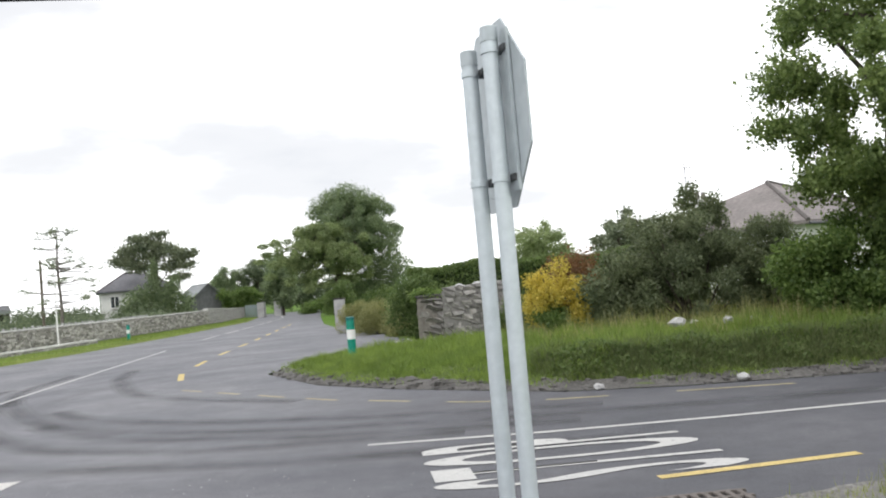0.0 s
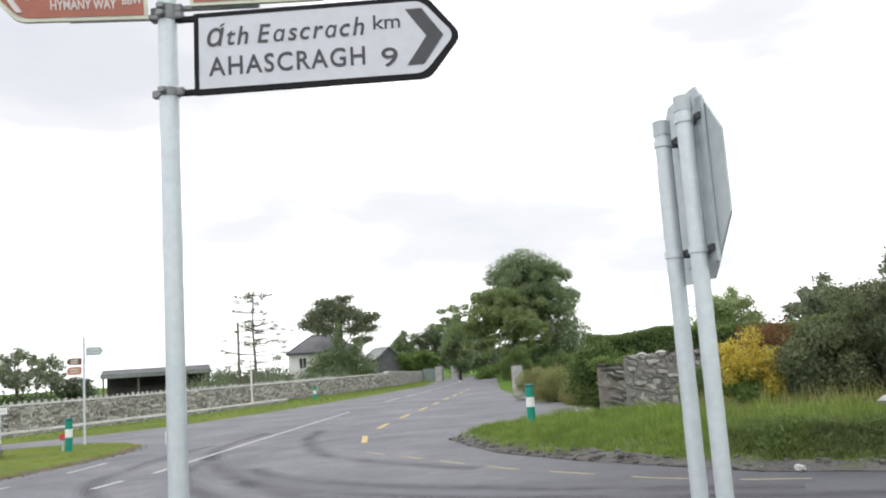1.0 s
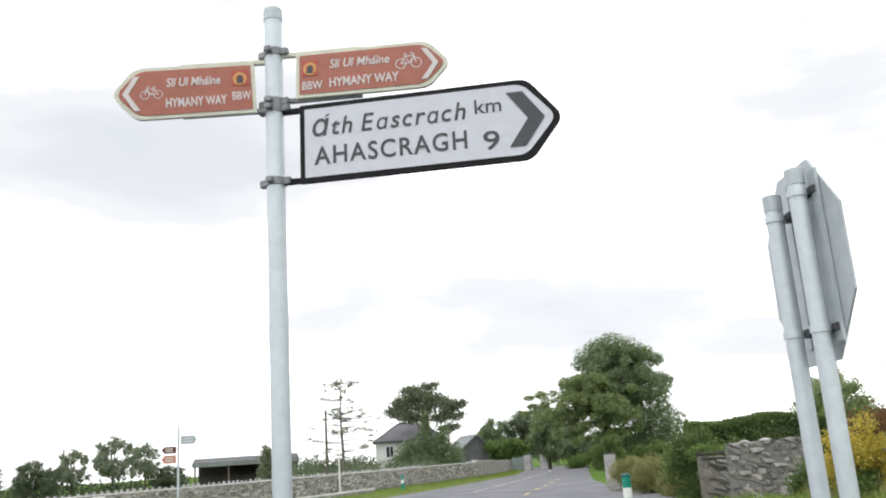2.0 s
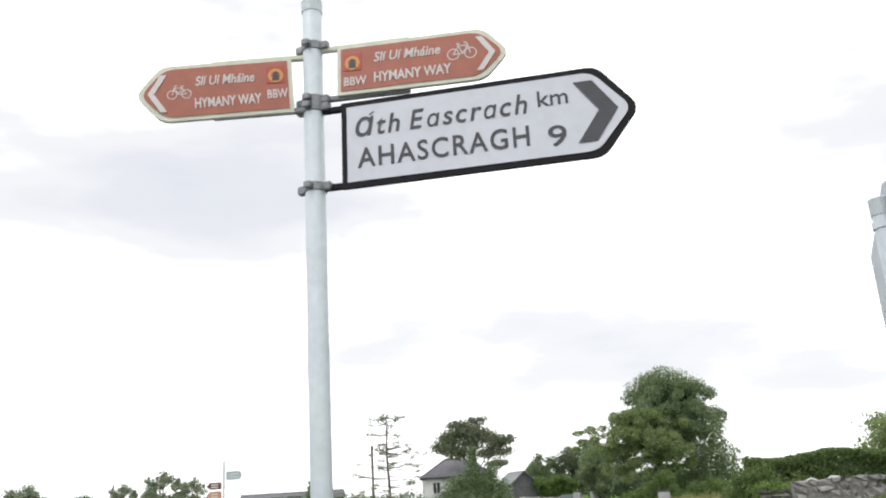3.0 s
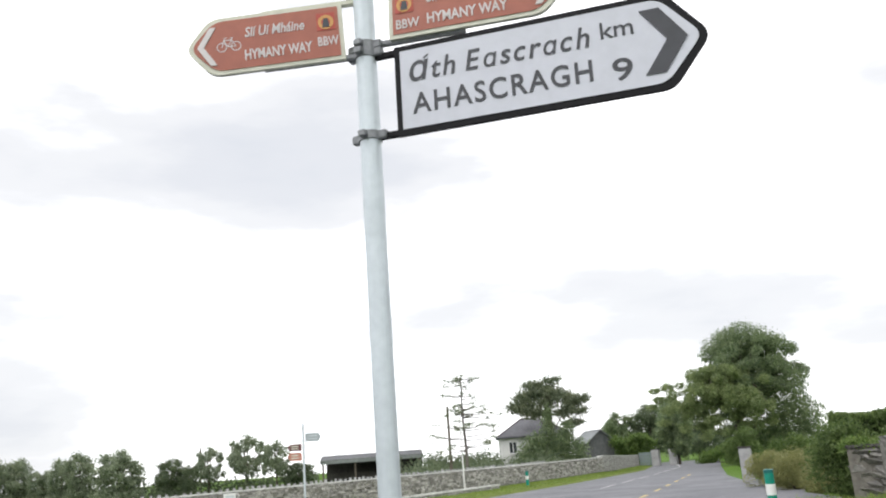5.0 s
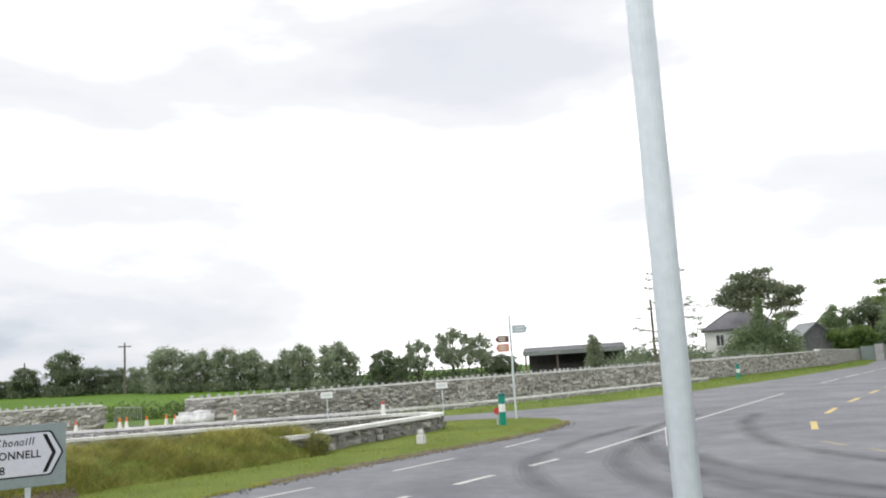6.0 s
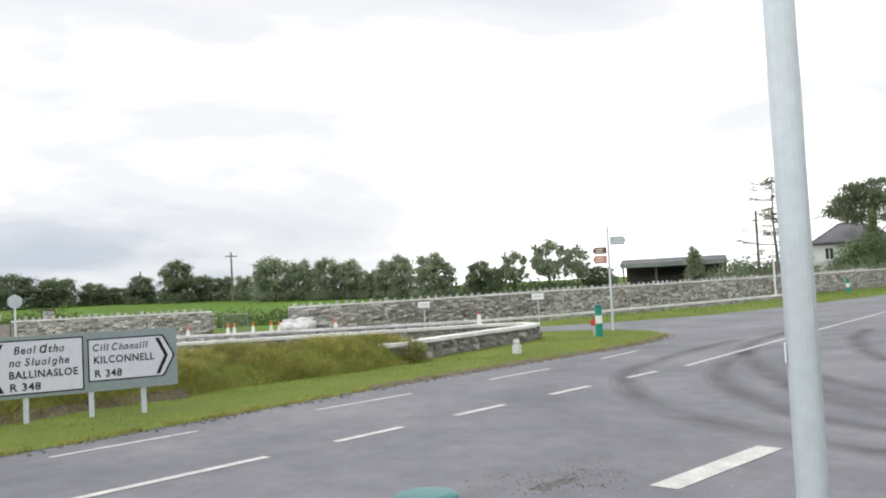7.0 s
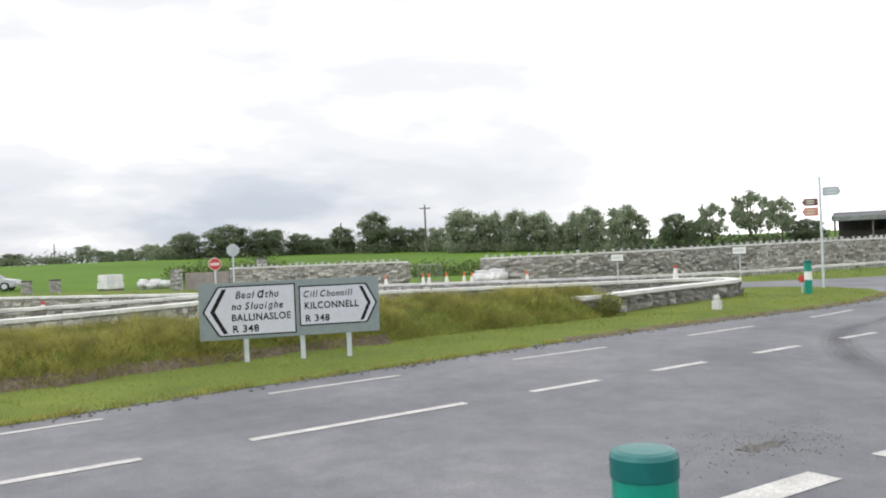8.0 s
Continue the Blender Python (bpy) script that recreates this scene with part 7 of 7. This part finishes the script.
def round_sign(x, y, z, h, red, label):
    ob = thing("round_sign", x, y, z, 75, label, "road sign")
    bm = bmesh.new()
    lathe(bm, [(0.04, -0.2), (0.04, h)], 10)
    part("post", bm, STEEL, ob)
    bm = bmesh.new()
    plate(bm, [(0.3 * math.cos(radians(22.5 + 45 * k)), h - 0.3 + 0.3 * math.sin(radians(22.5 + 45 * k))) for k in range(8)], -0.07, -0.045)
    d_ob = part("disc", bm, LETTER if red else ALU, ob)
    if red:
        bm = bmesh.new()
        plate(bm, [(0.275 * math.cos(radians(22.5 + 45 * k)), h - 0.3 + 0.275 * math.sin(radians(22.5 + 45 * k))) for k in range(8)], -0.075, -0.0705)
        part("red_field", bm, RED, d_ob, "red field inside a white rim")
        for q in (-0.15, -0.05, 0.05, 0.15):
            bm = bmesh.new()
            box(bm, q - 0.035, q + 0.035, -0.0795, -0.0755, h - 0.365, h - 0.235)
            part("text_bar", bm, LETTER, d_ob)


round_sign(-40.0, 12.75, 0.15, 1.75, True, "red octagonal sign with a white bar on a post")
round_sign(-39.5, 13.45, 0.15, 2.35, False, "grey back of an octagonal sign on a post")
pier(-48.2, 17.9, 0.3, 0.45, 0.45, 1.5, "grey stone pier in the far wall")
for x, y in ((-59.95, 6.9), (-59.8, 8.5)):
    pier(x, y, float(lift(np.array(x), np.array(y))), 1.1, 0.6, 0.95, "low grey stone pier beyond the side road")


def car(x, y, z, turn, paint, label):
    ob = thing("parked_car", x, y, z, turn, label, "car")
    bm = bmesh.new()
    plate(bm, [(-2.05, 0.35), (-1.9, 0.25), (1.95, 0.25), (2.08, 0.45), (2.0, 0.72), (1.1, 0.86), (-1.2, 0.9), (-2.0, 0.82)], -0.82, 0.82)
    bmesh.ops.bevel(bm, geom=bm.edges[:], offset=0.05, segments=2, affect="EDGES")
    part("body", bm, paint, ob)
    bm = bmesh.new()
    plate(bm, [(-1.75, 0.88), (1.05, 0.86), (0.35, 1.36), (-1.0, 1.4)], -0.7, 0.7)
    part("windows", bm, GLASS, ob)
    bm = bmesh.new()
    plate(bm, [(-1.1, 1.385), (0.4, 1.345), (0.3, 1.42), (-0.95, 1.45)], -0.66, 0.66)
    part("roof", bm, paint, ob)
    for sx in (-1.3, 1.3):
        for sy in (-0.78, 0.78):
            bm = bmesh.new()
            lathe(bm, [(0.2, -0.1), (0.31, -0.09), (0.31, 0.09), (0.2, 0.1)], 18)
            t_ob = part("wheel", bm, RUBBER, ob)
            t_ob.matrix_basis = pose(sx, sy, 0.31, 90)
            bm = bmesh.new()
            lathe(bm, [(0.19, -0.105), (0.19, 0.105)], 14)
            part("rim", bm, STEEL, t_ob)
    for sy in (-0.6, 0.6):
        bm = bmesh.new()
        box(bm, 1.98, 2.05, sy - 0.14, sy + 0.14, 0.55, 0.68, 0.02)
        part("headlight", bm, LETTER, ob)


car(-69.8, 5.4, float(lift(np.array(-69.8), np.array(5.4))) + 0.02, 70, CARPAINT, "silver car parked beyond the low walls")

# single stones of the walls nearest the camera
laid_stones(w_near, U_NEAR, 0.4, 0.34, 171, 190)
laid_stones(w_stub, STUB, 1.42, 0.54, 172, 260, 0.27, 0.125)
laid_stones(w_back, U_BACK[:3], 0.4, 0.34, 173, 100)
laid_stones(ivy, [(-0.4, 0, 0), (0.4, 0, 0)], 1.34, 0.84, 181, 60, 0.34, 0.16)
laid_stones(w_far, FARW[1:4], 1.12, 0.56, 174, 300, 0.35, 0.125, PALEBLOCK)
rubble_face(w_far, FARW[:2], 1.12, 0.53, 175)
rubble_face(w_far, FARW[3:], 1.12, 0.53, 176)
rubble_face(w_left, FARL, 1.05, 0.53, 177)
rubble_face(w_back, U_BACK[2:], 0.38, 0.33, 178)
rubble_face(w_low, LOW_LEFT, 0.4, 0.38, 179)
rubble_face(w_low_far, LOW_LEFT_FAR, 0.4, 0.38, 180)
